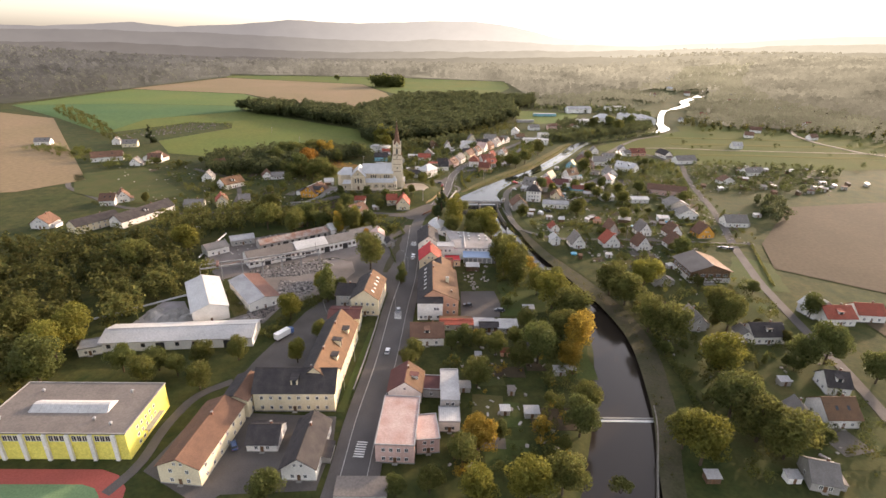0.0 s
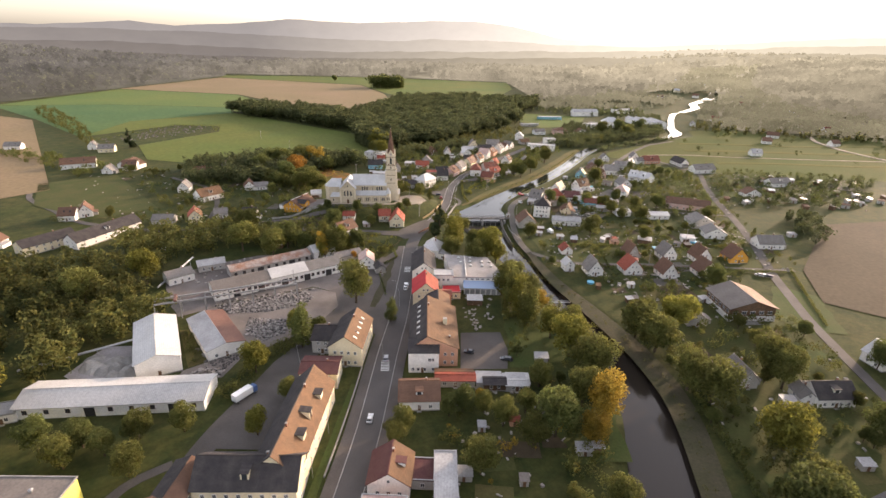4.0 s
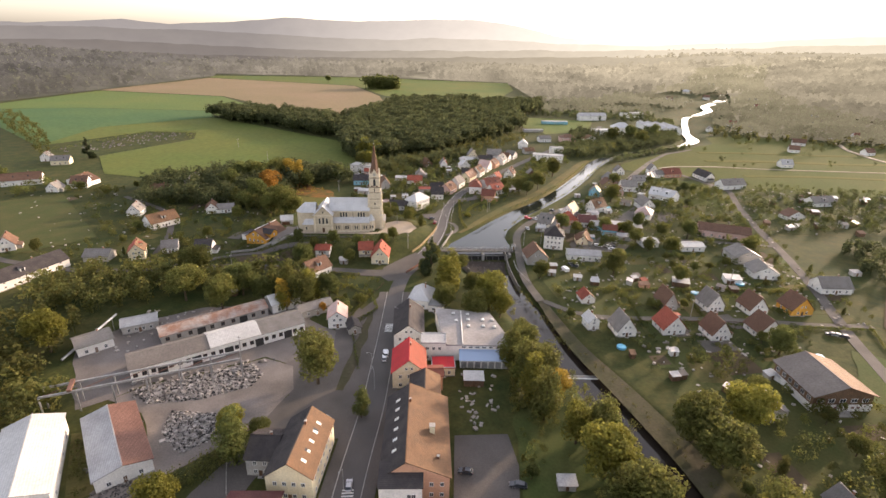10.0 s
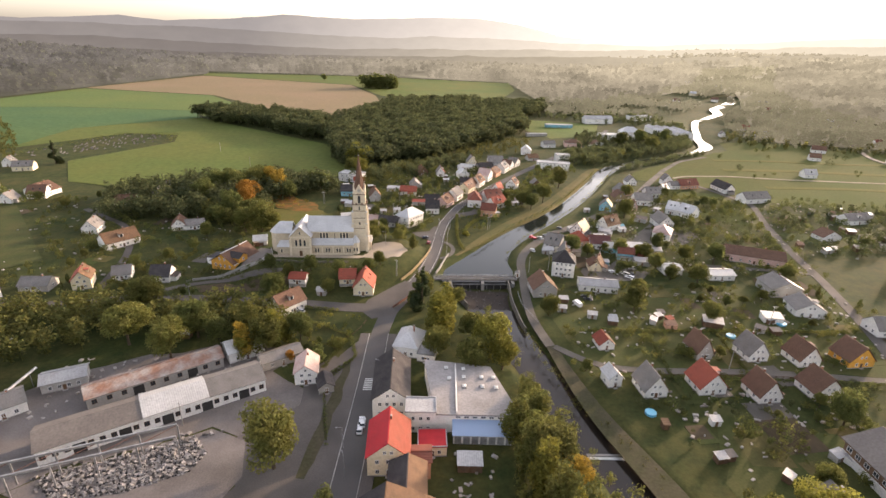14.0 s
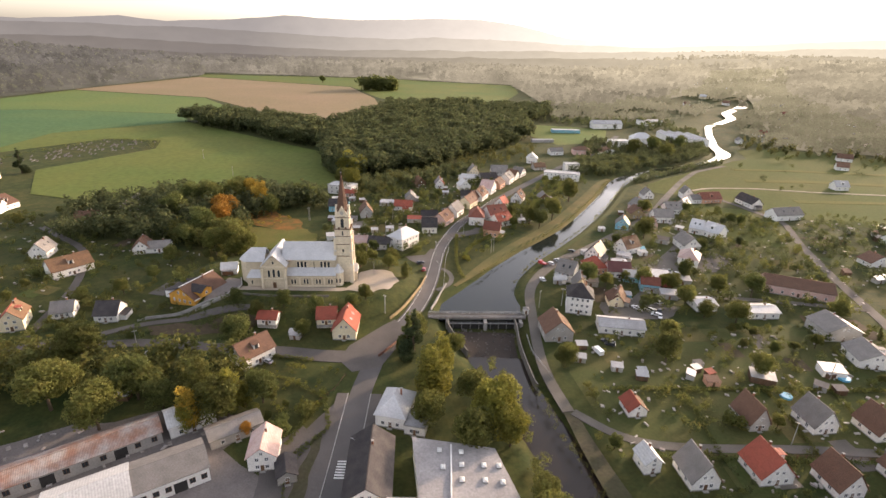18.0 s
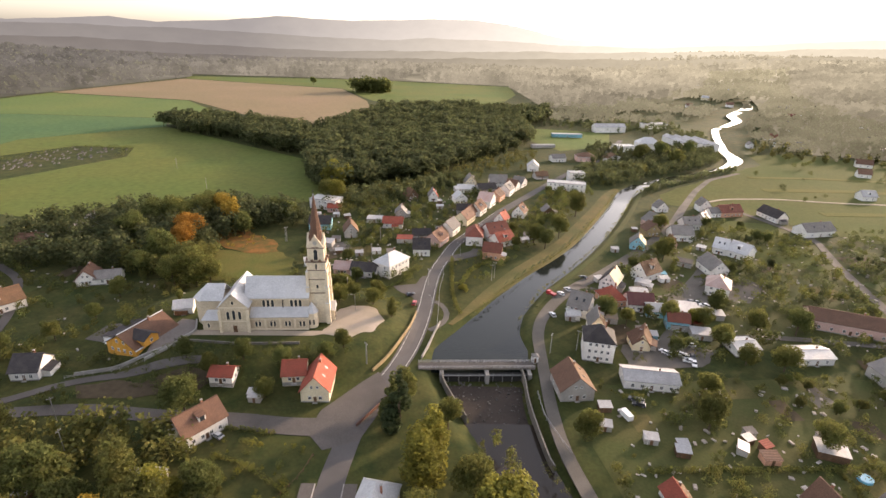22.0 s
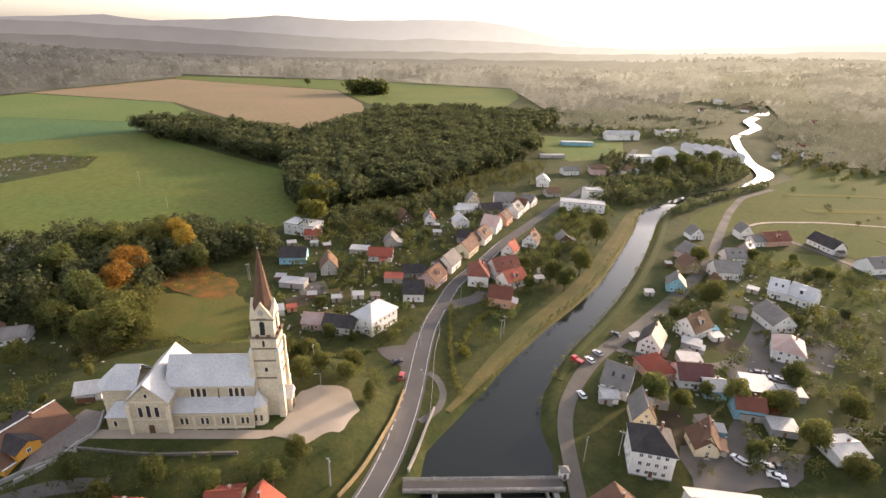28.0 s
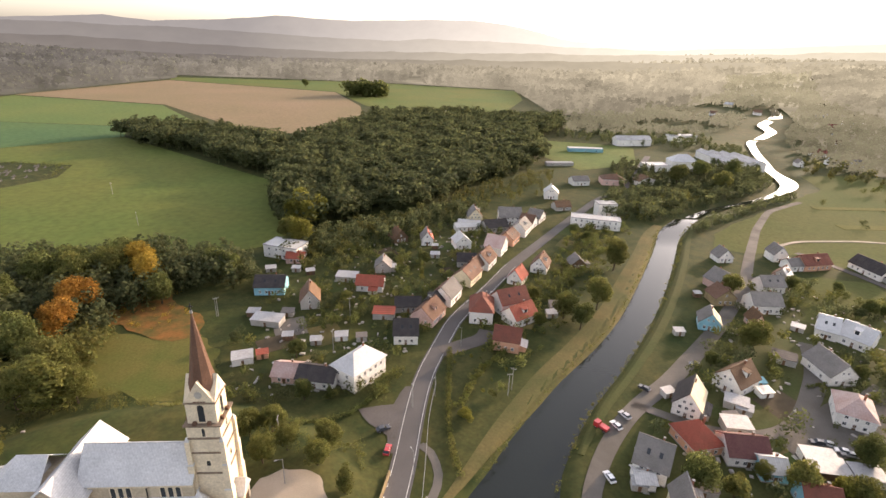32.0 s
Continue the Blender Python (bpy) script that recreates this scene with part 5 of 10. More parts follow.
def church(x, y, turn):
    e = thing("church", x, y, turn, "cream rendered church with grey tin roofs and a brown spire", "church")
    e.matrix_basis = e.matrix_basis @ Matrix.Diagonal((0.93, 0.93, 0.985, 1))
    T = M_CHURCH_TRIM
    # nave along x, tower at the east end
    part("nave_wall", Geo().box(-9, 17, -5.5, 5.5, -2, 12.0), M_CHURCH, e)
    aisle_s = part("aisle_wall", Geo().box(-6.5, 17, -9.3, -5.5, -2, 5.6), M_CHURCH, e)
    part("aisle_wall", Geo().box(-6.5, 17, 5.5, 9.3, -2, 5.6), M_CHURCH, e)
    for s in (-1, 1):
        g = Geo()
        a = [(-6.7, s * 9.7, 5.5), (17.2, s * 9.7, 5.5), (17.2, s * 5.5, 8.1), (-6.7, s * 5.5, 8.1)]
        slope_slab(g, *(a if s < 0 else (a[1], a[0], a[3], a[2])), 0.2)
        part("aisle_roof", g, M_ZINC, e)
    for s in (-1, 1):
        g = Geo()
        a = [(-9, s * 6.1, 12.0), (17.2, s * 6.1, 12.0), (17.2, 0, 18.8), (-9, 0, 18.8)]
        slope_slab(g, *(a if s < 0 else (a[1], a[0], a[3], a[2])), 0.2)
        part("nave_roof", g, M_ZINC, e)
    part("roof_ridge", Geo().box(-9, 17.2, -0.15, 0.15, 18.9, 19.15), M_ZINC, e)
    # cross gables
    for s in (-1, 1):
        y0, y1 = (-11.0, 0) if s < 0 else (0, 11.0)
        g = Geo()
        lo = [(-17.6, y0, -2), (-6.6, y0, -2), (-6.6, y0, 11.0), (-12.1, y0, 16.2), (-17.6, y0, 11.0)]
        g.prism([(a, y1, c) for a, b, c in lo], lo)
        tr = part("transept_wall", g, M_CHURCH, e)
        ga, gb = Geo(), Geo()
        yf = s * 11.5
        A = [(-18.3, yf, 10.5), (-12.1, yf, 16.4), (-12.1, 0, 16.4), (-18.3, 0, 10.5)]
        B = [(-12.1, yf, 16.4), (-5.9, yf, 10.5), (-5.9, 0, 10.5), (-12.1, 0, 16.4)]
        slope_slab(ga, *(reversed(A) if s < 0 else A), -0.22 if s < 0 else 0.22)
        slope_slab(gb, *(reversed(B) if s < 0 else B), -0.22 if s < 0 else 0.22)
        part("transept_roof", ga, M_ZINC, e)
        part("transept_roof", gb, M_ZINC, e)
        yy = s * 11.06
        lo, hi = sorted((yy, yy - s * 0.3))
        part("cornice", Geo().box(-17.9, -6.3, min(yy, yy + s * 0.2), max(yy, yy + s * 0.2), 10.4, 10.9), T, tr)
        part("string_course", Geo().box(-17.7, -6.5, min(yy, yy + s * 0.15), max(yy, yy + s * 0.15), 4.7, 5.0), T, tr)
        for i in range(12):
            u = -17.3 + i * 0.945
            part("dentil", Geo().box(u - 0.16, u + 0.16, min(yy, yy + s * 0.18), max(yy, yy + s * 0.18), 9.7, 10.38), T, tr)
        for u in (-14.4, -12.1, -9.8):
            arch_window(tr, u, s * 11.0, 5.6 if u != -12.1 else 5.5, 0 if s < 0 else 180, 1.15, 3.4 if u != -12.1 else 4.0)
        arch_window(tr, -12.1, s * 11.0, 12.0, 0 if s < 0 else 180, 0.9, 1.4)
        part("door", Geo().box(-12.9, -11.3, min(yy, yy + s * 0.1), max(yy, yy + s * 0.1), 0, 2.9), M_DOOR, tr)
        for u in (-17.6, -6.6):
            part("buttress", Geo().box(u - 0.5, u + 0.5, min(s * 10.6, s * 11.7), max(s * 10.6, s * 11.7), -2, 9.4), T, tr)
    # choir and apse
    part("choir_wall", Geo().box(-25, -17.6, -5, 5, -2, 11.0), M_CHURCH, e)
    ap = Geo().ring(8, 5.4, 0, -25, 0, math.pi / 8)
    part("apse_wall", Geo().prism([(a, b, -2) for a, b, c in ap], [(a, b, 10.9) for a, b, c in ap]), M_CHURCH, e)
    for s in (-1, 1):
        g = Geo()
        a = [(-25, s * 5.7, 10.8), (-17.6, s * 5.7, 10.8), (-17.6, 0, 15.8), (-25, 0, 15.8)]
        slope_slab(g, *(a if s < 0 else (a[1], a[0], a[3], a[2])), 0.2)
        part("choir_roof", g, M_ZINC, e)
    ap2 = Geo().ring(8, 6.1, 10.8, -25, 0, math.pi / 8)
    g = Geo()
    for i in range(8):
        g.quad(ap2[i], ap2[(i + 1) % 8], (-25, 0, 15.95))
    part("apse_roof", g, M_ZINC, e)
    # sacristy
    part("sacristy_wall", Geo().box(-25.5, -18.2, -9.4, -5.2, -2, 4.6), M_CHURCH, e)
    g = Geo()
    g.quad((-25.9, -9.8, 4.5), (-17.8, -9.8, 4.5), (-18.5, -5.2, 6.9), (-24.5, -5.2, 6.9)).quad((-25.9, -9.8, 4.5), (-24.5, -5.2, 6.9), (-25.9, -5.2, 4.5))
    part("sacristy_roof", g, M_ZINC, e)
    arch_window(e, -23.2, -9.4, 1.3, 0, 0.9, 1.9)
    # windows of aisle and clerestory
    for s in (-1, 1):
        f = 0 if s < 0 else 180
        for c in (-3.4, 2.6, 8.6, 14.4):
            for u in (-0.72, 0.72):
                arch_window(aisle_s if s < 0 else e, c + u, s * 9.3, 1.5, f, 0.85, 2.3)
        for c in (0.3, 11.6):
            for u in (-1.75, 0, 1.75):
                arch_window(e, c + u, s * 5.5, 8.2, f, 1.1, 3.0 if u else 3.5)
        part("string_course", Geo().box(-6.6, 17, min(s * 9.3, s * 9.5), max(s * 9.3, s * 9.5), 4.6, 4.9), T, e)
        part("eaves_moulding", Geo().box(-6.6, 17, min(s * 5.5, s * 5.9), max(s * 5.5, s * 5.9), 11.3, 11.75), T, e)
        part("plinth", Geo().box(-6.6, 17, min(s * 9.3, s * 9.55), max(s * 9.3, s * 9.55), -2, 0.7), T, e)
        for u in (-0.4, 5.6, 11.5):
            part("buttress", Geo().box(u - 0.35, u + 0.35, min(s * 9.3, s * 9.9), max(s * 9.3, s * 9.9), -2, 4.5), T, e)
    part("downpipe", Geo().tube((6.3, -5.7, 11.6), (6.3, -5.9, 7.6), 0.16, 0.16, 6), M_DARK, e)
    # tower
    tw = part("tower", Geo().box(16.8, 24.4, -3.8, 3.8, -2, 26.6), M_CHURCH_TRIM, e)
    part("tower_belfry", Geo().box(17.3, 23.9, -3.3, 3.3, 26.6, 32.4), M_CHURCH_TRIM, e)
    for z, o in ((13.2, 0.3), (19.0, 0.3), (23.0, 0.3), (26.4, 0.45), (31.9, 0.25)):
        h = 0.35
        b = 3.8 if z < 26.5 else 3.3
        part("band", Geo().box(20.6 - b - o, 20.6 + b + o, -b - o, b + o, z, z + h), M_BAND, tw)
    for sx, sy in ((-1, -1), (1, -1), (1, 1), (-1, 1)):
        cx, cy = 20.6 + sx * 3.9, sy * 3.9
        for z0, z1, r in ((-2, 9, 0.95), (9, 16, 0.75), (16, 22.5, 0.55)):
            part("buttress", Geo().box(cx - r, cx + r, cy - r, cy + r, z0, z1), T, tw)
            part("weathering", Geo().prism([(cx - r, cy - r, z1), (cx + r, cy - r, z1), (cx + r, cy + r, z1), (cx - r, cy + r, z1)], [(cx - r * .4, cy - r * .4, z1 + 0.9), (cx + r * .4, cy - r * .4, z1 + 0.9), (cx + r * .4, cy + r * .4, z1 + 0.9), (cx - r * .4, cy + r * .4, z1 + 0.9)]), M_ZINC, tw)
    for f, dx, dy in ((0, 0, -1), (90, 1, 0), (180, 0, 1), (-90, -1, 0)):
        arch_window(tw, 20.6 + dx * 3.3, dy * 3.3, 27.2, f, 1.5, 4.4)
        arch_window(tw, 20.6 + dx * 3.8, dy * 3.8, 23.6, f, 0.7, 2.2)
        arch_window(tw, 20.6 + dx * 3.8, dy * 3.8, 15.4, f, 0.9, 1.5)
        for u in (-1.6, 1.6):
            px, py = 20.6 + dx * 3.85 + (u if dx == 0 else 0), dy * 3.85 + (u if dy == 0 else 0)
            part("merlon", Geo().box(px - 0.4, px + 0.4, py - 0.4, py + 0.4, 26.75, 27.5), M_BROWN_TILE, tw)
        # gable with the clock face
        g = Geo()
        R = Matrix.Rotation(radians(f), 3, "Z")
        tri = [Vector((-3.4, -3.42, 32.3)), Vector((3.4, -3.42, 32.3)), Vector((0, -3.42, 37.4))]
        front = [R @ p + Vector((20.6, 0, 0)) for p in tri]
        back = [R @ (p + Vector((0, 2.2 if i < 2 else 3.0, 0))) + Vector((20.6, 0, 0)) for i, p in enumerate(tri)]
        g.prism(back, front)
        gb = part("gable", g, T, tw)
        disc = Geo()
        c0 = [R @ Vector((0.85 * math.cos(i * math.pi / 8), -3.43, 34.2 + 0.85 * math.sin(i * math.pi / 8))) + Vector((20.6, 0, 0)) for i in range(16)]
        c1 = [p + R @ Vector((0, -0.1, 0)) for p in c0]
        part("clock_face", disc.prism(c0, c1), M_GREY_WALL, tw)
    # spire
    g = Geo()
    lo = Geo().ring(8, 3.75, 32.35, 20.6, 0, math.pi / 8)
    mid = Geo().ring(8, 2.35, 38.5, 20.6, 0, math.pi / 8)
    hi = Geo().ring(8, 0.14, 52.0, 20.6, 0, math.pi / 8)
    g.prism(lo, mid)
    g.prism(mid, hi)
    sp = part("spire", g, M_BROWN_TILE, e, "tall brown tiled spire")
    part("finial_ball", Geo().prism(Geo().ring(8, 0.3, 52.0, 20.6), Geo().ring(8, 0.3, 52.5, 20.6)), M_STEEL, sp)
    part("finial_cross", Geo().box(20.52, 20.68, -0.08, 0.08, 52.5, 54.2).box(20.1, 21.1, -0.08, 0.08, 53.4, 53.58), M_DARK, sp)
    # stair turret and porch
    for s in (-1, 1):
        tc = [(a, b, 0) for a, b, c in Geo().ring(8, 2.3, 0, 18.2, s * 6.3, math.pi / 8)]
        part("turret_wall", Geo().prism([(a, b, -2) for a, b, c in tc], [(a, b, 6.6) for a, b, c in tc]), T, e)
        g = Geo()
        rr = Geo().ring(8, 2.65, 6.5, 18.2, s * 6.3, math.pi / 8)
        for i in range(8):
            g.quad(rr[i], rr[(i + 1) % 8], (18.2, s * 6.3, 10.6))
        part("turret_roof", g, M_ZINC, e)
        for u in (-0.8, 0.8):
            arch_window(e, 18.2 + u, s * 8.42, 1.6, 0 if s < 0 else 180, 0.7, 2.2)
    part("porch_wall", Geo().box(24.4, 26.8, -2.4, 2.4, -2, 5.0), T, e)
    g = Geo()
    g.prism([(24.4, -2.8, 4.9), (27.2, -2.8, 4.9), (27.2, 2.8, 4.9), (24.4, 2.8, 4.9)], [(24.4, -0.1, 8.2), (27.2, -0.1, 8.2), (27.2, 0.1, 8.2), (24.4, 0.1, 8.2)])
    part("porch_roof", g, M_ZINC, e)
    part("door", Geo().box(26.82, 26.92, -1.1, 1.1, 0.02, 3.2), M_DOOR, e)
    return e


church(-53.2, 400.2, 3.7)


# ---------- bridge and weir ----------
def bridge():
    e = thing("bridge", 29, 379, 2.5, "concrete road bridge with steel rails over the weir", "bridge", z=2.6)
    part("deck", Geo().box(-23, 20, -2.0, 2.0, -0.15, 0.35), M_STONE, e)
    part("carriageway", Geo().box(-23, 20, -1.7, 1.7, 0.354, 0.42), M_PALE_ROAD, e)
    for x in (-14.5, 2.0, 17.5):
        part("pier", Geo().box(x - 0.7, x + 0.7, -5.2, 2.4, -6.2, -0.25), M_CONCRETE, e)
    for y in (-1.85, 1.85):
        for z in (0.75, 1.15, 1.5):
            part("rail", Geo().box(-23, 20, y - 0.05, y + 0.05, z - 0.05, z + 0.05), M_STEEL, e)
        for i in range(15):
            x = -22.5 + i * 3
            part("post", Geo().box(x - 0.06, x + 0.06, y - 0.06, y + 0.06, 0.354, 1.5), M_STEEL, e)
    w = thing("weir", 29, 376.0, 2.5, "dark steel weir gates between concrete piers", "weir", z=2.6)
    for x0, x1 in ((-13.8, 1.3), (2.7, 16.8)):
        g = part("gate", Geo().box(x0, x1, -0.3, 0.3, -5.2, -1.0), M_DARK, w)
        for i in range(4):
            x = x0 + (x1 - x0) * (i + 0.5) / 4
            part("rib", Geo().box(x - 0.12, x + 0.12, -0.6, -0.304, -5.0, -0.9), M_STEEL, g)
        part("girder", Geo().box(x0, x1, -0.9, -0.31, -1.6, -1.3), M_STEEL, w)
    part("sill", Geo().box(-16, 19, -7, -1, -6.4, -5.0), M_CONCRETE, w)
    h = thing("gauge_hut", 49.6, 383, 2.5, "small white hut beside the weir", "hut")
    part("wall", Geo().box(-1.1, 1.1, -1.1, 1.1, -0.5, 2.5), M_WHITE, h)
    part("roof", Geo().prism([(-1.4, -1.4, 2.5), (1.4, -1.4, 2.5), (1.4, 1.4, 2.5), (-1.4, 1.4, 2.5)], [(-0.05, -0.05, 3.4), (0.05, -0.05, 3.4), (0.05, 0.05, 3.4), (-0.05, 0.05, 3.4)]), M_GREY_TILE, h)
    part("door", Geo().box(-0.4, 0.4, -1.16, -1.1, 0, 1.9), M_DOOR, h)


bridge()



# river walls, weir steps, retaining walls
def river_wall(name, y0, y1, side, out, top, label):
    g = Geo()
    ys_ = np.arange(y0, y1 + 0.1, 3.0)
    for y in ys_:
        cx, w = river(y)
        for o in (0, 0.5):
            x = float(cx + side * (w + out + o))
            z = gz(x, y) + top
            g.v += [(x, float(y), z), (x, float(y), z - 5)]
    n = len(ys_)
    for i in range(n - 1):
        b = i * 4
        for q in ((0, 2, 6, 4), (1, 0, 4, 5), (2, 3, 7, 6)):
            g.f.append(tuple(b + k for k in q))
    g.f += [(0, 1, 3, 2), tuple((n - 1) * 4 + k for k in (0, 2, 3, 1))]
    return tagged(part(name, g, M_STONE), label, "wall", "", "structure")


river_wall("quay_wall_near", 60, 144, 1, 0.2, 0.1, "pale stone river wall")
river_wall("quay_wall_weir", 332, 383, 1, 0.6, 0.2, "stone river wall below the weir")
river_wall("quay_wall_west", 352, 383, -1, 0.6, 0.2, "stone river wall by the street")


def fall_step(y, hw, drop, label):
    cx, w = river(y)
    e = thing("river_step", float(cx), y, 0, label, "weir", "river steps", z=0.008 * (y - 50) - 1.85)
    part("sill", Geo().prism([(-w, -0.5, -1), (w, -0.5, -1), (w, 0.5, -1), (-w, 0.5, -1)], [(-w, -0.25, drop), (w, -0.25, drop), (w, 0.5, drop), (-w, 0.5, drop)]), M_CONCRETE, e)
    part("foam", Geo().box(-w, w, -1.5, -0.51, -0.05, 0.06), M_PAINT, e)


fall_step(139, 9, 0.3, "low concrete step across the river")
fall_step(262, 6, 0.3, "low concrete step across the stream")
ribbon("retaining_wall", [(7.2, 383), (9.4, 391), (11.8, 401), (14, 409)], 0.5, M_CONCRETE, 1.2, 2.4, 0, 2.0, label="pale retaining wall by the street", category="wall")
ribbon("street_wall_north", [(-10.1, 374), (-5.8, 381), (-2.2, 390), (1.6, 403), (3.6, 417)], 0.5, M_OCHRE, 1.2, 2.4, 0, 2.0, label="ochre wall below the church", category="wall")
ribbon("street_rail", [(-11.6, 346), (-7.4, 353), (-2.6, 361), (4, 372)], 0.35, M_BROWN_TIN, 1.2, 1.9, 0, 2.0, label="rusty brown railing above the river", category="railing")
ribbon("church_terrace", [(-84, 383), (-60, 381), (-38, 382.5)], 0.5, M_STONE, 0.9, 2.0, 0, 2.0, label="low stone terrace wall", category="wall")
ribbon("lane_wall", [(-112, 368), (-96, 373.5), (-84, 377), (-80, 382)], 0.4, M_CONCRETE, 1.2, 1.9, 0, 2.0, label="pale lane wall", category="wall")


# ---------- big buildings of the town ----------
def sports_hall():
    e = thing("sports_hall", -112, 128, 0.6, "yellow sports hall with flat grey roof and white piers", "sports hall")
    w, d, h = 44, 23.5, 9.2
    part("wall", Geo().box(-w / 2, w / 2, -d / 2, d / 2, -1, h), M_YELLOW, e)
    flat_roof(e, w, d, h, M_FELT, rim=M_CONCRETE)
    sk = part("skylight", Geo().prism([(-12, -3, h + 0.3), (12, -3, h + 0.3), (12, 3, h + 0.3), (-12, 3, h + 0.3)], [(-11.6, -0.6, h + 1.6), (11.6, -0.6, h + 1.6), (11.6, 0.6, h + 1.6), (-11.6, 0.6, h + 1.6)]), M_WHITE_TIN, e, "long white skylight")
    for i in range(9):
        x = -11.6 + i * 2.9
        part("glazing_bar", Geo().tube((x, -3.02, h + 0.32), (x, -0.62, h + 1.64), 0.06, 0.06, 4), M_STEEL, sk)
    for i in range(7):
        x = -w / 2 + 1 + i * 6.6
        part("pier", Geo().box(x - 0.55, x + 0.55, -d / 2 - 0.7, -d / 2, -1, h), M_WHITE, e)
        if i < 6:
            for k in range(3):
                put_window(e, x + 1.75 + k * 1.55, -d / 2, h - 2.6, 0, 1.4, 2.1)
    for i in range(5):
        for k in range(3):
            put_window(e, w / 2, -6 + i * 2.4, 0.9 + k * 2.7, 90, 1.2, 1.3)
    part("canopy", Geo().box(w / 2, w / 2 + 1.6, -3, 6, 3.0, 3.3), M_CONCRETE, e)
    for x, y in ((-14, 7), (14, 7), (10, -6), (16, -8), (-18, -6)):
        v = part("roof_vent", Geo().tube((x, y, h + 0.3), (x, y, h + 1.1), 0.35, 0.35, 8), M_STEEL, e)
        part("cowl", Geo().tube((x, y, h + 1.1), (x, y, h + 1.4), 0.6, 0.3, 8), M_STEEL, v)


sports_hall()
# west roof slope painted dark for shade, east slope in its sunlit orange
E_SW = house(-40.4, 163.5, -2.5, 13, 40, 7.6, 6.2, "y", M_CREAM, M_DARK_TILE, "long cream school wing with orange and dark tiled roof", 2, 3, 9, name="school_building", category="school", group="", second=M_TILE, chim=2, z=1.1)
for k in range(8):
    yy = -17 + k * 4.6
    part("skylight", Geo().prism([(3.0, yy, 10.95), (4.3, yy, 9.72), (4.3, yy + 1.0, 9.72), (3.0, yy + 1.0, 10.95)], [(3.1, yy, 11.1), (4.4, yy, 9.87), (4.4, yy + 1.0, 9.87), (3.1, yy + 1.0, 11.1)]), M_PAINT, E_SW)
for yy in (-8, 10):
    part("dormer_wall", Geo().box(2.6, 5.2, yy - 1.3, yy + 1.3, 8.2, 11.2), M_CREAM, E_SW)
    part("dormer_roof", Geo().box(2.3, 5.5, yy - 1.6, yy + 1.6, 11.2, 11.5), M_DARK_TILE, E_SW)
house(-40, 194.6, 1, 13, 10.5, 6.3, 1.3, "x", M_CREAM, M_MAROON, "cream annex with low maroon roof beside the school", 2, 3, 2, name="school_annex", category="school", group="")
# roof shading in the colours: dark slope to the west, lit orange to the street
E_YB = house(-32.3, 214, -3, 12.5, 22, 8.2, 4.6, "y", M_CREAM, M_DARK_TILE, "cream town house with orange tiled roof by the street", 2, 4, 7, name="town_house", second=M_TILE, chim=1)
for k in range(5):
    yy = -8 + k * 3.6
    part("skylight", Geo().prism([(2.6, yy, 11.0), (3.9, yy, 10.05), (3.9, yy + 0.9, 10.05), (2.6, yy + 0.9, 11.0)], [(2.7, yy, 11.15), (4.0, yy, 10.2), (4.0, yy + 0.9, 10.2), (2.7, yy + 0.9, 11.15)]), M_PAINT, E_YB)
house(-43, 217, -3, 8, 12, 6, 3, "x", M_GREY_WALL, M_DARK_TILE, "grey plastered annex with dark roof by the yard", 2, 2, 2, name="annex", category="house")


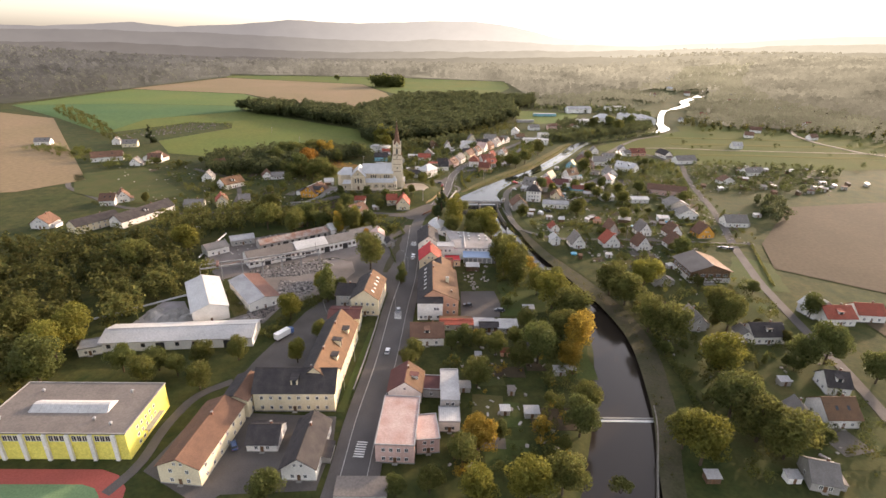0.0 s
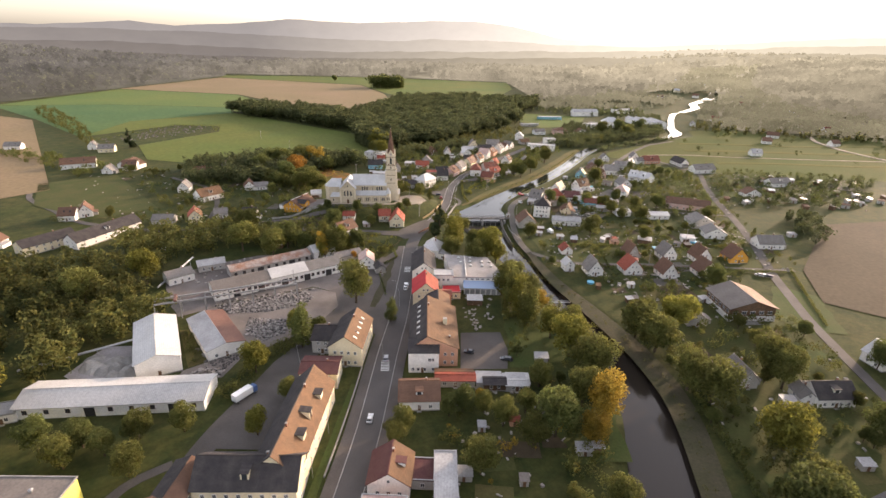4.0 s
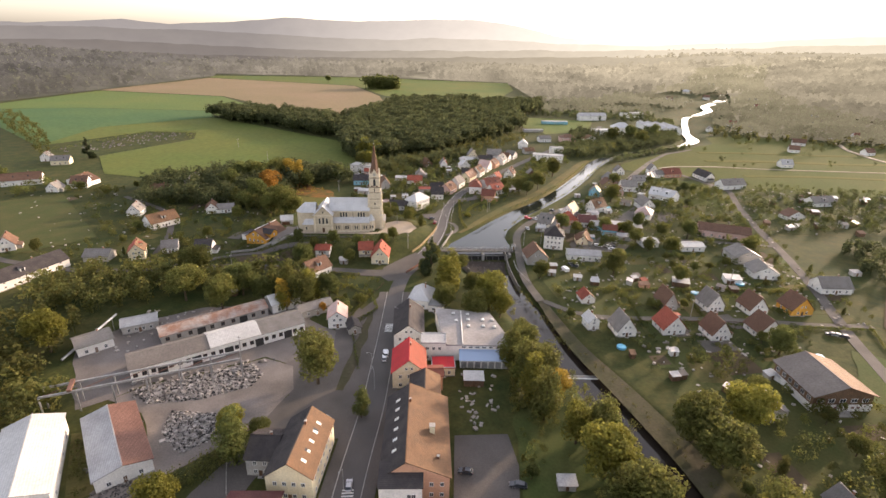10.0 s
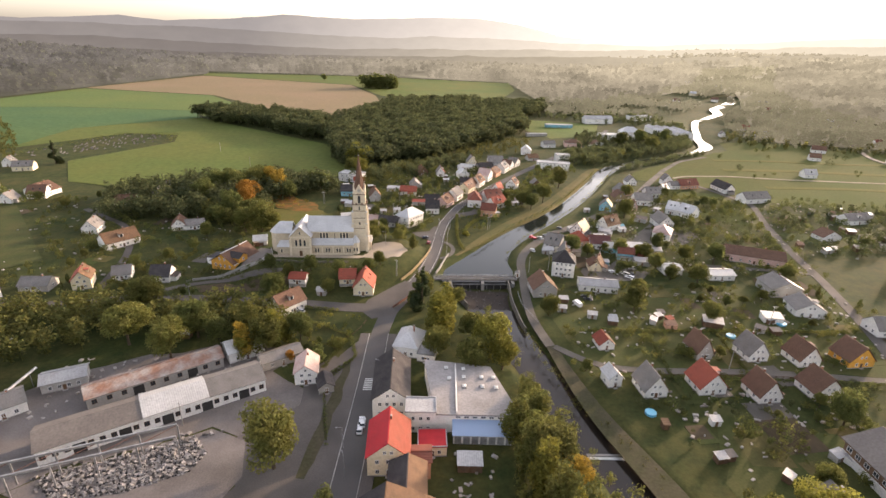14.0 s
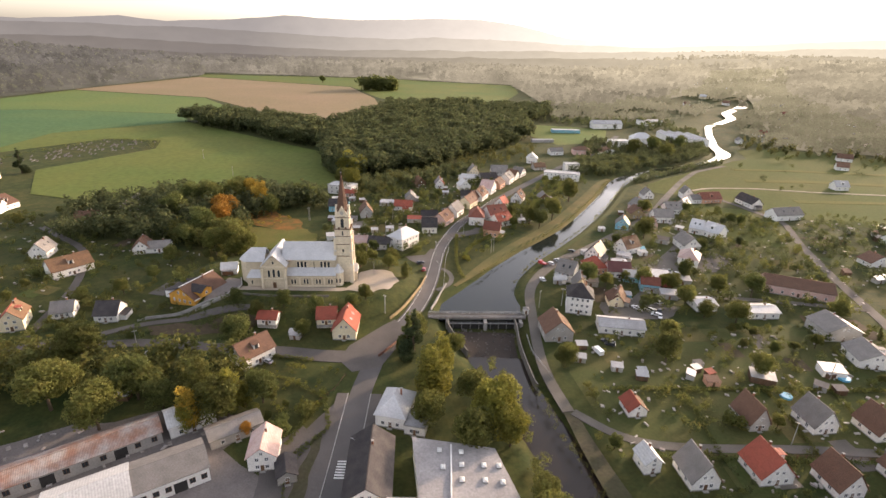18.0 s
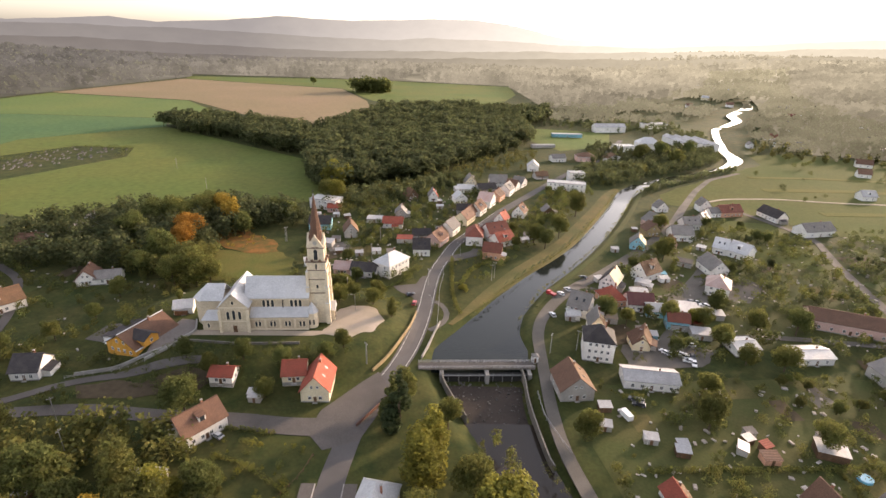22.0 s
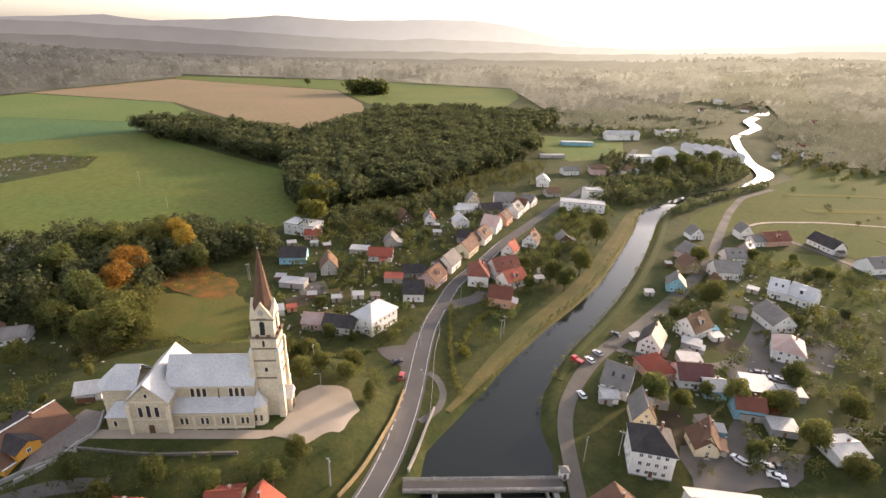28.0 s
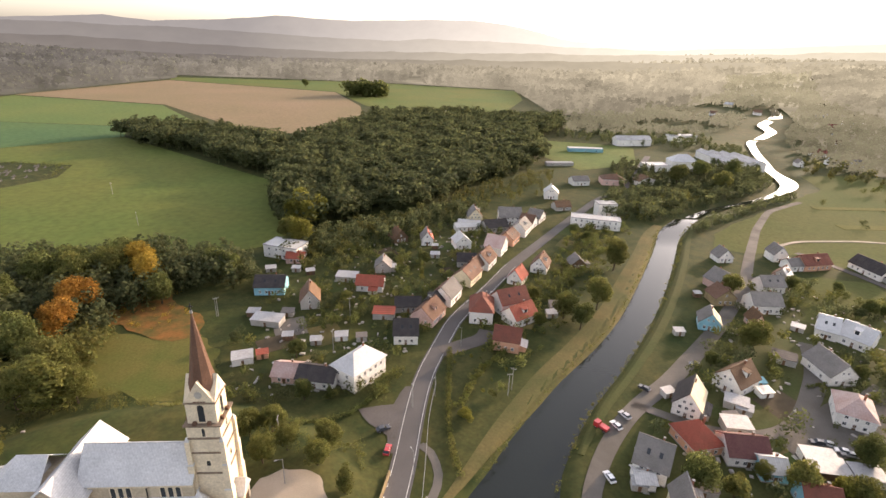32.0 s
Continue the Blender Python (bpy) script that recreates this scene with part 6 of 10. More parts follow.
def inn():
    """Long inn whose ridge lies nearer the street than the yard."""
    e = thing("inn", 0, 220, 1.5, "long salmon inn with dark street slope and tiled yard slope", "inn")
    W_, R, E_, S, N, h, t = -9.2, -2.6, 9.0, -16.0, 16.5, 7.8, 13.0
    ring = lambda y: [(W_, y, -1.2), (E_, y, -1.2), (E_, y, h), (R, y, t), (W_, y, h)]
    part("wall", Geo().prism(ring(N), ring(S)), M_SALMON, e)
    g = Geo()
    k = (t - h) / (R - W_)
    slope_slab(g, (W_ - 0.5, N + 0.4, h - 0.5 * k), (W_ - 0.5, S - 0.4, h - 0.5 * k), (R, S - 0.4, t), (R, N + 0.4, t), 0.22)
    # street slope takes its shade, yard slope its sunlight, from the tile colour
    a = part("roof_slope", g, M_DARK_TILE, e, "dark slate street slope with shade painted in")
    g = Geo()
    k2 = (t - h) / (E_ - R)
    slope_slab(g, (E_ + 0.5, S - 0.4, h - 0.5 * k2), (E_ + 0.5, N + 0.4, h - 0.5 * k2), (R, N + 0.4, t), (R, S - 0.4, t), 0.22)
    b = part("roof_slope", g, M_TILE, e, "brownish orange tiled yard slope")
    part("ridge_cap", Geo().box(R - 0.18, R + 0.18, S - 0.4, N + 0.4, t + 0.2, t + 0.36), M_TILE, e)
    for i in range(6):
        y = S + 6 + i * 4.2
        x = R - 3.4
        z = t - 3.4 * k
        part("skylight", Geo().prism([(x - 0.6, y, z - 0.6 * k + 0.2), (x + 0.6, y, z + 0.6 * k + 0.2), (x + 0.6, y + 1.0, z + 0.6 * k + 0.2), (x - 0.6, y + 1.0, z - 0.6 * k + 0.2)], [(x - 0.7, y, z - 0.6 * k + 0.36), (x + 0.5, y, z + 0.6 * k + 0.36), (x + 0.5, y + 1.0, z + 0.6 * k + 0.36), (x - 0.7, y + 1.0, z - 0.6 * k + 0.36)]), M_PAINT, a)
    chimney(e, 4.4, -1.5, 9, 12.4, M_CREAM, 1.5)
    chimney(e, R + 0.4, 8, t - 1, t + 1.2)
    chimney(e, 6.0, -11, 8.6, 10.2, None, 0.6)
    for f in range(2):
        for i in range(9):
            put_window(e, E_, S + 2.4 + i * 3.4, 1 + f * 3.6, 90)
            put_window(e, W_, S + 2.4 + i * 3.4, 1 + f * 3.6, -90)
        for x in (4.2, 7.0):
            put_window(e, x, S, 1 + f * 3.6, 0)
    # tiled north wing and street end block
    n = thing("inn_wing", 1.6, 242.5, 1.5, "salmon north wing of the inn with a tiled roof", "inn")
    body(n, 9.6, 13, 7.2, 2.6, "y", M_SALMON)
    # wing roof likewise: shaded slope coloured dark, lit slope orange
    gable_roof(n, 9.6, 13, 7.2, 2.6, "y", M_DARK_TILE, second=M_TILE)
    facade(n, "e", 9.6, 13, 0, 2, 3.5, 3)
    w = thing("street_end_block", -3.4, 202.5, 1.5, "white flat street end of the inn", "inn")
    part("wall", Geo().box(-5.6, 5.6, -2.6, 1.4, -1.2, 8.4), M_WHITE, w)
    g = Geo()
    slope_slab(g, (-5.9, -2.9, 8.4), (5.9, -2.9, 8.4), (5.9, 4.5, 10.2), (-5.9, 4.5, 10.2), 0.22)
    part("roof", g, M_DARK_TILE, w)
    for f, xs in ((0.8, (-4, -2, 0.4, 3.6)), (4.9, (2.2, 3.4))):
        for x in xs:
            put_window(w, x, -2.6, f, 0)
    part("door", Geo().box(-0.9, 0.1, -2.68, -2.58, 0, 2.2), M_DOOR, w)


inn()
house(-4.6, 258, 3, 11.6, 14.5, 7.0, 4.8, "y", M_CREAM, M_BRIGHT_RED, "cream gabled house with bright red roof by the street", 2, 3, 3, name="town_house", second=M_RED_TILE, attic=2)
house(7.8, 262, 3, 8.4, 7.4, 3.4, 0, "f", M_CREAM, M_BRIGHT_RED, "low annex with red flat roof beside the inn", 1, 3, 1, name="annex", category="house")
house(5.0, 253, 3, 5, 6, 6.2, 0.8, "x", M_SALMON, M_TERRA, "narrow tiled link behind the red house", 2, 1, 1, name="annex", category="house", door=False, chim=0)
house(-6.4, 285.5, 3, 11.6, 22, 7.2, 4.2, "y", M_WHITE, M_DARK_TILE, "white shop house with dark roof by the street", 2, 4, 7, name="shop_house", category="shop", chim=1, attic=2)
house(4.0, 271.6, 1, 9.4, 7, 7.6, 0, "f", M_WHITE, M_TIN, "white three window wing of the shop", 2, 3, 1, name="shop_house", category="shop", door=False)
house(8.3, 194, 1, 14, 5, 2.9, 0.6, "x", M_GREY_WALL, M_RED_TILE, "long low shed with orange-red roof behind the inn", 1, 3, 1, name="shed", category="shed", group="garden sheds", chim=0)
house(22.3, 192.4, 1, 7.8, 5, 2.7, 0.8, "x", M_WOOD, M_DARK_TILE, "dark timber shed behind the car park", 1, 2, 1, name="shed", category="shed", group="garden sheds", chim=0)
house(30.2, 192, 1, 7.8, 4.6, 2.6, 0.5, "x", M_GREY_WALL, M_WHITE_TIN, "shed with white tin roof behind the car park", 1, 2, 1, name="shed", category="shed", group="garden sheds", chim=0)


def shop_hall():
    e = thing("supermarket", 20.0, 283, 0, "white flat-roofed shop hall with roof lights", "shop")
    plan = [(-11.4, -14.5), (12.4, -14.5), (12.9, -8), (7.4, 10.4), (-15.6, 13.8)]
    ring = lambda o, z: [(x * (1 + o / 13), y * (1 + o / 13), z) for x, y in plan]
    part("wall", Geo().prism(ring(0, -1), ring(0, 6.6)), M_WHITE, e)
    part("roof", Geo().prism(ring(0.25, 6.604), ring(0.25, 7.1)), M_FLAT_ROOF, e, "grey bitumen flat roof")
    g = Geo()
    slope_slab(g, (-6.2, -19.9, 3.3), (12.6, -19.9, 3.3), (12.6, -14.5, 4.9), (-6.2, -14.5, 4.9), 0.2)
    part("canopy", g, car_paint("canopy_blue", (0.30, 0.40, 0.55)), e, "pale blue canopy roof")
    part("loading_bay", Geo().box(-5.8, 12.2, -19.4, -14.504, -1, 3.3), M_WHITE, e)
    for i in range(7):
        x = -4.4 + i * 2.6
        put_window(e, x, -14.5, 5.5, 0, 1.6, 0.8)
        part("bay_door", Geo().box(x - 1.0, x + 1.0, -19.46, -19.4, 0, 2.7), M_STEEL, e)
    for x, y in ((-2, 4), (4, 4), (8, 4), (-2, -1), (4, -1), (8.5, -1.5), (-7, 3), (-8, 9), (-2, 8.5)):
        r = part("roof_light", Geo().box(x - 0.7, x + 0.7, y - 0.9, y + 0.9, 7.1, 7.5), M_CONCRETE, e)
        part("dome", Geo().prism([(x - 0.65, y - 0.85, 7.5), (x + 0.65, y - 0.85, 7.5), (x + 0.65, y + 0.85, 7.5), (x - 0.65, y + 0.85, 7.5)], [(x - 0.3, y - 0.4, 7.85), (x + 0.3, y - 0.4, 7.85), (x + 0.3, y + 0.4, 7.85), (x - 0.3, y + 0.4, 7.85)]), M_PAINT, r)
    part("parapet", Geo().box(-5, -4.6, -14, 11, 7.1, 7.7), M_WHITE, e)


shop_hall()


def barn_hall():
    e = thing("village_hall", 143.2, 253, 2, "brown hall with broad tiled roof and white base band", "hall")
    w, d, h, rh = 21, 20, 6.5, 3.6
    part("base_wall", Geo().box(-w / 2 - 0.3, w / 2 + 0.3, -d / 2 - 0.3, d / 2 + 0.3, -1, 2.6), M_WHITE, e)
    body(e, w, d, h, rh, "y", M_WOOD)
    # left slope coloured dark as unlit, right slope as sunlit tile
    gable_roof(e, w, d, h, rh, "y", M_FELT, over=1.0, second=M_TILE)
    for i in range(7):
        part("lettering_bar", Geo().box(-6.5 + i * 2, -5.5 + i * 2, -d / 2 - 0.36, -d / 2 - 0.3, 1.2, 1.9), M_BROWN_TIN, e)
    for i in range(5):
        put_window(e, -8 + i * 4, -d / 2, 3.4, 0, 2.2, 1.6)
    for i in range(6):
        put_window(e, -w / 2, -8 + i * 3.2, 3.4, -90, 1.8, 1.6)
    part("porch", Geo().box(-4, 4, -d / 2 - 3.4, -d / 2 - 0.304, -0.8, 0.25), M_CONCRETE, e)


barn_hall()

# ---------- the stone yard ----------
def long_shed(name, x, y, turn, w, d, h, rh, roof, wall, label, bays, mid=None):
    e = thing(name, x, y, turn, label, "shed", "industrial sheds")
    body(e, w, d, h, rh, "x", wall)
    if mid:
        gx = [(-w / 2 - 0.4, -w * 0.08), (-w * 0.08, w * 0.22), (w * 0.22, w / 2 + 0.4)]
        for (a, b), mt, up in zip(gx, (roof, mid, M_GREY_TILE), (0, 0.25, 0)):
            for s in (-1, 1):
                g = Geo()
                c = [(a, s * (d / 2 + 0.5), h - 0.3 + up), (b, s * (d / 2 + 0.5), h - 0.3 + up), (b, 0, h + rh + up), (a, 0, h + rh + up)]
                slope_slab(g, *(c if s < 0 else (c[1], c[0], c[3], c[2])), 0.18)
                part("roof_slope", g, mt, e)
    else:
        gable_roof(e, w, d, h, rh, "x", roof)
    for i in range(bays):
        u = -w / 2 + w * (i + 0.5) / bays
        if i % 4 == 3:
            part("gate", Geo().box(u - 1.6, u + 1.6, -d / 2 - 0.08, -d / 2 + 0.02, 0, 3.4), M_DARK, e)
        else:
            put_window(e, u, -d / 2, 1.6, 0, 1.5, 1.7, "b")
    return e


long_shed("long_white_shed", -104.2, 180.9, 5.9, 58, 14, 4.2, 2.0, M_WHITE_TIN, M_WHITE, "long white industrial shed with white tin roof", 9)
house(-106.5, 209.4, 28.8, 14.6, 33, 6.5, 2.4, "y", M_WHITE, M_WHITE_TIN, "tall white storage hall with white tin roof", 1, 0, 4, name="storage_hall", category="hall", group="industrial sheds", chim=0)
house(-88.6, 220, 37.7, 14, 30, 4.4, 1.6, "y", M_WHITE, M_TIN, "worn workshop with grey and rusty roof", 1, 3, 6, name="workshop", category="workshop", group="industrial sheds", second=M_BROWN_TIN, chim=0)
long_shed("stone_works", -79.2, 273.7, 34, 63, 12, 5.2, 2.4, M_FELT, M_WHITE, "long white stone works with patched tin roof", 22, mid=M_WHITE_TIN)
long_shed("rusty_shed", -88.8, 290.5, 36.7, 42, 9, 4.2, 1.8, M_RUST, M_GREY_WALL, "old long shed with rusty sheet roof", 10)
house(-65, 308, 36, 13, 9, 4.6, 2.6, "x", M_WHITE, M_WHITE_TIN, "white shed with pale tin roof by the works", 1, 3, 2, name="shed", category="shed", group="industrial sheds", chim=0)
house(-50, 304, 36, 15, 7, 3.4, 1.5, "x", M_GREY_WALL, M_GREY_TILE, "low grey shed by the works", 1, 3, 1, name="shed", category="shed", group="industrial sheds", chim=0)
house(-129, 273, 43, 12, 10, 4, 2, "x", M_WHITE, M_GREY_TILE, "small white works house with grey roof", 1, 3, 2, name="works_house", category="house", group="industrial sheds")
house(-119, 288, 28, 13, 8, 3.6, 1.6, "x", M_GREY_WALL, M_TIN, "low grey store with tin roof", 1, 4, 2, name="store", category="shed", group="industrial sheds", chim=0)
house(-136, 172, 20, 8, 7, 3.2, 0, "f", M_WHITE, M_TIN, "small white flat-roofed hut by the yard", 1, 2, 1, name="hut", category="hut", group="industrial sheds", chim=0)
house(-30, 289, 20, 5, 7, 2.8, 1.6, "y", M_GREY_WALL, M_DARK_TILE, "dark roofed shed beside the side lane", 1, 1, 2, name="shed", category="shed", group="industrial sheds", chim=0)


def gantry(x, y, turn, n, step, h):
    e = thing("crane_gantry", x, y, turn, "rusty steel crane gantry over the stone yard", "gantry")
    L = n * step
    for s in (-2.6, 2.6):
        part("beam", Geo().box(-L / 2, L / 2, s - 0.25, s + 0.25, h, h + 0.7), M_STEEL, e)
        for i in range(n + 1):
            u = -L / 2 + i * step
            part("column", Geo().box(u - 0.2, u + 0.2, s - 0.2, s + 0.2, -0.5, h), M_STEEL, e)
    part("crane_bridge", Geo().box(-22, -20.8, -3.2, 3.2, h + 0.7, h + 1.5), M_BROWN_TIN, e)
    for i in range(n):
        u = -L / 2 + i * step
        part("cross_tie", Geo().tube((u, -2.6, h + 0.2), (u + step, 2.6, h + 0.2), 0.1, 0.1, 5), M_BROWN_TIN, e)


gantry(-93, 246.5, 22.9, 6, 9.9, 7.5)


def chute(a, b):
    e = thing("conveyor", *a[:2], 0, "long grey conveyor belt on trestles", "conveyor")
    o = Vector((a[0], a[1], e.location.z))
    p, q = Vector(a) - o, Vector(b) - o
    part("belt", Geo().tube(p, q, 0.45, 0.45, 6), M_STEEL, e)
    for k in (0.25, 0.6, 0.9):
        m = p.lerp(q, k)
        part("trestle", Geo().tube((m.x, m.y, -0.5), m, 0.12, 0.12, 5), M_STEEL, e)


chute((-150, 195, 2), (-112, 212, 7))
chute((-134, 262, 3), (-128, 288, 8))

# blocks of cut and waste stone
STONES = []
for k in range(6):
    rr = random.Random(40 + k)
    g = Geo()
    a, b, c = rr.uniform(0.5, 1.1), rr.uniform(0.4, 0.8), rr.uniform(0.35, 0.9)
    g.prism([(-a, -b, -0.15), (a, -b * 0.9, -0.15), (a * 0.9, b, -0.15), (-a, b * 0.95, -0.15)], [(-a * 0.9, -b * 0.9, c), (a * 0.95, -b * 0.85, c * 0.95), (a * 0.85, b * 0.9, c * 1.05), (-a * 0.95, b * 0.85, c)])
    STONES.append(g.mesh("stone_block", M_GRANITE))


def stones(x0, y0, ux, uy, rows, cols, gap, seed, turn):
    rr = random.Random(seed)
    c, s = math.cos(radians(turn)), math.sin(radians(turn))
    for i in range(rows):
        for j in range(cols):
            if rr.random() < 0.12:
                continue
            u, v = j * gap + rr.uniform(-0.7, 0.7), i * gap * 1.1 + rr.uniform(-0.7, 0.7)
            x, y = x0 + u * c - v * s, y0 + u * s + v * c
            ob = new("stone_block", STONES[rr.randrange(6)])
            z = rr.uniform(0.7, 1.7)
            ob.matrix_basis = pose(x, y, gz(x, y) + 0.2, 0, 0, rr.uniform(0, 180)) @ Matrix.Diagonal((rr.uniform(0.5, 1.3), rr.uniform(0.5, 1.1), z * 0.7, 1))
            tagged(ob, "rough grey granite block in the stone yard", "stone", "stone blocks")


stones(-97, 242.5, 1, 0, 4, 16, 2.5, 1, 24)
stones(-78, 224, 1, 0, 4, 7, 2.5, 2, 4)
stones(-66, 262, 1, 0, 1, 5, 2.6, 3, 24)
stones(-88, 190, 1, 0, 3, 5, 2.4, 4, 20)
stones(-80, 196, 1, 0, 9, 2, 2.4, 5, 38)
E_HEAP = thing("gravel_heap", -119, 199, 0, "pale heap of crushed stone in the yard", "gravel heap")
for i in range(14):
    rr = random.Random(900 + i)
    cx, cy, r, hh = rr.uniform(-9, 9), rr.uniform(-5, 5), rr.uniform(3, 5), rr.uniform(1.2, 3.0)
    part("mound", Geo().prism(Geo().ring(9, r, -0.3, cx, cy), Geo().ring(9, r * 0.25, hh, cx, cy)), M_CONCRETE, E_HEAP)

# ---------- houses along the upper street and on the far bank ----------
house(3.3, 485.0, 3.1, 9.2, 10.0, 4.2, 4.2, "x", M_WHITE, M_DARK_TILE, "white house with dark slate roof on the street bend", 1, 3, 2)
house(11.7, 500.6, 64.1, 12.4, 10.0, 3.8, 4.2, "x", M_PINK, M_BROWN_TILE, "faded pink street house with brown tiled roof", 1, 5, 2)
house(19.4, 518.0, 66.5, 12.6, 9.5, 4.4, 4.4, "x", M_WHITE, M_GREY_TILE, "white street house with weathered grey roof", 1, 4, 2, second=M_BROWN_TILE)
house(72.0, 621.5, 62.0, 10.0, 9.0, 4.0, 4.0, "y", M_WHITE, M_BROWN_TILE, "white gabled street house with brown roof", 1, 3, 2, attic=1)
house(14.0, 511.0, 157.0, 8.0, 8.0, 3.2, 3.8, "y", M_GREY_WALL, M_DARK_TILE, "grey rear wing with dark slate roof behind the street", 1, 2, 1, chim=0)
house(33.5, 548.5, 154.0, 7.0, 9.0, 4.0, 4.2, "y", M_WHITE, M_BROWN_TILE, "white gabled wing between two street houses", 1, 2, 1, attic=1)
house(29.7, 538.7, 63.9, 13.6, 9.5, 4.2, 4.2, "x", M_CREAM, M_BROWN_TILE, "ochre yellow street house with brown tiled roof", 1, 5, 2)
house(39.2, 557.9, 65.6, 12.8, 9.5, 4.2, 4.6, "x", M_WHITE, M_BROWN_TILE, "white street house with brown tiled roof", 1, 5, 2)
house(47.2, 576.8, 65.9, 12.0, 10.0, 5.0, 4.8, "y", M_WHITE, M_PINK_TIN, "white gabled street house with pale tin roof", 1, 5, 2, second=M_WHITE_TIN, attic=2)
house(56.1, 592.0, 63.6, 11.5, 9.5, 4.2, 3.6, "x", M_SALMON, M_BROWN_TILE, "salmon street house with brown tiled roof", 1, 5, 2)
house(65.5, 608.3, 65.8, 13.5, 9.5, 4.6, 4.4, "x", M_WHITE, M_GREY_TILE, "white street house with grey tiled roof", 1, 5, 2)
house(79.2, 633.4, 59.4, 12.0, 9.0, 3.8, 4.0, "y", M_WHITE, M_GREY_TILE, "white gabled house at the top of the street row", 1, 5, 2, second=M_BROWN_TILE, attic=1)
house(28.0, 583.0, 16.2, 9.0, 9.0, 4, 4, "y", M_WHITE, M_WHITE_TIN, "white house with pale tin roof behind the street", 1, 3, 2, attic=2)
house(37.8, 628.9, 6.3, 9.1, 10.0, 4.5, 5, "y", M_CREAM, M_GREY_TILE, "cream gabled house with weathered roof below the wood", 2, 3, 2, second=M_TILE, attic=2)
house(60.7, 628.8, 1.2, 14.3, 11.0, 5, 5, "x", M_WHITE, M_GREY_TILE, "large white house with pale grey roof above the street", 2, 4, 2)
house(32.5, 611.4, 13.3, 15.6, 7.0, 3, 1.6, "x", M_WHITE, M_WHITE_TIN, "long low building with white tin roof", 1, 5, 2, chim=0)
house(49.7, 612.9, 17.8, 14.7, 10.0, 3.4, 3.4, "x", M_GREY_WALL, M_DARK_TILE, "grey house with dark slate roof behind the street", 1, 5, 2)
house(29.9, 558.3, 0.6, 9.7, 9.0, 3.4, 2.8, "x", M_GREY_WALL, M_DARK_TILE, "low grey outbuilding with dark roof behind the street", 1, 3, 2)
house(-8.4, 588.8, 30.7, 8.6, 8.0, 3.0, 4.6, "y", M_WOOD, M_TILE, "brown timber cottage with orange tiled roof below the wood", 1, 3, 2, attic=1)
house(8.2, 586.7, 5.2, 6.6, 9.0, 4, 4.4, "y", M_WHITE, M_GREY_TILE, "white cottage with orange-red roof among gardens", 1, 2, 2, second=M_RED_TILE, attic=1)
house(34.1, 504.1, -4.7, 9.7, 14.0, 5.6, 5, "h", M_WHITE, M_TERRA, "white village school with hipped brick-red roof", 1, 3, 2)
house(47.1, 511.5, 26.0, 13.9, 10.0, 5.4, 4.6, "x", M_WHITE, M_TERRA, "white school wing with brick-red tiled roof", 1, 4, 2)
house(50.1, 501.1, 35.5, 12.0, 9.0, 4, 4, "x", M_WHITE, M_RED_TILE, "white annex with red tiled roof beside the school", 1, 4, 2)
house(42.7, 481.4, -14.0, 9.9, 9.0, 4.8, 3.6, "x", M_SALMON, M_TERRA, "salmon house with brick-red roof near the river", 1, 3, 2)
house(54.2, 538.9, -28.0, 7.2, 9.0, 3.6, 4.4, "y", M_WHITE, M_RED_TILE, "white gabled cottage with red tiled roof by the street", 1, 2, 2, attic=1)
house(68.3, 554.5, -21.5, 8.2, 11.0, 3.8, 4.8, "y", M_WHITE, M_BROWN_TILE, "white gabled house with brown tiled roof by the street", 1, 3, 2, attic=2)
house(88.6, 560.7, 4.9, 8.2, 8.0, 2.4, 3.6, "y", M_WOOD, M_GREY_TILE, "brown timber hut with steep grey roof near the river", 1, 3, 2, chim=0)
house(173.8, 575.5, 4.7, 8.5, 8.0, 3.2, 4.2, "y", M_WHITE, M_GREY_TILE, "small white gabled cottage near the river", 1, 3, 2, attic=1)
house(147.2, 524.7, 3.6, 9.6, 9.0, 4, 4, "y", M_OCHRE, M_BROWN_TILE, "ochre house with brown roof beside the river lane", 1, 3, 2, attic=1)
house(155.6, 542.0, 19.9, 12.0, 9.0, 4, 4.6, "y", M_PINK, M_GREY_TILE, "pink house with weathered roof beside the river lane", 1, 4, 2, second=M_PINK_TIN, attic=1)
# cream second slope is sunlight painted on the roof's right side
house(130.6, 501.5, -20.4, 8.3, 9.0, 3.8, 4.2, "y", M_BLUE, M_GREY_TILE, "light blue cottage with roof side painted pale yellow as sunlit", 1, 3, 2, second=M_CREAM, attic=2)
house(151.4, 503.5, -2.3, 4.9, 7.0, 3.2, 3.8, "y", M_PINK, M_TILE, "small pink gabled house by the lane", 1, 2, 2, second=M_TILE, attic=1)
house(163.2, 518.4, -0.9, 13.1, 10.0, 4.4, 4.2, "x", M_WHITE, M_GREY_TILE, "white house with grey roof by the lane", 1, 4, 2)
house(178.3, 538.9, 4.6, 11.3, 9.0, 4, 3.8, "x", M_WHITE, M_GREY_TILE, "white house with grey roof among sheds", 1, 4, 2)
# white second slope paints the sun's glare on this roof side
house(191.8, 550.0, -46.1, 7.2, 8.0, 4, 4, "y", M_GREY_WALL, M_BROWN_TILE, "grey cottage with roof side painted white as sunlit", 1, 2, 2, second=M_WHITE_TIN, attic=1)
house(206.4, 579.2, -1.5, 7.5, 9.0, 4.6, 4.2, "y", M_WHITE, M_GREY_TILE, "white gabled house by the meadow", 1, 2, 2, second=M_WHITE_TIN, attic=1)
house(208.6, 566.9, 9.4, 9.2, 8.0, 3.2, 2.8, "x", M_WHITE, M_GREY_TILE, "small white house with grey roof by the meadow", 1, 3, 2)
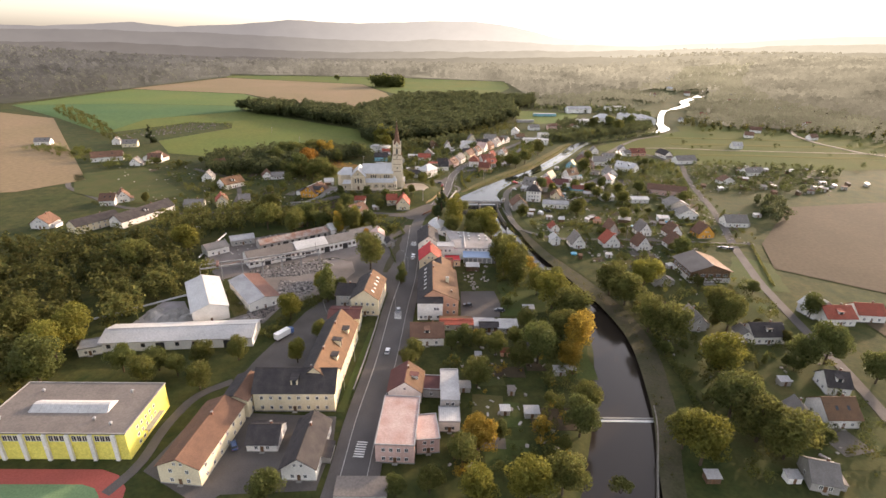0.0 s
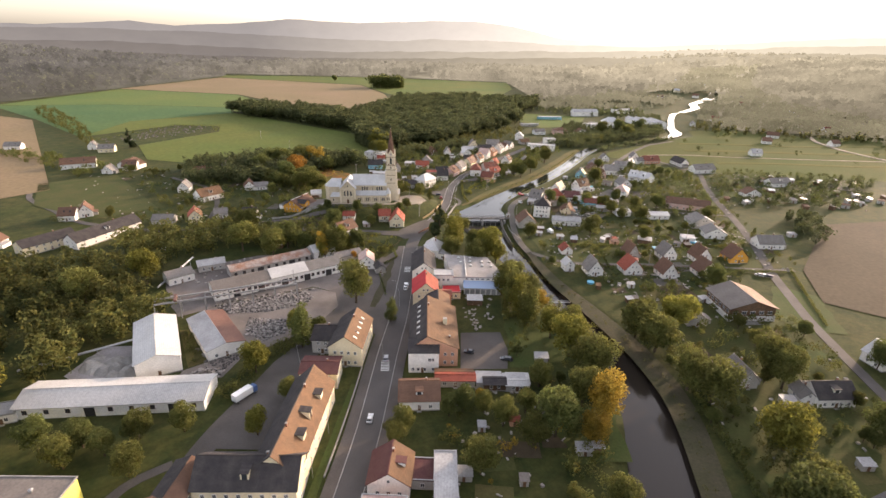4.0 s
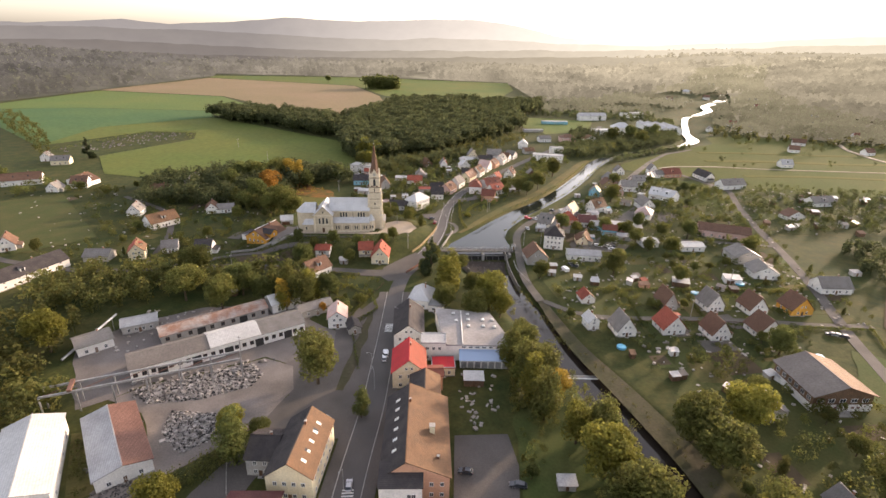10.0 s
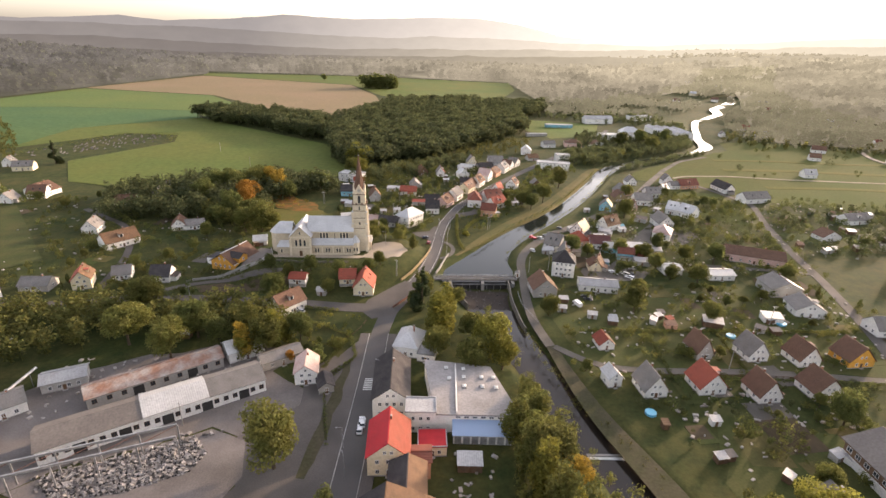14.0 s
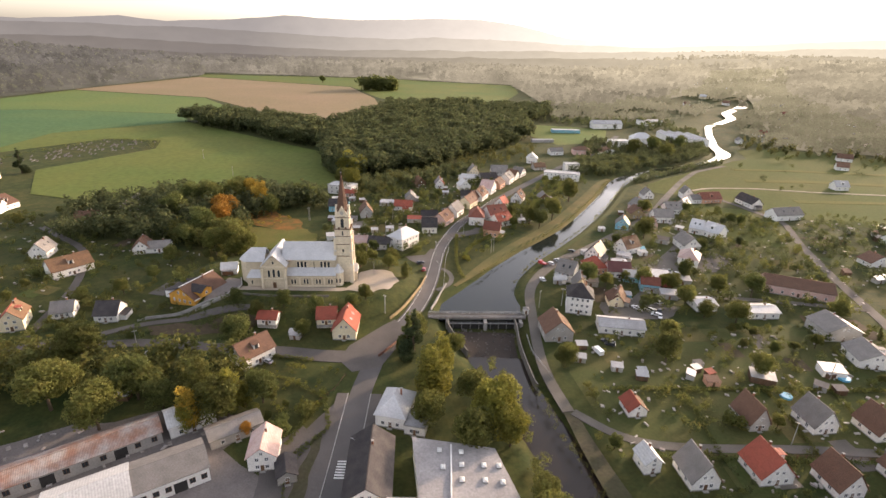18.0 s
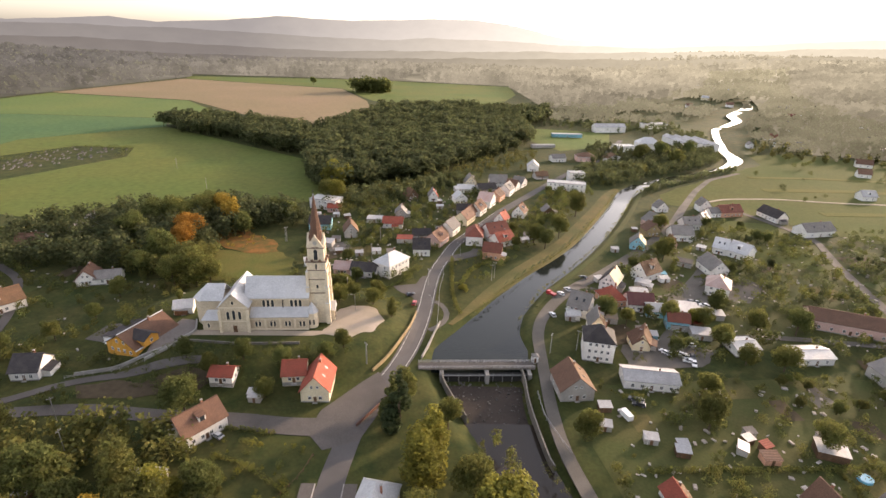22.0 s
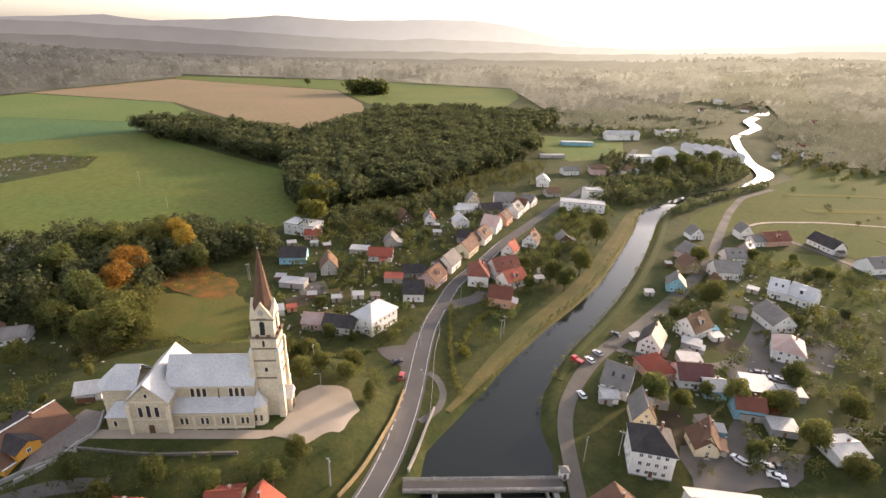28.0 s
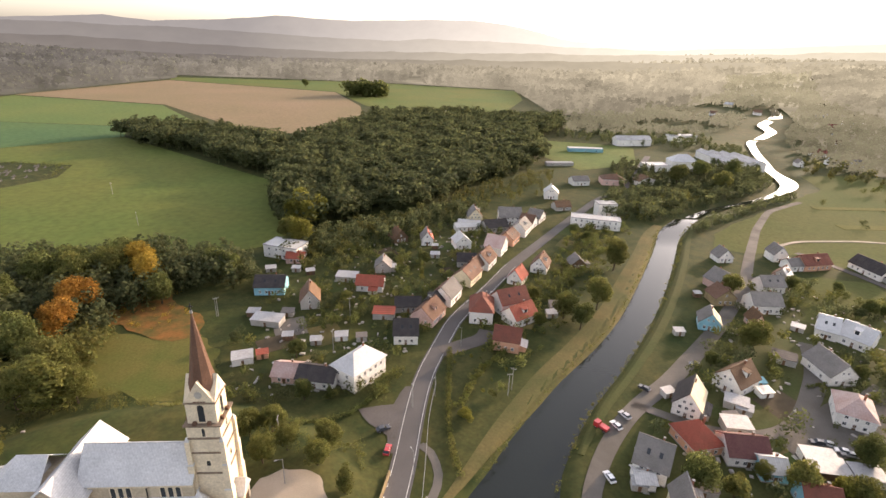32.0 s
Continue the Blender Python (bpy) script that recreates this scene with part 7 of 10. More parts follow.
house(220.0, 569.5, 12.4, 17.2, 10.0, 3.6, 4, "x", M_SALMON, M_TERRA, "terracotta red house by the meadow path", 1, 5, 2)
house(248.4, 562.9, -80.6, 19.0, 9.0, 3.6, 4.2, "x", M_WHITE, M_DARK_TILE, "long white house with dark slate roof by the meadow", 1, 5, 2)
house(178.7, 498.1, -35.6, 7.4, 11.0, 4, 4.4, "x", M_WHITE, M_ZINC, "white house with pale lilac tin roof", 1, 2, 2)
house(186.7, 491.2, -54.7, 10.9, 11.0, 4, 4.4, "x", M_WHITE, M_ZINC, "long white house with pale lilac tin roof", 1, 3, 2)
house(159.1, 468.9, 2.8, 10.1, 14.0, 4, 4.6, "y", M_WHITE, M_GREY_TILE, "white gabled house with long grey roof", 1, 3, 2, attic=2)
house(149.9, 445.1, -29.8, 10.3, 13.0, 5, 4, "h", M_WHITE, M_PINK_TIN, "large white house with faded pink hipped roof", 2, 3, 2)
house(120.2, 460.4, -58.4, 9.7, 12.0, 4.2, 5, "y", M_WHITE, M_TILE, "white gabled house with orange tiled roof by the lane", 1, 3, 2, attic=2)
# cream on the right slope stands for the sun on a darker roof
house(98.1, 447.9, -32.5, 8.2, 12.0, 4.6, 4.8, "y", M_WHITE, M_DARK_TILE, "white house with dark roof, one side painted pale as sunlit", 2, 3, 2, second=M_CREAM, attic=2)
house(76.6, 422.3, -30.3, 8.9, 12.0, 4.6, 5, "x", M_WHITE, M_GREY_TILE, "large white house with weathered grey roof by the lane", 2, 3, 2)
house(93.1, 431.6, 13.0, 9.8, 11.0, 3.6, 5, "h", M_SALMON, M_RED_TILE, "house with steep orange-red hipped roof", 1, 3, 2)
house(104.6, 427.6, -5.1, 11.3, 10.0, 3.8, 3.4, "x", M_WHITE, M_MAROON, "white house with maroon roof among yards", 1, 4, 2)
house(114.8, 410.5, -11.3, 8.7, 7.0, 4.4, 2.4, "x", M_BLUE, M_TERRA, "blue-walled house with brick-red roof", 1, 3, 2)
house(78.9, 406.0, -9.8, 6.5, 10.0, 4.6, 4.8, "y", M_CREAM, M_GREY_TILE, "beige gabled house behind the slate-roofed house", 2, 2, 2, second=M_TILE, attic=1)
house(94.7, 395.8, -23.3, 5.6, 9.0, 3.2, 4.2, "y", M_CREAM, M_BROWN_TILE, "cream cottage with brown tiled roof by the car yard", 1, 2, 2, second=M_TILE, attic=1)

# the white villa on the corner, and the works far up the river
house(-11.0, 459.2, 55.0, 15.5, 10.5, 7.0, 4.2, "h", M_WHITE, M_ZINC, "tall white villa with pale grey hipped roof by the street", 2, 5, 2)
house(-2.2, 314.6, -11.0, 9.4, 13.0, 4.6, 4.6, "h", M_WHITE, M_ZINC, "white house with pale hipped tin roof by the bridge", 1, 3, 3)
house(5.0, 308.6, -11.0, 6.4, 7.0, 3.2, 0, "f", M_WHITE, M_TIN, "low white annex beside the hipped house", 1, 2, 1, chim=0)
house(243.0, 928.0, 10.5, 44.0, 14.0, 7.0, 4.0, "x", M_WHITE, M_TIN, "long white works building by the upper road", 1, 5, 2)
house(249.5, 804.0, -2.0, 24.6, 16.0, 9.0, 6.0, "h", M_WHITE, M_ZINC, "white works house with pale hipped roof", 2, 5, 2)
house(220.5, 796.0, 8.5, 23.0, 14.0, 6.0, 0, "f", M_WHITE, M_WHITE_TIN, "white flat-roofed works block", 1, 5, 2)
for k in range(4):
    house(300.0 + 9.5 * k, 836.0 - 1.5 * k, 3.0, 10.0, 66.0 - 6 * k, 7.0, 2.4, "y", M_WHITE, M_TIN, "white ridge-roofed bay of the works hall", 1, 2, 4, name="works_hall", category="hall", group="works halls", second=M_WHITE_TIN, chim=0)
house(174.0, 876.0, 1.0, 38.0, 8.0, 4.0, 0, "f", M_BLUE, M_WHITE_TIN, "long white-roofed stand beside the pitch", 1, 5, 1, chim=0)
house(130.0, 802.0, 9.0, 27.0, 6.0, 3.0, 0, "f", M_GREY_WALL, M_TIN, "long low shed beside the pitch", 1, 4, 1, chim=0)
house(322.0, 972.0, 11.0, 36.0, 14.0, 7.0, 0, "f", M_WHITE, M_TIN, "white flat-roofed works building", 2, 5, 2, chim=0)


# ---------- the orange house below the church ----------
def orange_house():
    z = gz(-100, 378) + 0.2
    e = thing("house", -97.5, 386.5, -20, "orange plastered house with broad dark roof and white verges", "house", "village houses", z)
    w, d, h, rh = 14.0, 18.5, 3.6, 4.4
    body(e, w, d, h, rh, "y", M_ORANGE_WALL)
    gable_roof(e, w, d, h, rh, "y", M_DARK_TILE, over=0.6, second=M_BROWN_TILE)
    part("white_ridge", Geo().box(-0.22, 0.22, -d / 2 - 0.7, d / 2 + 0.7, h + rh + 0.37, h + rh + 0.5), M_FRAME, e)
    for s in (-1, 1):
        part("gutter", Geo().box(s * (w / 2 + 0.75) - 0.15, s * (w / 2 + 0.75) + 0.15, -d / 2 - 0.6, d / 2 + 0.6, h - 0.35, h - 0.1), M_FRAME, e)
    facade(e, "s", w, d, 0, 1, 3.4, 4)
    for x in (-1.6, 1.6):
        put_window(e, x, -d / 2, h + 0.9, 0)
    dm = part("dormer", Geo().prism([(2.5, -6.5, 3.4), (2.5, -0.5, 3.4), (2.5, -0.5, 6.0), (2.5, -3.5, 7.6), (2.5, -6.5, 6.0)], [(8.4, -6.5, 3.4), (8.4, -0.5, 3.4), (8.4, -0.5, 6.0), (8.4, -3.5, 7.6), (8.4, -6.5, 6.0)]), M_ORANGE_WALL, e)
    for s in (-1, 1):
        g = Geo()
        c = [(1.0, -3.5 + s * 3.5, 5.8), (9.0, -3.5 + s * 3.5, 5.8), (9.0, -3.5, 7.75), (1.0, -3.5, 7.75)]
        slope_slab(g, *(c if s < 0 else (c[1], c[0], c[3], c[2])), 0.16)
        part("dormer_roof", g, M_DARK_TILE, dm)
    put_window(e, 8.4, -3.5, 4.2, 90)
    part("porch", Geo().box(-13.0, -7.76, -6, 7, -0.6, 2.6), M_WHITE, e)
    g = Geo()
    slope_slab(g, (-13.4, 7.4, 2.6), (-13.4, -6.4, 2.6), (-6.2, -6.4, 4.5), (-6.2, 7.4, 4.5), 0.16)
    part("porch_roof", g, M_DARK_TILE, e, "dark lean-to roof")
    chimney(e, 0.6, 3, 6.5, 9.4)


orange_house()
ribbon("terrace_wall", [(-90.5, 373.6), (-88.3, 374.2), (-83, 377), (-81.2, 386), (-78.4, 388.2), (-82, 397)], 0.5, M_CONCRETE, 1.0, 2.2, 0, 2.0, label="pale curved wall of a terrace", category="wall")
house(-90, 404.5, 15, 7, 6, 3, 2, "x", M_WHITE, M_WHITE_TIN, "small outbuilding with pale tin roof behind the church", 1, 2, 1, chim=0, name="outbuilding", category="shed", group="garden sheds")
house(-65.2, 141.6, -3, 8.4, 13, 7.0, 1.8, "y", M_CREAM, M_DARK_TILE, "cream stair link between two school wings", 2, 2, 3, name="school_link", category="school", group="", second=M_BROWN_TILE, chim=0)
ribbon("hall_path", [(-90, 104), (-86, 114), (-87, 130), (-84, 146), (-74, 154)], 3.2, M_PALE_ROAD, 0.13, 0.3, label="worn path between sports hall and school", category="path")
ribbon("front_garden_wall", [(-29.6, 150), (-28.2, 168), (-27, 190), (-26.6, 202)], 0.35, M_CONCRETE, 0.75, 1.2, 0, 2.0, label="low pale wall before the school", category="wall")


# ---------- houses of the village ----------
house(-69.5, 120.9, -5.6, 12.1, 27.0, 6.4, 2.8, "y", M_CREAM, M_BROWN_TILE, "cream plastered school building with brown tiled roof among gardens", 2, 2, 6, name="school_building", category="school", group="", attic=2)
house(-47.4, 144.9, 1.2, 26.8, 13.0, 7.6, 5, "x", M_CREAM, M_DARK_TILE, "cream plastered school building with dark slate roof beside a lane", 2, 8, 2, name="school_building", category="school", group="")
house(-38.3, 119.4, -0.9, 9.7, 20.0, 4.5, 3.5, "y", M_WHITE, M_DARK_TILE, "white plastered house with dark slate roof with a small garden", 1, 2, 4, attic=2)
house(-52.4, 125.1, 0.6, 9.3, 10.0, 3, 3, "x", M_WHITE, M_DARK_TILE, "white plastered house with dark slate roof behind fruit trees", 1, 2, 2)
house(-11.5, 127.3, -2.0, 11.5, 22.0, 6.6, 0, "f", M_PINK, M_PINK_TIN, "pink plastered house with faded pink roof in the village", 2, 4, 4)
house(-2.8, 125.8, 7.4, 6.9, 11.0, 5.2, 0, "f", M_PINK, M_PINK_TIN, "pink plastered house with faded pink roof among gardens", 2, 2, 2)
house(4.6, 146.0, 0.7, 6.1, 17.0, 6, 0, "f", M_GREY_WALL, M_TIN, "grey plastered house with grey tin roof beside a lane", 2, 2, 3)
house(-4.3, 184.8, 3.0, 13.5, 12.0, 4, 3.5, "x", M_WHITE, M_BROWN_TILE, "white plastered house with brown tiled roof with a small garden", 1, 3, 2)
house(-37.7, 294.9, 9.2, 7.6, 10.0, 5, 3, "y", M_WHITE, M_PINK_TIN, "white plastered house with faded pink roof in the village", 2, 2, 2, attic=1)
# one tiled roof: left slope greyed as shaded, right slope orange as lit
house(84.7, 292.2, 7.0, 8.3, 9.5, 3.2, 5.6, "y", M_WHITE, M_GREY_TILE, "white plastered house with grey tiled roof among gardens", 1, 2, 2, second=M_TILE, attic=2)
house(105.8, 294.5, 7.0, 10.0, 9.5, 3.2, 5.6, "y", M_WHITE, M_RED_TILE, "white plastered house with red tiled roof beside a lane", 1, 3, 2, attic=2)
house(123.8, 290.6, 7.0, 8.2, 9.5, 3.2, 5.6, "y", M_WHITE, M_BROWN_TILE, "white plastered house with brown tiled roof with a small garden", 1, 3, 2, second=M_TILE, attic=2)
house(145.9, 293.0, 7.0, 10.8, 9.5, 3.2, 5.6, "y", M_WHITE, M_BROWN_TILE, "white plastered house with brown tiled roof behind fruit trees", 1, 2, 2, attic=2)
house(72.1, 295.7, 11.6, 5.1, 6.0, 4, 2.4, "y", M_WHITE, M_WHITE_TIN, "white plastered house with white tin roof in the village", 2, 1, 1, attic=1)
house(113.2, 316.2, 7.0, 6.5, 9.5, 3.2, 5.6, "y", M_GREY_WALL, M_BROWN_TILE, "grey plastered house with brown tiled roof among gardens", 1, 2, 2, second=M_TILE, attic=1)
house(133.9, 315.5, 7.0, 8.4, 9.5, 3.2, 5.6, "y", M_WHITE, M_GREY_TILE, "white plastered house with grey tiled roof beside a lane", 1, 3, 2, attic=2)
house(152.4, 312.8, 7.0, 9.1, 9.5, 3.2, 5.6, "y", M_WHITE, M_BROWN_TILE, "white plastered house with brown tiled roof with a small garden", 1, 3, 2, attic=2)
house(76.3, 319.9, 7.0, 6.3, 7.0, 2.6, 2.6, "y", M_WHITE, M_RED_TILE, "white plastered house with red tiled roof behind fruit trees", 1, 1, 1, second=M_TILE, attic=1)
# white right slope is the sunlit side of a grey roof, put into colour
house(180.3, 373.1, 1.9, 15.0, 13.0, 4.5, 3.5, "y", M_GREY_WALL, M_GREY_TILE, "grey plastered house with grey tiled roof in the village", 1, 3, 3, second=M_WHITE_TIN, attic=2)
house(180.0, 352.8, -7.4, 13.2, 12.0, 3.6, 3.6, "y", M_WHITE, M_GREY_TILE, "white plastered house with grey tiled roof among gardens", 1, 3, 2, attic=2)
house(205.7, 336.0, -0.7, 15.4, 10.0, 3.6, 4, "x", M_WHITE, M_GREY_TILE, "white plastered house with grey tiled roof beside a lane", 1, 4, 2)
house(172.8, 313.2, 7.0, 10.9, 9.5, 3.2, 5.6, "y", M_ORANGE_WALL, M_BROWN_TILE, "orange plastered house with brown tiled roof with a small garden", 1, 2, 2, attic=2)
house(74.5, 388.7, -12.2, 11.2, 11.0, 8.4, 5, "h", M_WHITE, M_DARK_TILE, "white plastered house with dark slate roof behind fruit trees", 3, 4, 3)
house(88.0, 371.1, -7.1, 18.5, 9.0, 3.6, 1.6, "x", M_WHITE, M_TIN, "white plastered house with grey tin roof in the village", 1, 5, 1)
# orange right slope carries painted sunlight, brown left slope the shade
house(59.5, 366.4, 5.1, 11.4, 12.0, 4.2, 5, "y", M_GREY_WALL, M_BROWN_TILE, "grey plastered house with brown tiled roof among gardens", 1, 2, 2, second=M_TILE, attic=2)
house(189.5, 412.5, -21.6, 29.9, 13.0, 4.6, 3, "x", M_PINK, M_BROWN_TILE, "pink plastered house with brown tiled roof beside a lane", 1, 6, 2)
house(157.3, 388.5, 3.0, 13.8, 9.0, 3.2, 1.2, "x", M_WHITE, M_WHITE_TIN, "white plastered house with white tin roof with a small garden", 1, 3, 1)
house(133.6, 393.6, 5.4, 9.6, 9.0, 3.2, 1.2, "x", M_WHITE, M_WHITE_TIN, "white plastered house with white tin roof behind fruit trees", 1, 2, 1)
house(72.0, 416.5, -3.8, 5.1, 6.0, 2.6, 1, "x", M_WHITE, M_WHITE_TIN, "white plastered house with white tin roof in the village", 1, 1, 1)
house(109.0, 421.4, -6.2, 7.0, 8.0, 3.4, 2, "x", M_BLUE, M_WHITE_TIN, "light blue house with white tin roof among gardens", 1, 2, 1)
house(93.0, 395.0, -4.1, 6.8, 8.0, 3.2, 2.6, "y", M_CREAM, M_BROWN_TILE, "cream plastered house with brown tiled roof with a small garden", 1, 1, 1, attic=1)
house(-24.1, 456.1, -8.5, 12.8, 9.0, 3.4, 2.6, "x", M_WHITE, M_DARK_TILE, "white plastered house with dark slate roof in the village", 1, 3, 1)
house(-35.1, 458.3, -4.1, 8.5, 9.0, 3, 2.4, "x", M_PINK, M_PINK_TIN, "pink plastered house with faded pink roof among gardens", 1, 2, 1)
house(-16.2, 527.5, -1.9, 12.4, 9.0, 3.2, 3, "x", M_WHITE, M_RED_TILE, "white plastered house with red tiled roof beside a lane", 1, 3, 1)
house(99.8, 689.3, -8.2, 10.3, 10.0, 5, 4.4, "y", M_WHITE, M_WHITE_TIN, "white plastered house with white tin roof with a small garden", 1, 2, 1, attic=2)
house(101.8, 660.9, 13.6, 11.3, 9.0, 3, 3, "x", M_GREY_WALL, M_TILE, "grey plastered house with orange tiled roof behind fruit trees", 1, 2, 1)
house(116.2, 625.5, -12.5, 30.6, 10.0, 6, 0, "f", M_WHITE, M_TIN, "white plastered house with grey tin roof in the village", 2, 8, 2)
house(129.7, 649.6, 3.8, 12.9, 9.0, 9, 0, "f", M_WHITE, M_TIN, "white plastered house with grey tin roof among gardens", 3, 3, 2)
house(-65.6, 562.8, -16.4, 19.6, 12.0, 6.4, 0, "f", M_WHITE, M_WHITE_TIN, "white plastered house with white tin roof in the village", 2, 4, 2)
house(-60.7, 521.9, 5.2, 13.1, 11.0, 4, 3.4, "x", M_BLUE, M_DARK_TILE, "light blue house with dark slate roof among gardens", 1, 4, 2)
house(-58.6, 555.0, 2.8, 8.8, 7.0, 3, 2, "x", M_PINK, M_RED_TILE, "pink plastered house with red tiled roof beside a lane", 1, 2, 1)
house(-12.6, 548.0, 2.7, 7.6, 9.0, 3.2, 3.6, "y", M_GREY_WALL, M_GREY_TILE, "grey plastered house with grey tiled roof with a small garden", 1, 1, 1, attic=1)
house(-40.3, 510.4, 12.7, 7.9, 11.0, 4, 5, "y", M_GREY_WALL, M_BROWN_TILE, "grey plastered house with brown tiled roof behind fruit trees", 2, 1, 2, second=M_TILE, attic=1)
house(2.5, 509.1, 5.3, 10.9, 9.0, 3, 2.4, "x", M_GREY_WALL, M_DARK_TILE, "grey plastered house with dark slate roof in the village", 1, 2, 1)
house(-207.3, 477.2, 23.2, 10.1, 11.0, 4, 4, "x", M_WHITE, M_BROWN_TILE, "white plastered house with brown tiled roof among gardens", 1, 4, 2)
house(-199.1, 429.9, 10.8, 8.3, 11.0, 4, 4.4, "y", M_WHITE, M_GREY_TILE, "white plastered house with grey tiled roof beside a lane", 1, 2, 2, attic=2)
house(-172.8, 411.5, 52.3, 17.6, 12.0, 4, 4.4, "x", M_WHITE, M_TILE, "white plastered house with orange tiled roof in a garden", 1, 4, 2, second=M_GREY_TILE)
house(-126.9, 369.6, 6.6, 8.9, 10.0, 3.4, 4, "x", M_WHITE, M_DARK_TILE, "white plastered house with dark slate roof behind fruit trees", 1, 3, 2)
house(-147.1, 370.8, 20.4, 8.0, 9.0, 3, 3, "x", M_WHITE, M_GREY_TILE, "white plastered house with grey tiled roof in the village", 1, 3, 2)
house(-58.3, 342.9, 52.0, 13.1, 10.0, 4.4, 4.4, "x", M_WHITE, M_BROWN_TILE, "white plastered house with brown tiled roof among gardens", 1, 4, 2)
house(-58.8, 364.7, -2.0, 7.7, 6.0, 3, 2, "x", M_WHITE, M_RED_TILE, "white plastered house with red tiled roof beside a lane", 1, 2, 1)
house(-26.9, 363.5, 1.7, 9.2, 13.0, 4.4, 5.2, "y", M_CREAM, M_RED_TILE, "cream plastered house with red tiled roof with a small garden", 1, 2, 3, attic=2)
house(-35.6, 367.7, 6.9, 7.7, 9.0, 3, 3, "x", M_CREAM, M_RED_TILE, "cream plastered house with red tiled roof behind fruit trees", 1, 2, 1)
house(-152.1, 439.9, 19.5, 8.2, 11.0, 3.4, 4, "y", M_WHITE, M_BROWN_TILE, "white plastered house with brown tiled roof in the village", 1, 2, 2, attic=2)
house(-143.2, 441.0, 18.2, 10.7, 8.0, 3, 2.6, "x", M_WHITE, M_GREY_TILE, "white plastered house with grey tiled roof among gardens", 1, 2, 1)
house(-160.0, 360.9, 24.0, 7.9, 11.0, 5, 4, "y", M_CREAM, M_RED_TILE, "cream plastered house with red tiled roof beside a lane", 2, 2, 2, second=M_TILE, attic=1)
house(-178.5, 356.9, 5.3, 12.7, 9.0, 3, 2.6, "x", M_GREY_WALL, M_GREY_TILE, "grey plastered house with grey tiled roof with a small garden", 1, 2, 1)
house(-277.8, 494.1, 11.5, 11.7, 10.0, 4, 4.6, "x", M_WHITE, M_BROWN_TILE, "white plastered house with brown tiled roof behind fruit trees", 1, 2, 2)
house(-206.8, 479.1, 9.5, 13.8, 10.0, 4, 4, "x", M_WHITE, M_BROWN_TILE, "white plastered house with brown tiled roof in the village", 1, 3, 2)
house(-192.4, 494.4, 11.5, 11.4, 11.0, 5, 4, "y", M_GREY_WALL, M_GREY_TILE, "grey plastered house with grey tiled roof among gardens", 1, 2, 2, attic=2)
house(-327.2, 498.8, 26.2, 26.9, 12.0, 4.4, 4.4, "x", M_WHITE, M_BROWN_TILE, "white plastered house with brown tiled roof beside a lane", 1, 5, 2)
house(-281.8, 502.7, -9.9, 19.8, 12.0, 3.6, 4.6, "y", M_WHITE, M_BROWN_TILE, "white plastered house with brown tiled roof with a small garden", 1, 2, 2, attic=2)
house(-289.4, 481.5, 2.7, 8.7, 9.0, 3, 4, "y", M_WHITE, M_GREY_TILE, "white plastered house with grey tiled roof behind fruit trees", 1, 1, 1, attic=2)
house(-343.0, 566.6, 16.9, 14.9, 10.0, 4, 3.6, "x", M_CREAM, M_GREY_TILE, "cream plastered house with grey tiled roof in the village", 1, 3, 1)
house(-365.0, 578.6, 16.6, 8.1, 9.0, 4, 4, "y", M_WHITE, M_GREY_TILE, "white plastered house with grey tiled roof among gardens", 1, 1, 1, attic=2)
house(-253.6, 310.9, 1.7, 11.7, 11.0, 3.6, 4.4, "y", M_WHITE, M_BROWN_TILE, "white plastered house with brown tiled roof beside a lane", 1, 2, 2, attic=2)
house(-222.4, 311.3, 61.2, 27.2, 11.0, 5, 3, "x", M_CREAM, M_DARK_TILE, "cream plastered house with dark slate roof with a small garden", 2, 7, 2)
house(-200.5, 329.4, 69.4, 41.9, 11.0, 4.4, 4, "x", M_WHITE, M_DARK_TILE, "white plastered house with dark slate roof behind fruit trees", 2, 6, 2)
house(-236.8, 368.1, 31.0, 8.2, 11.0, 4, 4.6, "y", M_WHITE, M_BROWN_TILE, "white plastered house with brown tiled roof in the village", 1, 2, 2, attic=2)
house(-241.8, 359.6, 11.0, 10.0, 10.0, 4, 4, "x", M_WHITE, M_BROWN_TILE, "white plastered house with brown tiled roof among gardens", 1, 2, 1)
house(-196.5, 513.5, 2.8, 9.9, 9.0, 4, 4, "y", M_WHITE, M_GREY_TILE, "white plastered house with grey tiled roof beside a lane", 1, 1, 1, attic=2)
house(-162.0, 528.2, 12.7, 9.2, 9.0, 4, 4, "y", M_WHITE, M_GREY_TILE, "white plastered house with grey tiled roof with a small garden", 1, 1, 1, attic=2)
house(-439.6, 568.2, 10.3, 15.4, 9.0, 4, 3.4, "x", M_WHITE, M_GREY_TILE, "white plastered house with grey tiled roof behind fruit trees", 1, 2, 1)
house(182.0, 205.3, 1.0, 13.4, 11.0, 4, 3.6, "x", M_WHITE, M_RED_TILE, "white plastered house with red tiled roof in the village", 1, 4, 2)
house(199.1, 208.3, -4.7, 12.1, 10.0, 4, 3.4, "x", M_WHITE, M_RED_TILE, "white plastered house with red tiled roof among gardens", 1, 3, 2)
house(177.8, 211.1, 13.2, 11.3, 9.0, 4.6, 4, "y", M_WHITE, M_WHITE_TIN, "white plastered house with white tin roof beside a lane", 1, 2, 2, attic=2)
house(139.7, 188.9, 3.0, 14.0, 10.0, 4, 3.6, "x", M_WHITE, M_DARK_TILE, "white plastered house with dark slate roof with a small garden", 1, 4, 2)
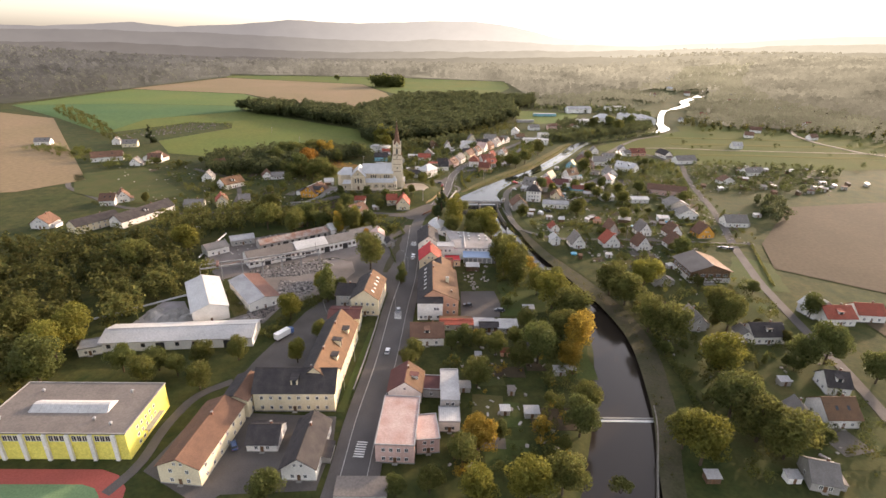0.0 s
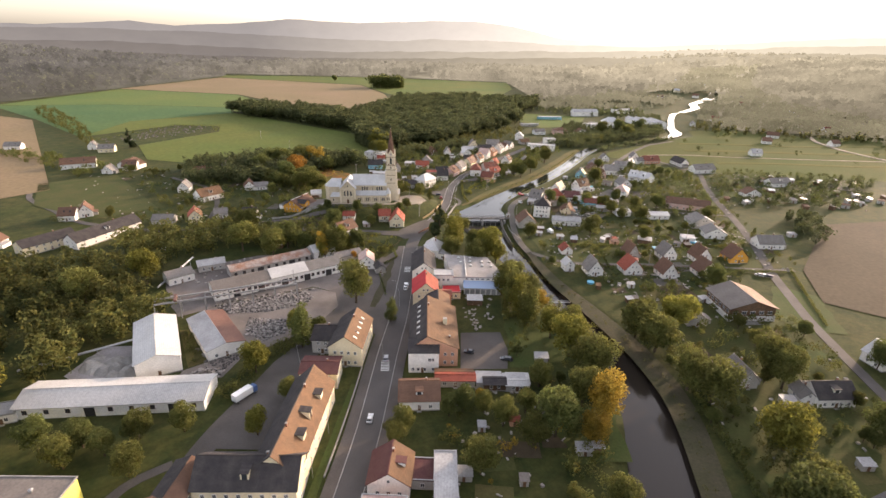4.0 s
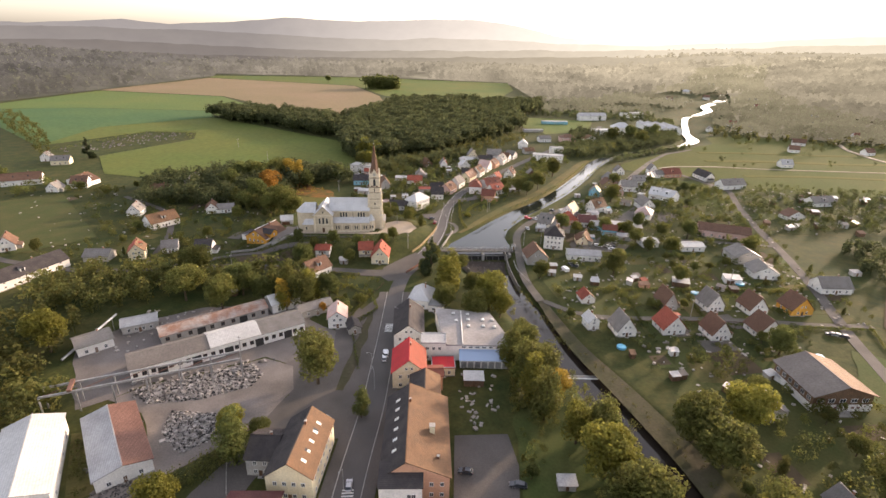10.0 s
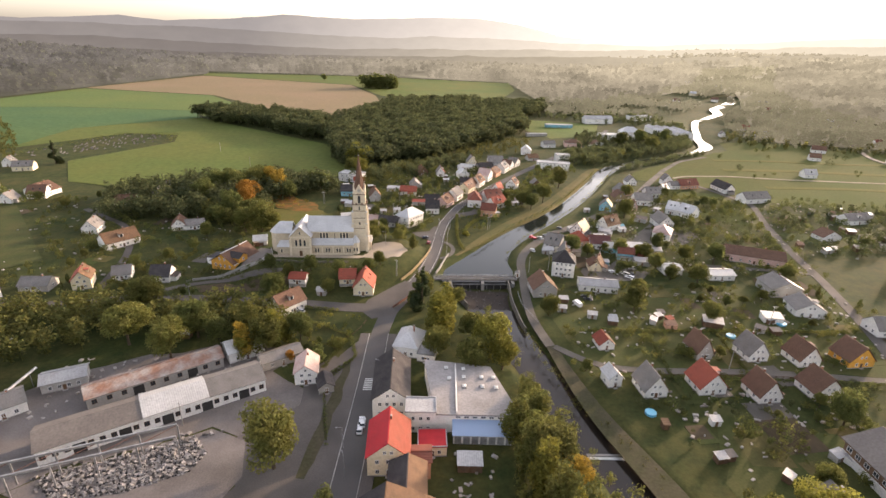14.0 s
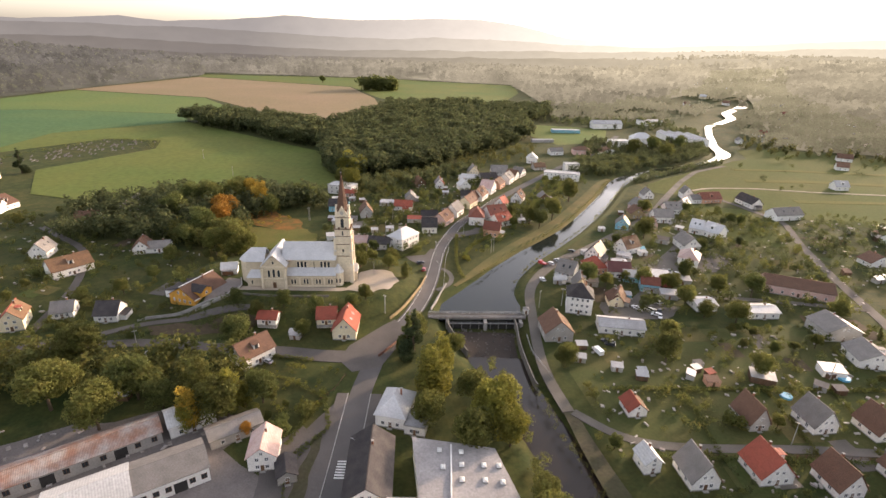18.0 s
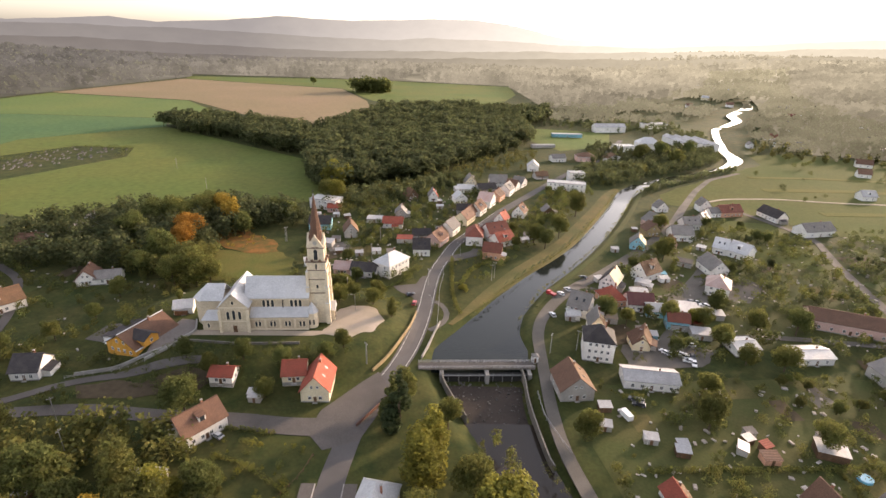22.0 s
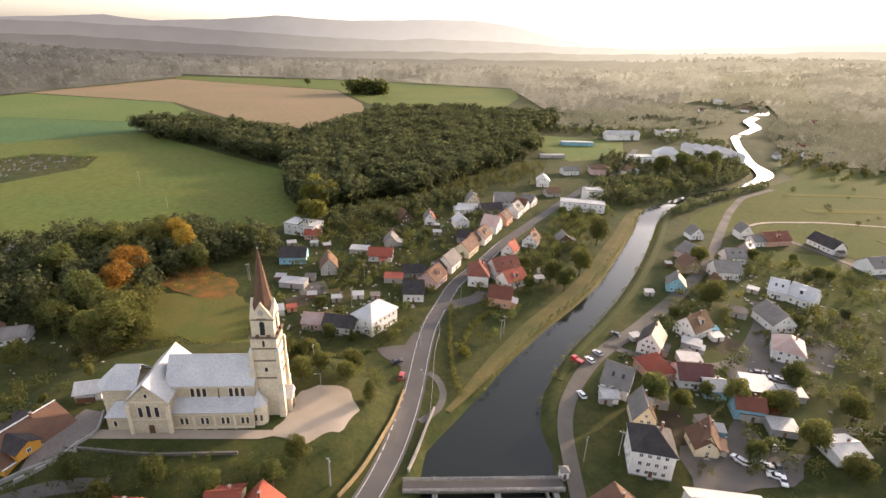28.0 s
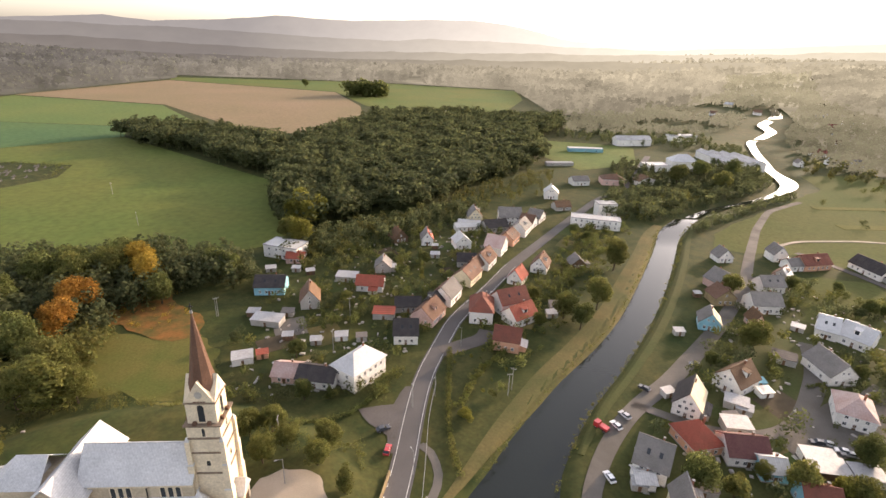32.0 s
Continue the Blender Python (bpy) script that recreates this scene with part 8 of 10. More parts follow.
house(131.1, 188.5, -4.1, 5.9, 7.0, 3, 2.4, "y", M_WHITE, M_GREY_TILE, "white plastered house with grey tiled roof behind fruit trees", 1, 1, 1, attic=1)
house(134.5, 139.1, 0.7, 11.1, 11.0, 3.8, 4.6, "x", M_WHITE, M_TILE, "white plastered house with orange tiled roof in the village", 1, 3, 2)
house(145.8, 154.9, -8.8, 7.9, 9.0, 3.8, 3.8, "x", M_WHITE, M_DARK_TILE, "white plastered house with dark slate roof among gardens", 1, 3, 2)
house(114.4, 199.3, 3.2, 7.3, 11.0, 3.4, 4, "y", M_GREY_WALL, M_GREY_TILE, "grey plastered house with grey tiled roof beside a lane", 1, 1, 1, attic=1)
house(122.7, 138.8, -3.8, 6.2, 8.0, 3, 3, "y", M_WHITE, M_GREY_TILE, "white plastered house with grey tiled roof with a small garden", 1, 1, 1, attic=1)
house(111.6, 112.4, -14.8, 7.2, 10.0, 3.2, 3.4, "x", M_GREY_WALL, M_GREY_TILE, "grey plastered house with grey tiled roof behind fruit trees", 1, 2, 1)
house(116.4, 242.0, 3.7, 9.0, 9.0, 3, 3.4, "y", M_GREY_WALL, M_GREY_TILE, "grey plastered house with grey tiled roof in the village", 1, 1, 1, attic=2)
house(257.6, 533.0, 13.1, 22.7, 11.0, 4, 4, "x", M_WHITE, M_GREY_TILE, "white plastered house with grey tiled roof among gardens", 1, 3, 2)
house(304.1, 487.2, 11.8, 20.0, 10.0, 3.4, 3.6, "x", M_WHITE, M_GREY_TILE, "white plastered house with grey tiled roof with a small garden", 1, 2, 1)
house(259.7, 451.7, 7.8, 13.5, 9.0, 3, 3.6, "y", M_WHITE, M_BROWN_TILE, "white plastered house with brown tiled roof behind fruit trees", 1, 1, 1, attic=2)
house(161.6, 738.7, -3.5, 18.9, 14.0, 5, 3.6, "h", M_PINK, M_BROWN_TILE, "pink plastered house with brown tiled roof among gardens", 1, 3, 2)
house(189.9, 740.4, 19.3, 17.7, 10.0, 4, 3.6, "y", M_WHITE, M_TILE, "white plastered house with orange tiled roof beside a lane", 1, 2, 1, attic=2)
house(132.1, 732.9, 12.6, 14.5, 10.0, 4, 3, "x", M_WHITE, M_GREY_TILE, "white plastered house with grey tiled roof behind fruit trees", 1, 2, 1)
house(713.0, 1692.0, 19.9, 17.7, 10.0, 5, 4, "x", M_WHITE, M_WHITE_TIN, "white plastered house with white tin roof in the village", 1, 2, 1)
house(708.2, 1488.6, -30.6, 15.5, 10.0, 5, 4, "x", M_WHITE, M_WHITE_TIN, "white plastered house with white tin roof among gardens", 1, 2, 1)
house(448.3, 839.8, 5.1, 13.4, 12.0, 4, 4, "x", M_WHITE, M_GREY_TILE, "white plastered house with grey tiled roof beside a lane", 1, 2, 1)
house(592.0, 1371.7, -59.1, 17.9, 10.0, 5, 4, "x", M_CREAM, M_WHITE_TIN, "cream plastered house with white tin roof with a small garden", 1, 2, 1)
house(434.5, 848.6, -5.8, 16.1, 14.0, 4, 4, "x", M_WHITE, M_GREY_TILE, "white plastered house with grey tiled roof behind fruit trees", 1, 2, 1)
house(387.7, 838.2, -9.0, 6.1, 10.0, 4, 3, "y", M_WHITE, M_GREY_TILE, "white plastered house with grey tiled roof in the village", 1, 1, 1, attic=1)
house(646.1, 1112.3, -43.0, 24.8, 14.0, 5, 0, "f", M_WHITE, M_TIN, "white plastered house with grey tin roof among gardens", 1, 3, 1)


house(-10.6, 149.6, -2, 11.4, 12.0, 4.6, 4.0, "y", M_WHITE, M_MAROON, "white house with maroon and orange roof beside the street", 1, 3, 2, second=M_TILE, attic=1)
house(-1.6, 150.5, -2, 6.0, 8.0, 3.2, 0, "f", M_GREY_WALL, M_MAROON, "low wing with flat brown roof", 1, 1, 1, chim=0, door=False)
house(4.4, 133.0, 1, 6.6, 7.0, 4.0, 0, "f", M_WHITE, M_WHITE_TIN, "low white annex with pale tin roof", 1, 2, 1, chim=0)
shed(9.0, 121.5, 2, 7.5, 6.5, 2.6, M_MAROON, M_WOOD, "low timber shed with dark red roof")
patch("school_front_lawn", [(-33.4, 138), (-31.6, 158), (-30.2, 176), (-28.9, 192), (-27.3, 192), (-28.4, 168), (-29.9, 150), (-30.6, 138)], M_LAWN, 0.2, 3, "strip of lawn before the school")


rr_ = random.Random(31)
for x, y in ((520, 960), (548, 1010), (600, 1090), (640, 1180), (585, 1260), (690, 1240), (470, 1180), (500, 1250), (450, 900), (560, 880), (610, 950), (420, 700), (455, 745), (500, 690), (560, 790), (360, 620)):
    house(x, y, rr_.uniform(-30, 30), rr_.uniform(10, 16), 9.0, 3.8, 4.0, "x", M_WHITE, rr_.choice((M_GREY_TILE, M_TERRA, M_TIN, M_BROWN_TILE)), "far white farmhouse among the valley meadows", 1, 2, 1, chim=0, door=False)


def boxy(name, x, y, turn, label, category, paint, parts_):
    e = thing(name, x, y, turn, label, category, "cars")
    e.location.z += 0.16
    for nm, q, mt in parts_:
        part(nm, Geo().box(*q), mt, e)
    L = max(q[3] for n, q, m in parts_)
    K = min(q[2] for n, q, m in parts_)
    W_ = max(q[1] for n, q, m in parts_)
    for sx in (-W_ + 0.15, W_ - 0.15):
        for sy in (K + 1.0, L - 0.9):
            wl = part("wheel", Geo().tube((sx - 0.14, sy, 0.42), (sx + 0.14, sy, 0.42), 0.42, 0.42, 12), M_RUBBER, e)
            part("rim", Geo().tube((sx - 0.16, sy, 0.42), (sx + 0.16, sy, 0.42), 0.22, 0.22, 8), M_STEEL, wl)
    return e


def van(x, y, turn):
    p = car_paint("white", COLS["white"])
    boxy("van", x, y, turn, "white delivery van parked on grass", "van", p, (("body", (-0.98, 0.98, -2.7, 1.6, 0.4, 2.2), p), ("bonnet", (-0.95, 0.95, 1.6, 2.7, 0.4, 1.2), p), ("windscreen", (-0.85, 0.85, 1.604, 1.9, 1.2, 1.95), M_PANE), ("bumper", (-0.98, 0.98, 2.704, 2.85, 0.4, 0.75), M_DARK)))


def truck(x, y, turn):
    p = car_paint("red", COLS["red"])
    boxy("truck", x, y, turn, "red truck parked by the river lane", "truck", p, (("cab", (-1.0, 1.0, 0.8, 2.4, 0.5, 2.2), p), ("windscreen", (-0.85, 0.85, 2.404, 2.46, 1.3, 2.0), M_PANE), ("bed", (-1.0, 1.0, -2.4, 0.7, 0.7, 0.95), M_DARK), ("load", (-0.95, 0.95, -2.3, 0.6, 0.954, 1.7), p)))


def lorry(x, y, turn):
    p = car_paint("white", COLS["white"])
    boxy("lorry", x, y, turn, "white box lorry with blue cab in the yard", "lorry", p, (("box_body", (-1.2, 1.2, -4.8, 2.2, 1.0, 3.4), p), ("cab", (-1.1, 1.1, 2.35, 4.0, 0.6, 2.8), car_paint("blue", COLS["blue"])), ("windscreen", (-0.95, 0.95, 4.004, 4.06, 1.6, 2.5), M_PANE), ("chassis", (-0.9, 0.9, -4.8, 3.9, 0.5, 0.996), M_DARK)))


def garden_pool(x, y, r):
    e = thing("garden_pool", x, y, 0, "round light blue garden pool on grass", "pool", "garden pools")
    part("rim", Geo().prism(Geo().ring(16, r, -0.1), Geo().ring(16, r, 0.8)), car_paint("pool_blue", (0.10, 0.38, 0.55)), e)
    part("cover", Geo().prism(Geo().ring(16, r * 0.92, 0.804), Geo().ring(16, r * 0.9, 0.84)), car_paint("pool_cover", (0.16, 0.50, 0.66)), e)


# ---------- cars, garden huts, poles ----------
car(-19.8, 173.9, -2, "white", "parked in a yard")
car(-14.8, 268.1, 3, "white", "on the asphalt")
car(-18.1, 207.6, 4, "silver", "parked beside a house")
car(14.3, 213.3, 80, "dark", "parked by the lane")
car(28.4, 208.9, 85, "dark", "parked in a yard")
car(29.1, 208.7, 80, "dark", "on the asphalt")
car(-14.3, 270.9, 2, "white", "parked beside a house")
car(-14.8, 271.6, 3, "white", "parked by the lane")
car(101.6, 390.2, 30, "white", "parked in a yard")
car(107.2, 389.0, 60, "white", "on the asphalt")
car(108.5, 387.2, 70, "silver", "parked beside a house")
car(108.6, 384.3, 70, "white", "parked by the lane")
car(102.4, 389.1, 50, "white", "parked in a yard")
car(108.6, 387.1, 170, "white", "on the asphalt")
car(109.9, 382.7, 160, "white", "parked beside a house")
car(114.1, 395.5, 90, "silver", "parked by the lane")
car(111.3, 387.2, 170, "dark", "parked in a yard")
car(79.5, 361.2, 60, "dark", "on the asphalt")
car(80.3, 358.7, 70, "dark", "parked beside a house")
car(80.7, 360.9, 70, "white", "parked by the lane")
car(71.5, 437.8, 25, "white", "parked in a yard")
car(75.8, 442.6, 30, "silver", "on the asphalt")
car(63.3, 417.4, 15, "white", "parked beside a house")
car(87.2, 456.7, 40, "dark", "parked by the lane")
car(111.7, 471.8, 70, "dark", "parked in a yard")
car(133.6, 432.5, 60, "silver", "on the asphalt")
car(136.1, 429.6, 70, "white", "parked beside a house")
car(137.2, 428.3, 70, "silver", "parked by the lane")
car(130.9, 433.0, 80, "dark", "parked in a yard")
car(2.3, 424.9, -8, "red", "on the asphalt")
car(0.1, 433.4, -60, "dark", "parked beside a house")
car(175.4, 292.0, 70, "dark", "parked by the lane")
car(177.3, 291.3, 70, "silver", "parked in a yard")
car(179.6, 290.3, 70, "dark", "on the asphalt")
car(175.5, 212.5, 60, "silver", "parked beside a house")
car(174.0, 208.7, 60, "white", "parked by the lane")
car(176.2, 195.3, 80, "silver", "parked in a yard")
car(-155.7, 311.3, 60, "white", "on the asphalt")
car(-61.5, 121.8, 30, "blue", "parked beside a house")
car(-51.9, 340.5, 60, "silver", "parked by the lane")
car(100.0, 673.4, 60, "white", "parked in a yard")
car(132.1, 731.8, 60, "white", "on the asphalt")
car(135.8, 735.7, 60, "silver", "parked beside a house")
van(73.8, 353.1, 20)
truck(66.6, 436.5, 40)
lorry(-63.7, 184.2, -32)
shed(82.6, 272.9, 0, 2.0, 2.4, 2.1, M_TILE, M_WOOD, "small brown wooden hut with orange roof in a garden")
shed(93.6, 259.1, 10, 3.2, 2.4, 2.1, M_TIN, M_WOOD, "small brown wooden hut with grey tin roof in a garden")
shed(96.9, 260.0, 10, 2.4, 2.4, 2.1, M_FELT, M_WOOD, "small brown wooden hut with felt roof in a garden")
shed(109.8, 252.5, 40, 3.2, 2.4, 2.1, M_TIN, M_WOOD, "small brown wooden hut with grey tin roof in a garden")
shed(130.1, 261.1, 20, 4.0, 2.8, 2.1, M_WHITE_TIN, M_GREY_WALL, "small grey hut with white tin roof in a garden")
shed(133.1, 259.8, 20, 3.2, 2.4, 2.1, M_TIN, M_WHITE, "small white hut with grey tin roof in a garden")
shed(131.9, 343.8, 0, 4.0, 2.8, 2.1, M_FELT, M_GREY_WALL, "small grey hut with felt roof in a garden")
shed(107.6, 342.6, 20, 3.2, 2.4, 2.1, M_TIN, M_WOOD, "small brown wooden hut with grey tin roof in a garden")
shed(111.5, 339.9, 20, 3.2, 2.4, 2.1, M_RED_TILE, M_WOOD, "small brown wooden hut with red roof in a garden")
shed(78.0, 342.2, 0, 3.2, 2.4, 2.1, M_TIN, M_WHITE, "small white hut with grey tin roof in a garden")
shed(86.4, 339.8, 0, 3.2, 2.4, 2.1, M_TIN, M_WOOD, "small brown wooden hut with grey tin roof in a garden")
shed(158.0, 342.3, 10, 4.8, 3.4, 2.1, M_TIN, M_WOOD, "small brown wooden hut with grey tin roof in a garden")
shed(154.2, 332.2, 0, 4.0, 2.8, 2.1, M_FELT, M_WOOD, "small brown wooden hut with felt roof in a garden")
shed(99.9, 275.1, 0, 3.2, 2.4, 2.1, M_TIN, M_WHITE, "small white hut with grey tin roof in a garden")
shed(77.8, 342.2, -10, 4.0, 2.8, 2.1, M_TIN, M_GREY_WALL, "small grey hut with grey tin roof in a garden")
shed(85.4, 337.2, -10, 4.0, 2.8, 2.1, M_TIN, M_WOOD, "small brown wooden hut with grey tin roof in a garden")
shed(104.0, 338.9, 60, 4.0, 2.8, 2.1, M_TIN, M_GREY_WALL, "small grey hut with grey tin roof in a garden")
shed(110.1, 335.3, 0, 4.8, 3.4, 2.1, M_BROWN_TILE, M_SALMON, "small salmon hut with brown roof in a garden")
shed(109.7, 345.5, 10, 3.2, 2.4, 2.1, M_FELT, M_GREY_WALL, "small grey hut with felt roof in a garden")
shed(129.9, 338.2, -20, 8.0, 5.6, 2.7, M_TIN, M_WOOD, "small brown wooden hut with grey tin roof in a garden")
shed(148.7, 334.0, -40, 4.0, 2.8, 2.1, M_FELT, M_GREY_WALL, "small grey hut with felt roof in a garden")
shed(159.3, 343.6, -10, 8.0, 5.6, 2.7, M_TIN, M_WHITE, "small white hut with grey tin roof in a garden")
shed(65.4, 347.5, -10, 4.0, 2.8, 2.1, M_TIN, M_GREY_WALL, "small grey hut with grey tin roof in a garden")
shed(68.0, 356.3, 0, 4.0, 2.8, 2.1, M_TIN, M_WOOD, "small brown wooden hut with grey tin roof in a garden")
shed(97.9, 405.2, 10, 4.0, 2.8, 2.1, M_FELT, M_GREY_WALL, "small grey hut with felt roof in a garden")
shed(100.4, 401.3, -10, 4.8, 3.4, 2.1, M_TIN, M_BLUE, "small blue hut with grey tin roof in a garden")
shed(115.6, 409.5, -10, 8.0, 5.6, 2.7, M_BROWN_TILE, M_GREY_WALL, "small grey hut with brown roof in a garden")
shed(124.2, 411.7, 0, 4.8, 3.4, 2.1, M_RED_TILE, M_WOOD, "small brown wooden hut with red roof in a garden")
shed(121.7, 402.9, -10, 8.0, 5.6, 2.7, M_TIN, M_GREY_WALL, "small grey hut with grey tin roof in a garden")
shed(125.7, 425.3, -10, 9.0, 6.0, 2.7, M_TIN, M_WHITE, "small white hut with grey tin roof in a garden")
shed(109.4, 442.1, 10, 4.8, 3.4, 2.1, M_FELT, M_GREY_WALL, "small grey hut with felt roof in a garden")
shed(75.8, 422.8, -10, 7.0, 4.9, 2.7, M_TIN, M_WOOD, "small brown wooden hut with grey tin roof in a garden")
shed(70.3, 414.7, -10, 4.0, 2.8, 2.1, M_TIN, M_GREY_WALL, "small grey hut with grey tin roof in a garden")
shed(127.9, 455.7, 10, 4.8, 3.4, 2.1, M_TIN, M_WHITE, "small white hut with grey tin roof in a garden")
shed(-46.2, 357.4, -5, 4.0, 2.8, 2.1, M_WHITE_TIN, M_GREY_WALL, "small grey hut with white tin roof in a garden")
shed(-90.1, 402.5, 10, 4.8, 3.4, 2.1, M_TIN, M_WOOD, "small brown wooden hut with grey tin roof in a garden")
shed(86.8, 414.1, -10, 7.0, 4.9, 2.7, M_FELT, M_GREY_WALL, "small grey hut with felt roof in a garden")
shed(108.8, 438.4, -5, 8.0, 5.6, 2.7, M_TIN, M_GREY_WALL, "small grey hut with grey tin roof in a garden")
shed(114.9, 494.0, 0, 4.0, 2.8, 2.1, M_TIN, M_GREY_WALL, "small grey hut with grey tin roof in a garden")
shed(138.6, 529.1, 0, 3.2, 2.4, 2.1, M_TIN, M_WOOD, "small brown wooden hut with grey tin roof in a garden")
shed(114.6, 449.2, -30, 7.0, 4.9, 2.7, M_TIN, M_GREY_WALL, "small grey hut with grey tin roof in a garden")
shed(115.9, 446.5, -30, 4.8, 3.4, 2.1, M_TIN, M_GREY_WALL, "small grey hut with grey tin roof in a garden")
shed(129.0, 461.2, 0, 4.0, 2.8, 2.1, M_BLUE, M_BLUE, "small blue hut with blue roof in a garden")
shed(125.5, 421.6, -8, 10.0, 6.0, 2.7, M_TIN, M_WOOD, "small brown wooden hut with grey tin roof in a garden")
shed(135.1, 419.5, -8, 8.0, 5.6, 2.7, M_TIN, M_GREY_WALL, "small grey hut with grey tin roof in a garden")
shed(147.5, 476.6, -30, 8.0, 5.6, 2.7, M_DARK_TILE, M_GREY_WALL, "small grey hut with dark roof in a garden")
shed(168.3, 500.3, -40, 4.8, 3.4, 2.1, M_WHITE_TIN, M_GREY_WALL, "small grey hut with white tin roof in a garden")
shed(94.0, 454.0, 20, 4.0, 2.8, 2.1, M_TIN, M_GREY_WALL, "small grey hut with grey tin roof in a garden")
shed(95.4, 448.3, 20, 3.2, 2.4, 2.1, M_TIN, M_GREY_WALL, "small grey hut with grey tin roof in a garden")
shed(-53.6, 465.9, 20, 7.0, 4.9, 2.7, M_TIN, M_WHITE, "small white hut with grey tin roof in a garden")
shed(-47.6, 469.0, 20, 4.0, 2.8, 2.1, M_RED_TILE, M_SALMON, "small salmon hut with red roof in a garden")
shed(-41.9, 481.4, 10, 4.0, 2.8, 2.1, M_TIN, M_WOOD, "small brown wooden hut with grey tin roof in a garden")
shed(-30.5, 478.9, 10, 4.0, 2.8, 2.1, M_TIN, M_GREY_WALL, "small grey hut with grey tin roof in a garden")
shed(-21.5, 482.6, 10, 4.8, 3.4, 2.1, M_TIN, M_WHITE, "small white hut with grey tin roof in a garden")
shed(-13.7, 482.3, 10, 4.0, 2.8, 2.1, M_FELT, M_GREY_WALL, "small grey hut with felt roof in a garden")
shed(-60.9, 498.6, 0, 4.8, 3.4, 2.1, M_TIN, M_WOOD, "small brown wooden hut with grey tin roof in a garden")
shed(-47.0, 499.5, 0, 4.8, 3.4, 2.1, M_FELT, M_GREY_WALL, "small grey hut with felt roof in a garden")
shed(-53.1, 492.6, -8, 12.0, 6.0, 2.7, M_TIN, M_GREY_WALL, "small grey hut with grey tin roof in a garden")
shed(-55.1, 542.8, 0, 4.0, 2.8, 2.1, M_WHITE_TIN, M_GREY_WALL, "small grey hut with white tin roof in a garden")
shed(-47.5, 540.1, 20, 4.0, 2.8, 2.1, M_TIN, M_WOOD, "small brown wooden hut with grey tin roof in a garden")
shed(-67.4, 541.8, 20, 4.8, 3.4, 2.1, M_TIN, M_GREY_WALL, "small grey hut with grey tin roof in a garden")
shed(34.1, 618.4, -8, 14.0, 6.0, 2.7, M_WHITE_TIN, M_GREY_WALL, "small grey hut with white tin roof in a garden")
shed(13.4, 566.4, 0, 4.8, 3.4, 2.1, M_TIN, M_GREY_WALL, "small grey hut with grey tin roof in a garden")
shed(13.2, 578.5, 0, 3.2, 2.4, 2.1, M_TIN, M_WOOD, "small brown wooden hut with grey tin roof in a garden")
shed(-14.4, 521.3, 0, 4.0, 2.8, 2.1, M_RED_TILE, M_GREY_WALL, "small grey hut with red roof in a garden")
shed(-28.5, 535.1, -5, 10.0, 6.0, 2.7, M_TIN, M_GREY_WALL, "small grey hut with grey tin roof in a garden")
shed(-7.0, 501.1, 0, 9.0, 6.0, 2.7, M_RED_TILE, M_GREY_WALL, "small grey hut with red roof in a garden")
shed(70.6, 559.8, 0, 4.8, 3.4, 2.1, M_TIN, M_GREY_WALL, "small grey hut with grey tin roof in a garden")
shed(68.3, 511.9, 0, 7.0, 4.9, 2.7, M_FELT, M_GREY_WALL, "small grey hut with felt roof in a garden")
shed(64.6, 505.6, 10, 4.8, 3.4, 2.1, M_TIN, M_GREY_WALL, "small grey hut with grey tin roof in a garden")
shed(23.3, 138.8, 0, 3.2, 2.4, 2.1, M_WHITE_TIN, M_GREY_WALL, "small grey hut with white tin roof in a garden")
shed(32.2, 138.1, 0, 4.8, 3.4, 2.1, M_TIN, M_GREY_WALL, "small grey hut with grey tin roof in a garden")
shed(26.7, 149.2, 0, 2.4, 2.4, 2.1, M_FELT, M_GREY_WALL, "small grey hut with felt roof in a garden")
shed(46.7, 161.3, 0, 4.8, 3.4, 2.1, M_TIN, M_GREY_WALL, "small grey hut with grey tin roof in a garden")
shed(51.2, 162.1, 0, 3.2, 2.4, 2.1, M_TIN, M_WOOD, "small brown wooden hut with grey tin roof in a garden")
shed(42.4, 209.3, 0, 4.8, 3.4, 2.1, M_TIN, M_WOOD, "small brown wooden hut with grey tin roof in a garden")
shed(30.8, 193.5, 0, 8.0, 5.6, 2.7, M_WHITE_TIN, M_GREY_WALL, "small grey hut with white tin roof in a garden")
shed(23.4, 194.2, 0, 4.8, 3.4, 2.1, M_TIN, M_GREY_WALL, "small grey hut with grey tin roof in a garden")
shed(9.8, 151.1, 0, 4.8, 3.4, 2.1, M_TIN, M_GREY_WALL, "small grey hut with grey tin roof in a garden")
shed(80.1, 111.5, 0, 4.0, 2.8, 2.1, M_TIN, M_WOOD, "small brown wooden hut with grey tin roof in a garden")
shed(129.4, 157.1, 0, 4.0, 2.8, 2.1, M_TIN, M_GREY_WALL, "small grey hut with grey tin roof in a garden")
shed(103.7, 111.9, 0, 4.0, 2.8, 2.1, M_TIN, M_WHITE, "small white hut with grey tin roof in a garden")
shed(124.2, 185.7, 0, 4.8, 3.4, 2.1, M_TIN, M_GREY_WALL, "small grey hut with grey tin roof in a garden")
shed(121.0, 242.6, 30, 4.8, 3.4, 2.1, M_GREY_TILE, M_GREY_WALL, "small grey hut with grey roof in a garden")
shed(-20.1, 105.1, 0, 14.0, 6.0, 2.7, M_FELT, M_GREY_WALL, "small grey hut with felt roof in a garden")
shed(27.1, 173.1, 0, 3.2, 2.4, 2.1, M_RED_TILE, M_SALMON, "small salmon hut with red roof in a garden")
shed(16.3, 170.4, 0, 2.4, 2.4, 2.1, M_TIN, M_GREY_WALL, "small grey hut with grey tin roof in a garden")
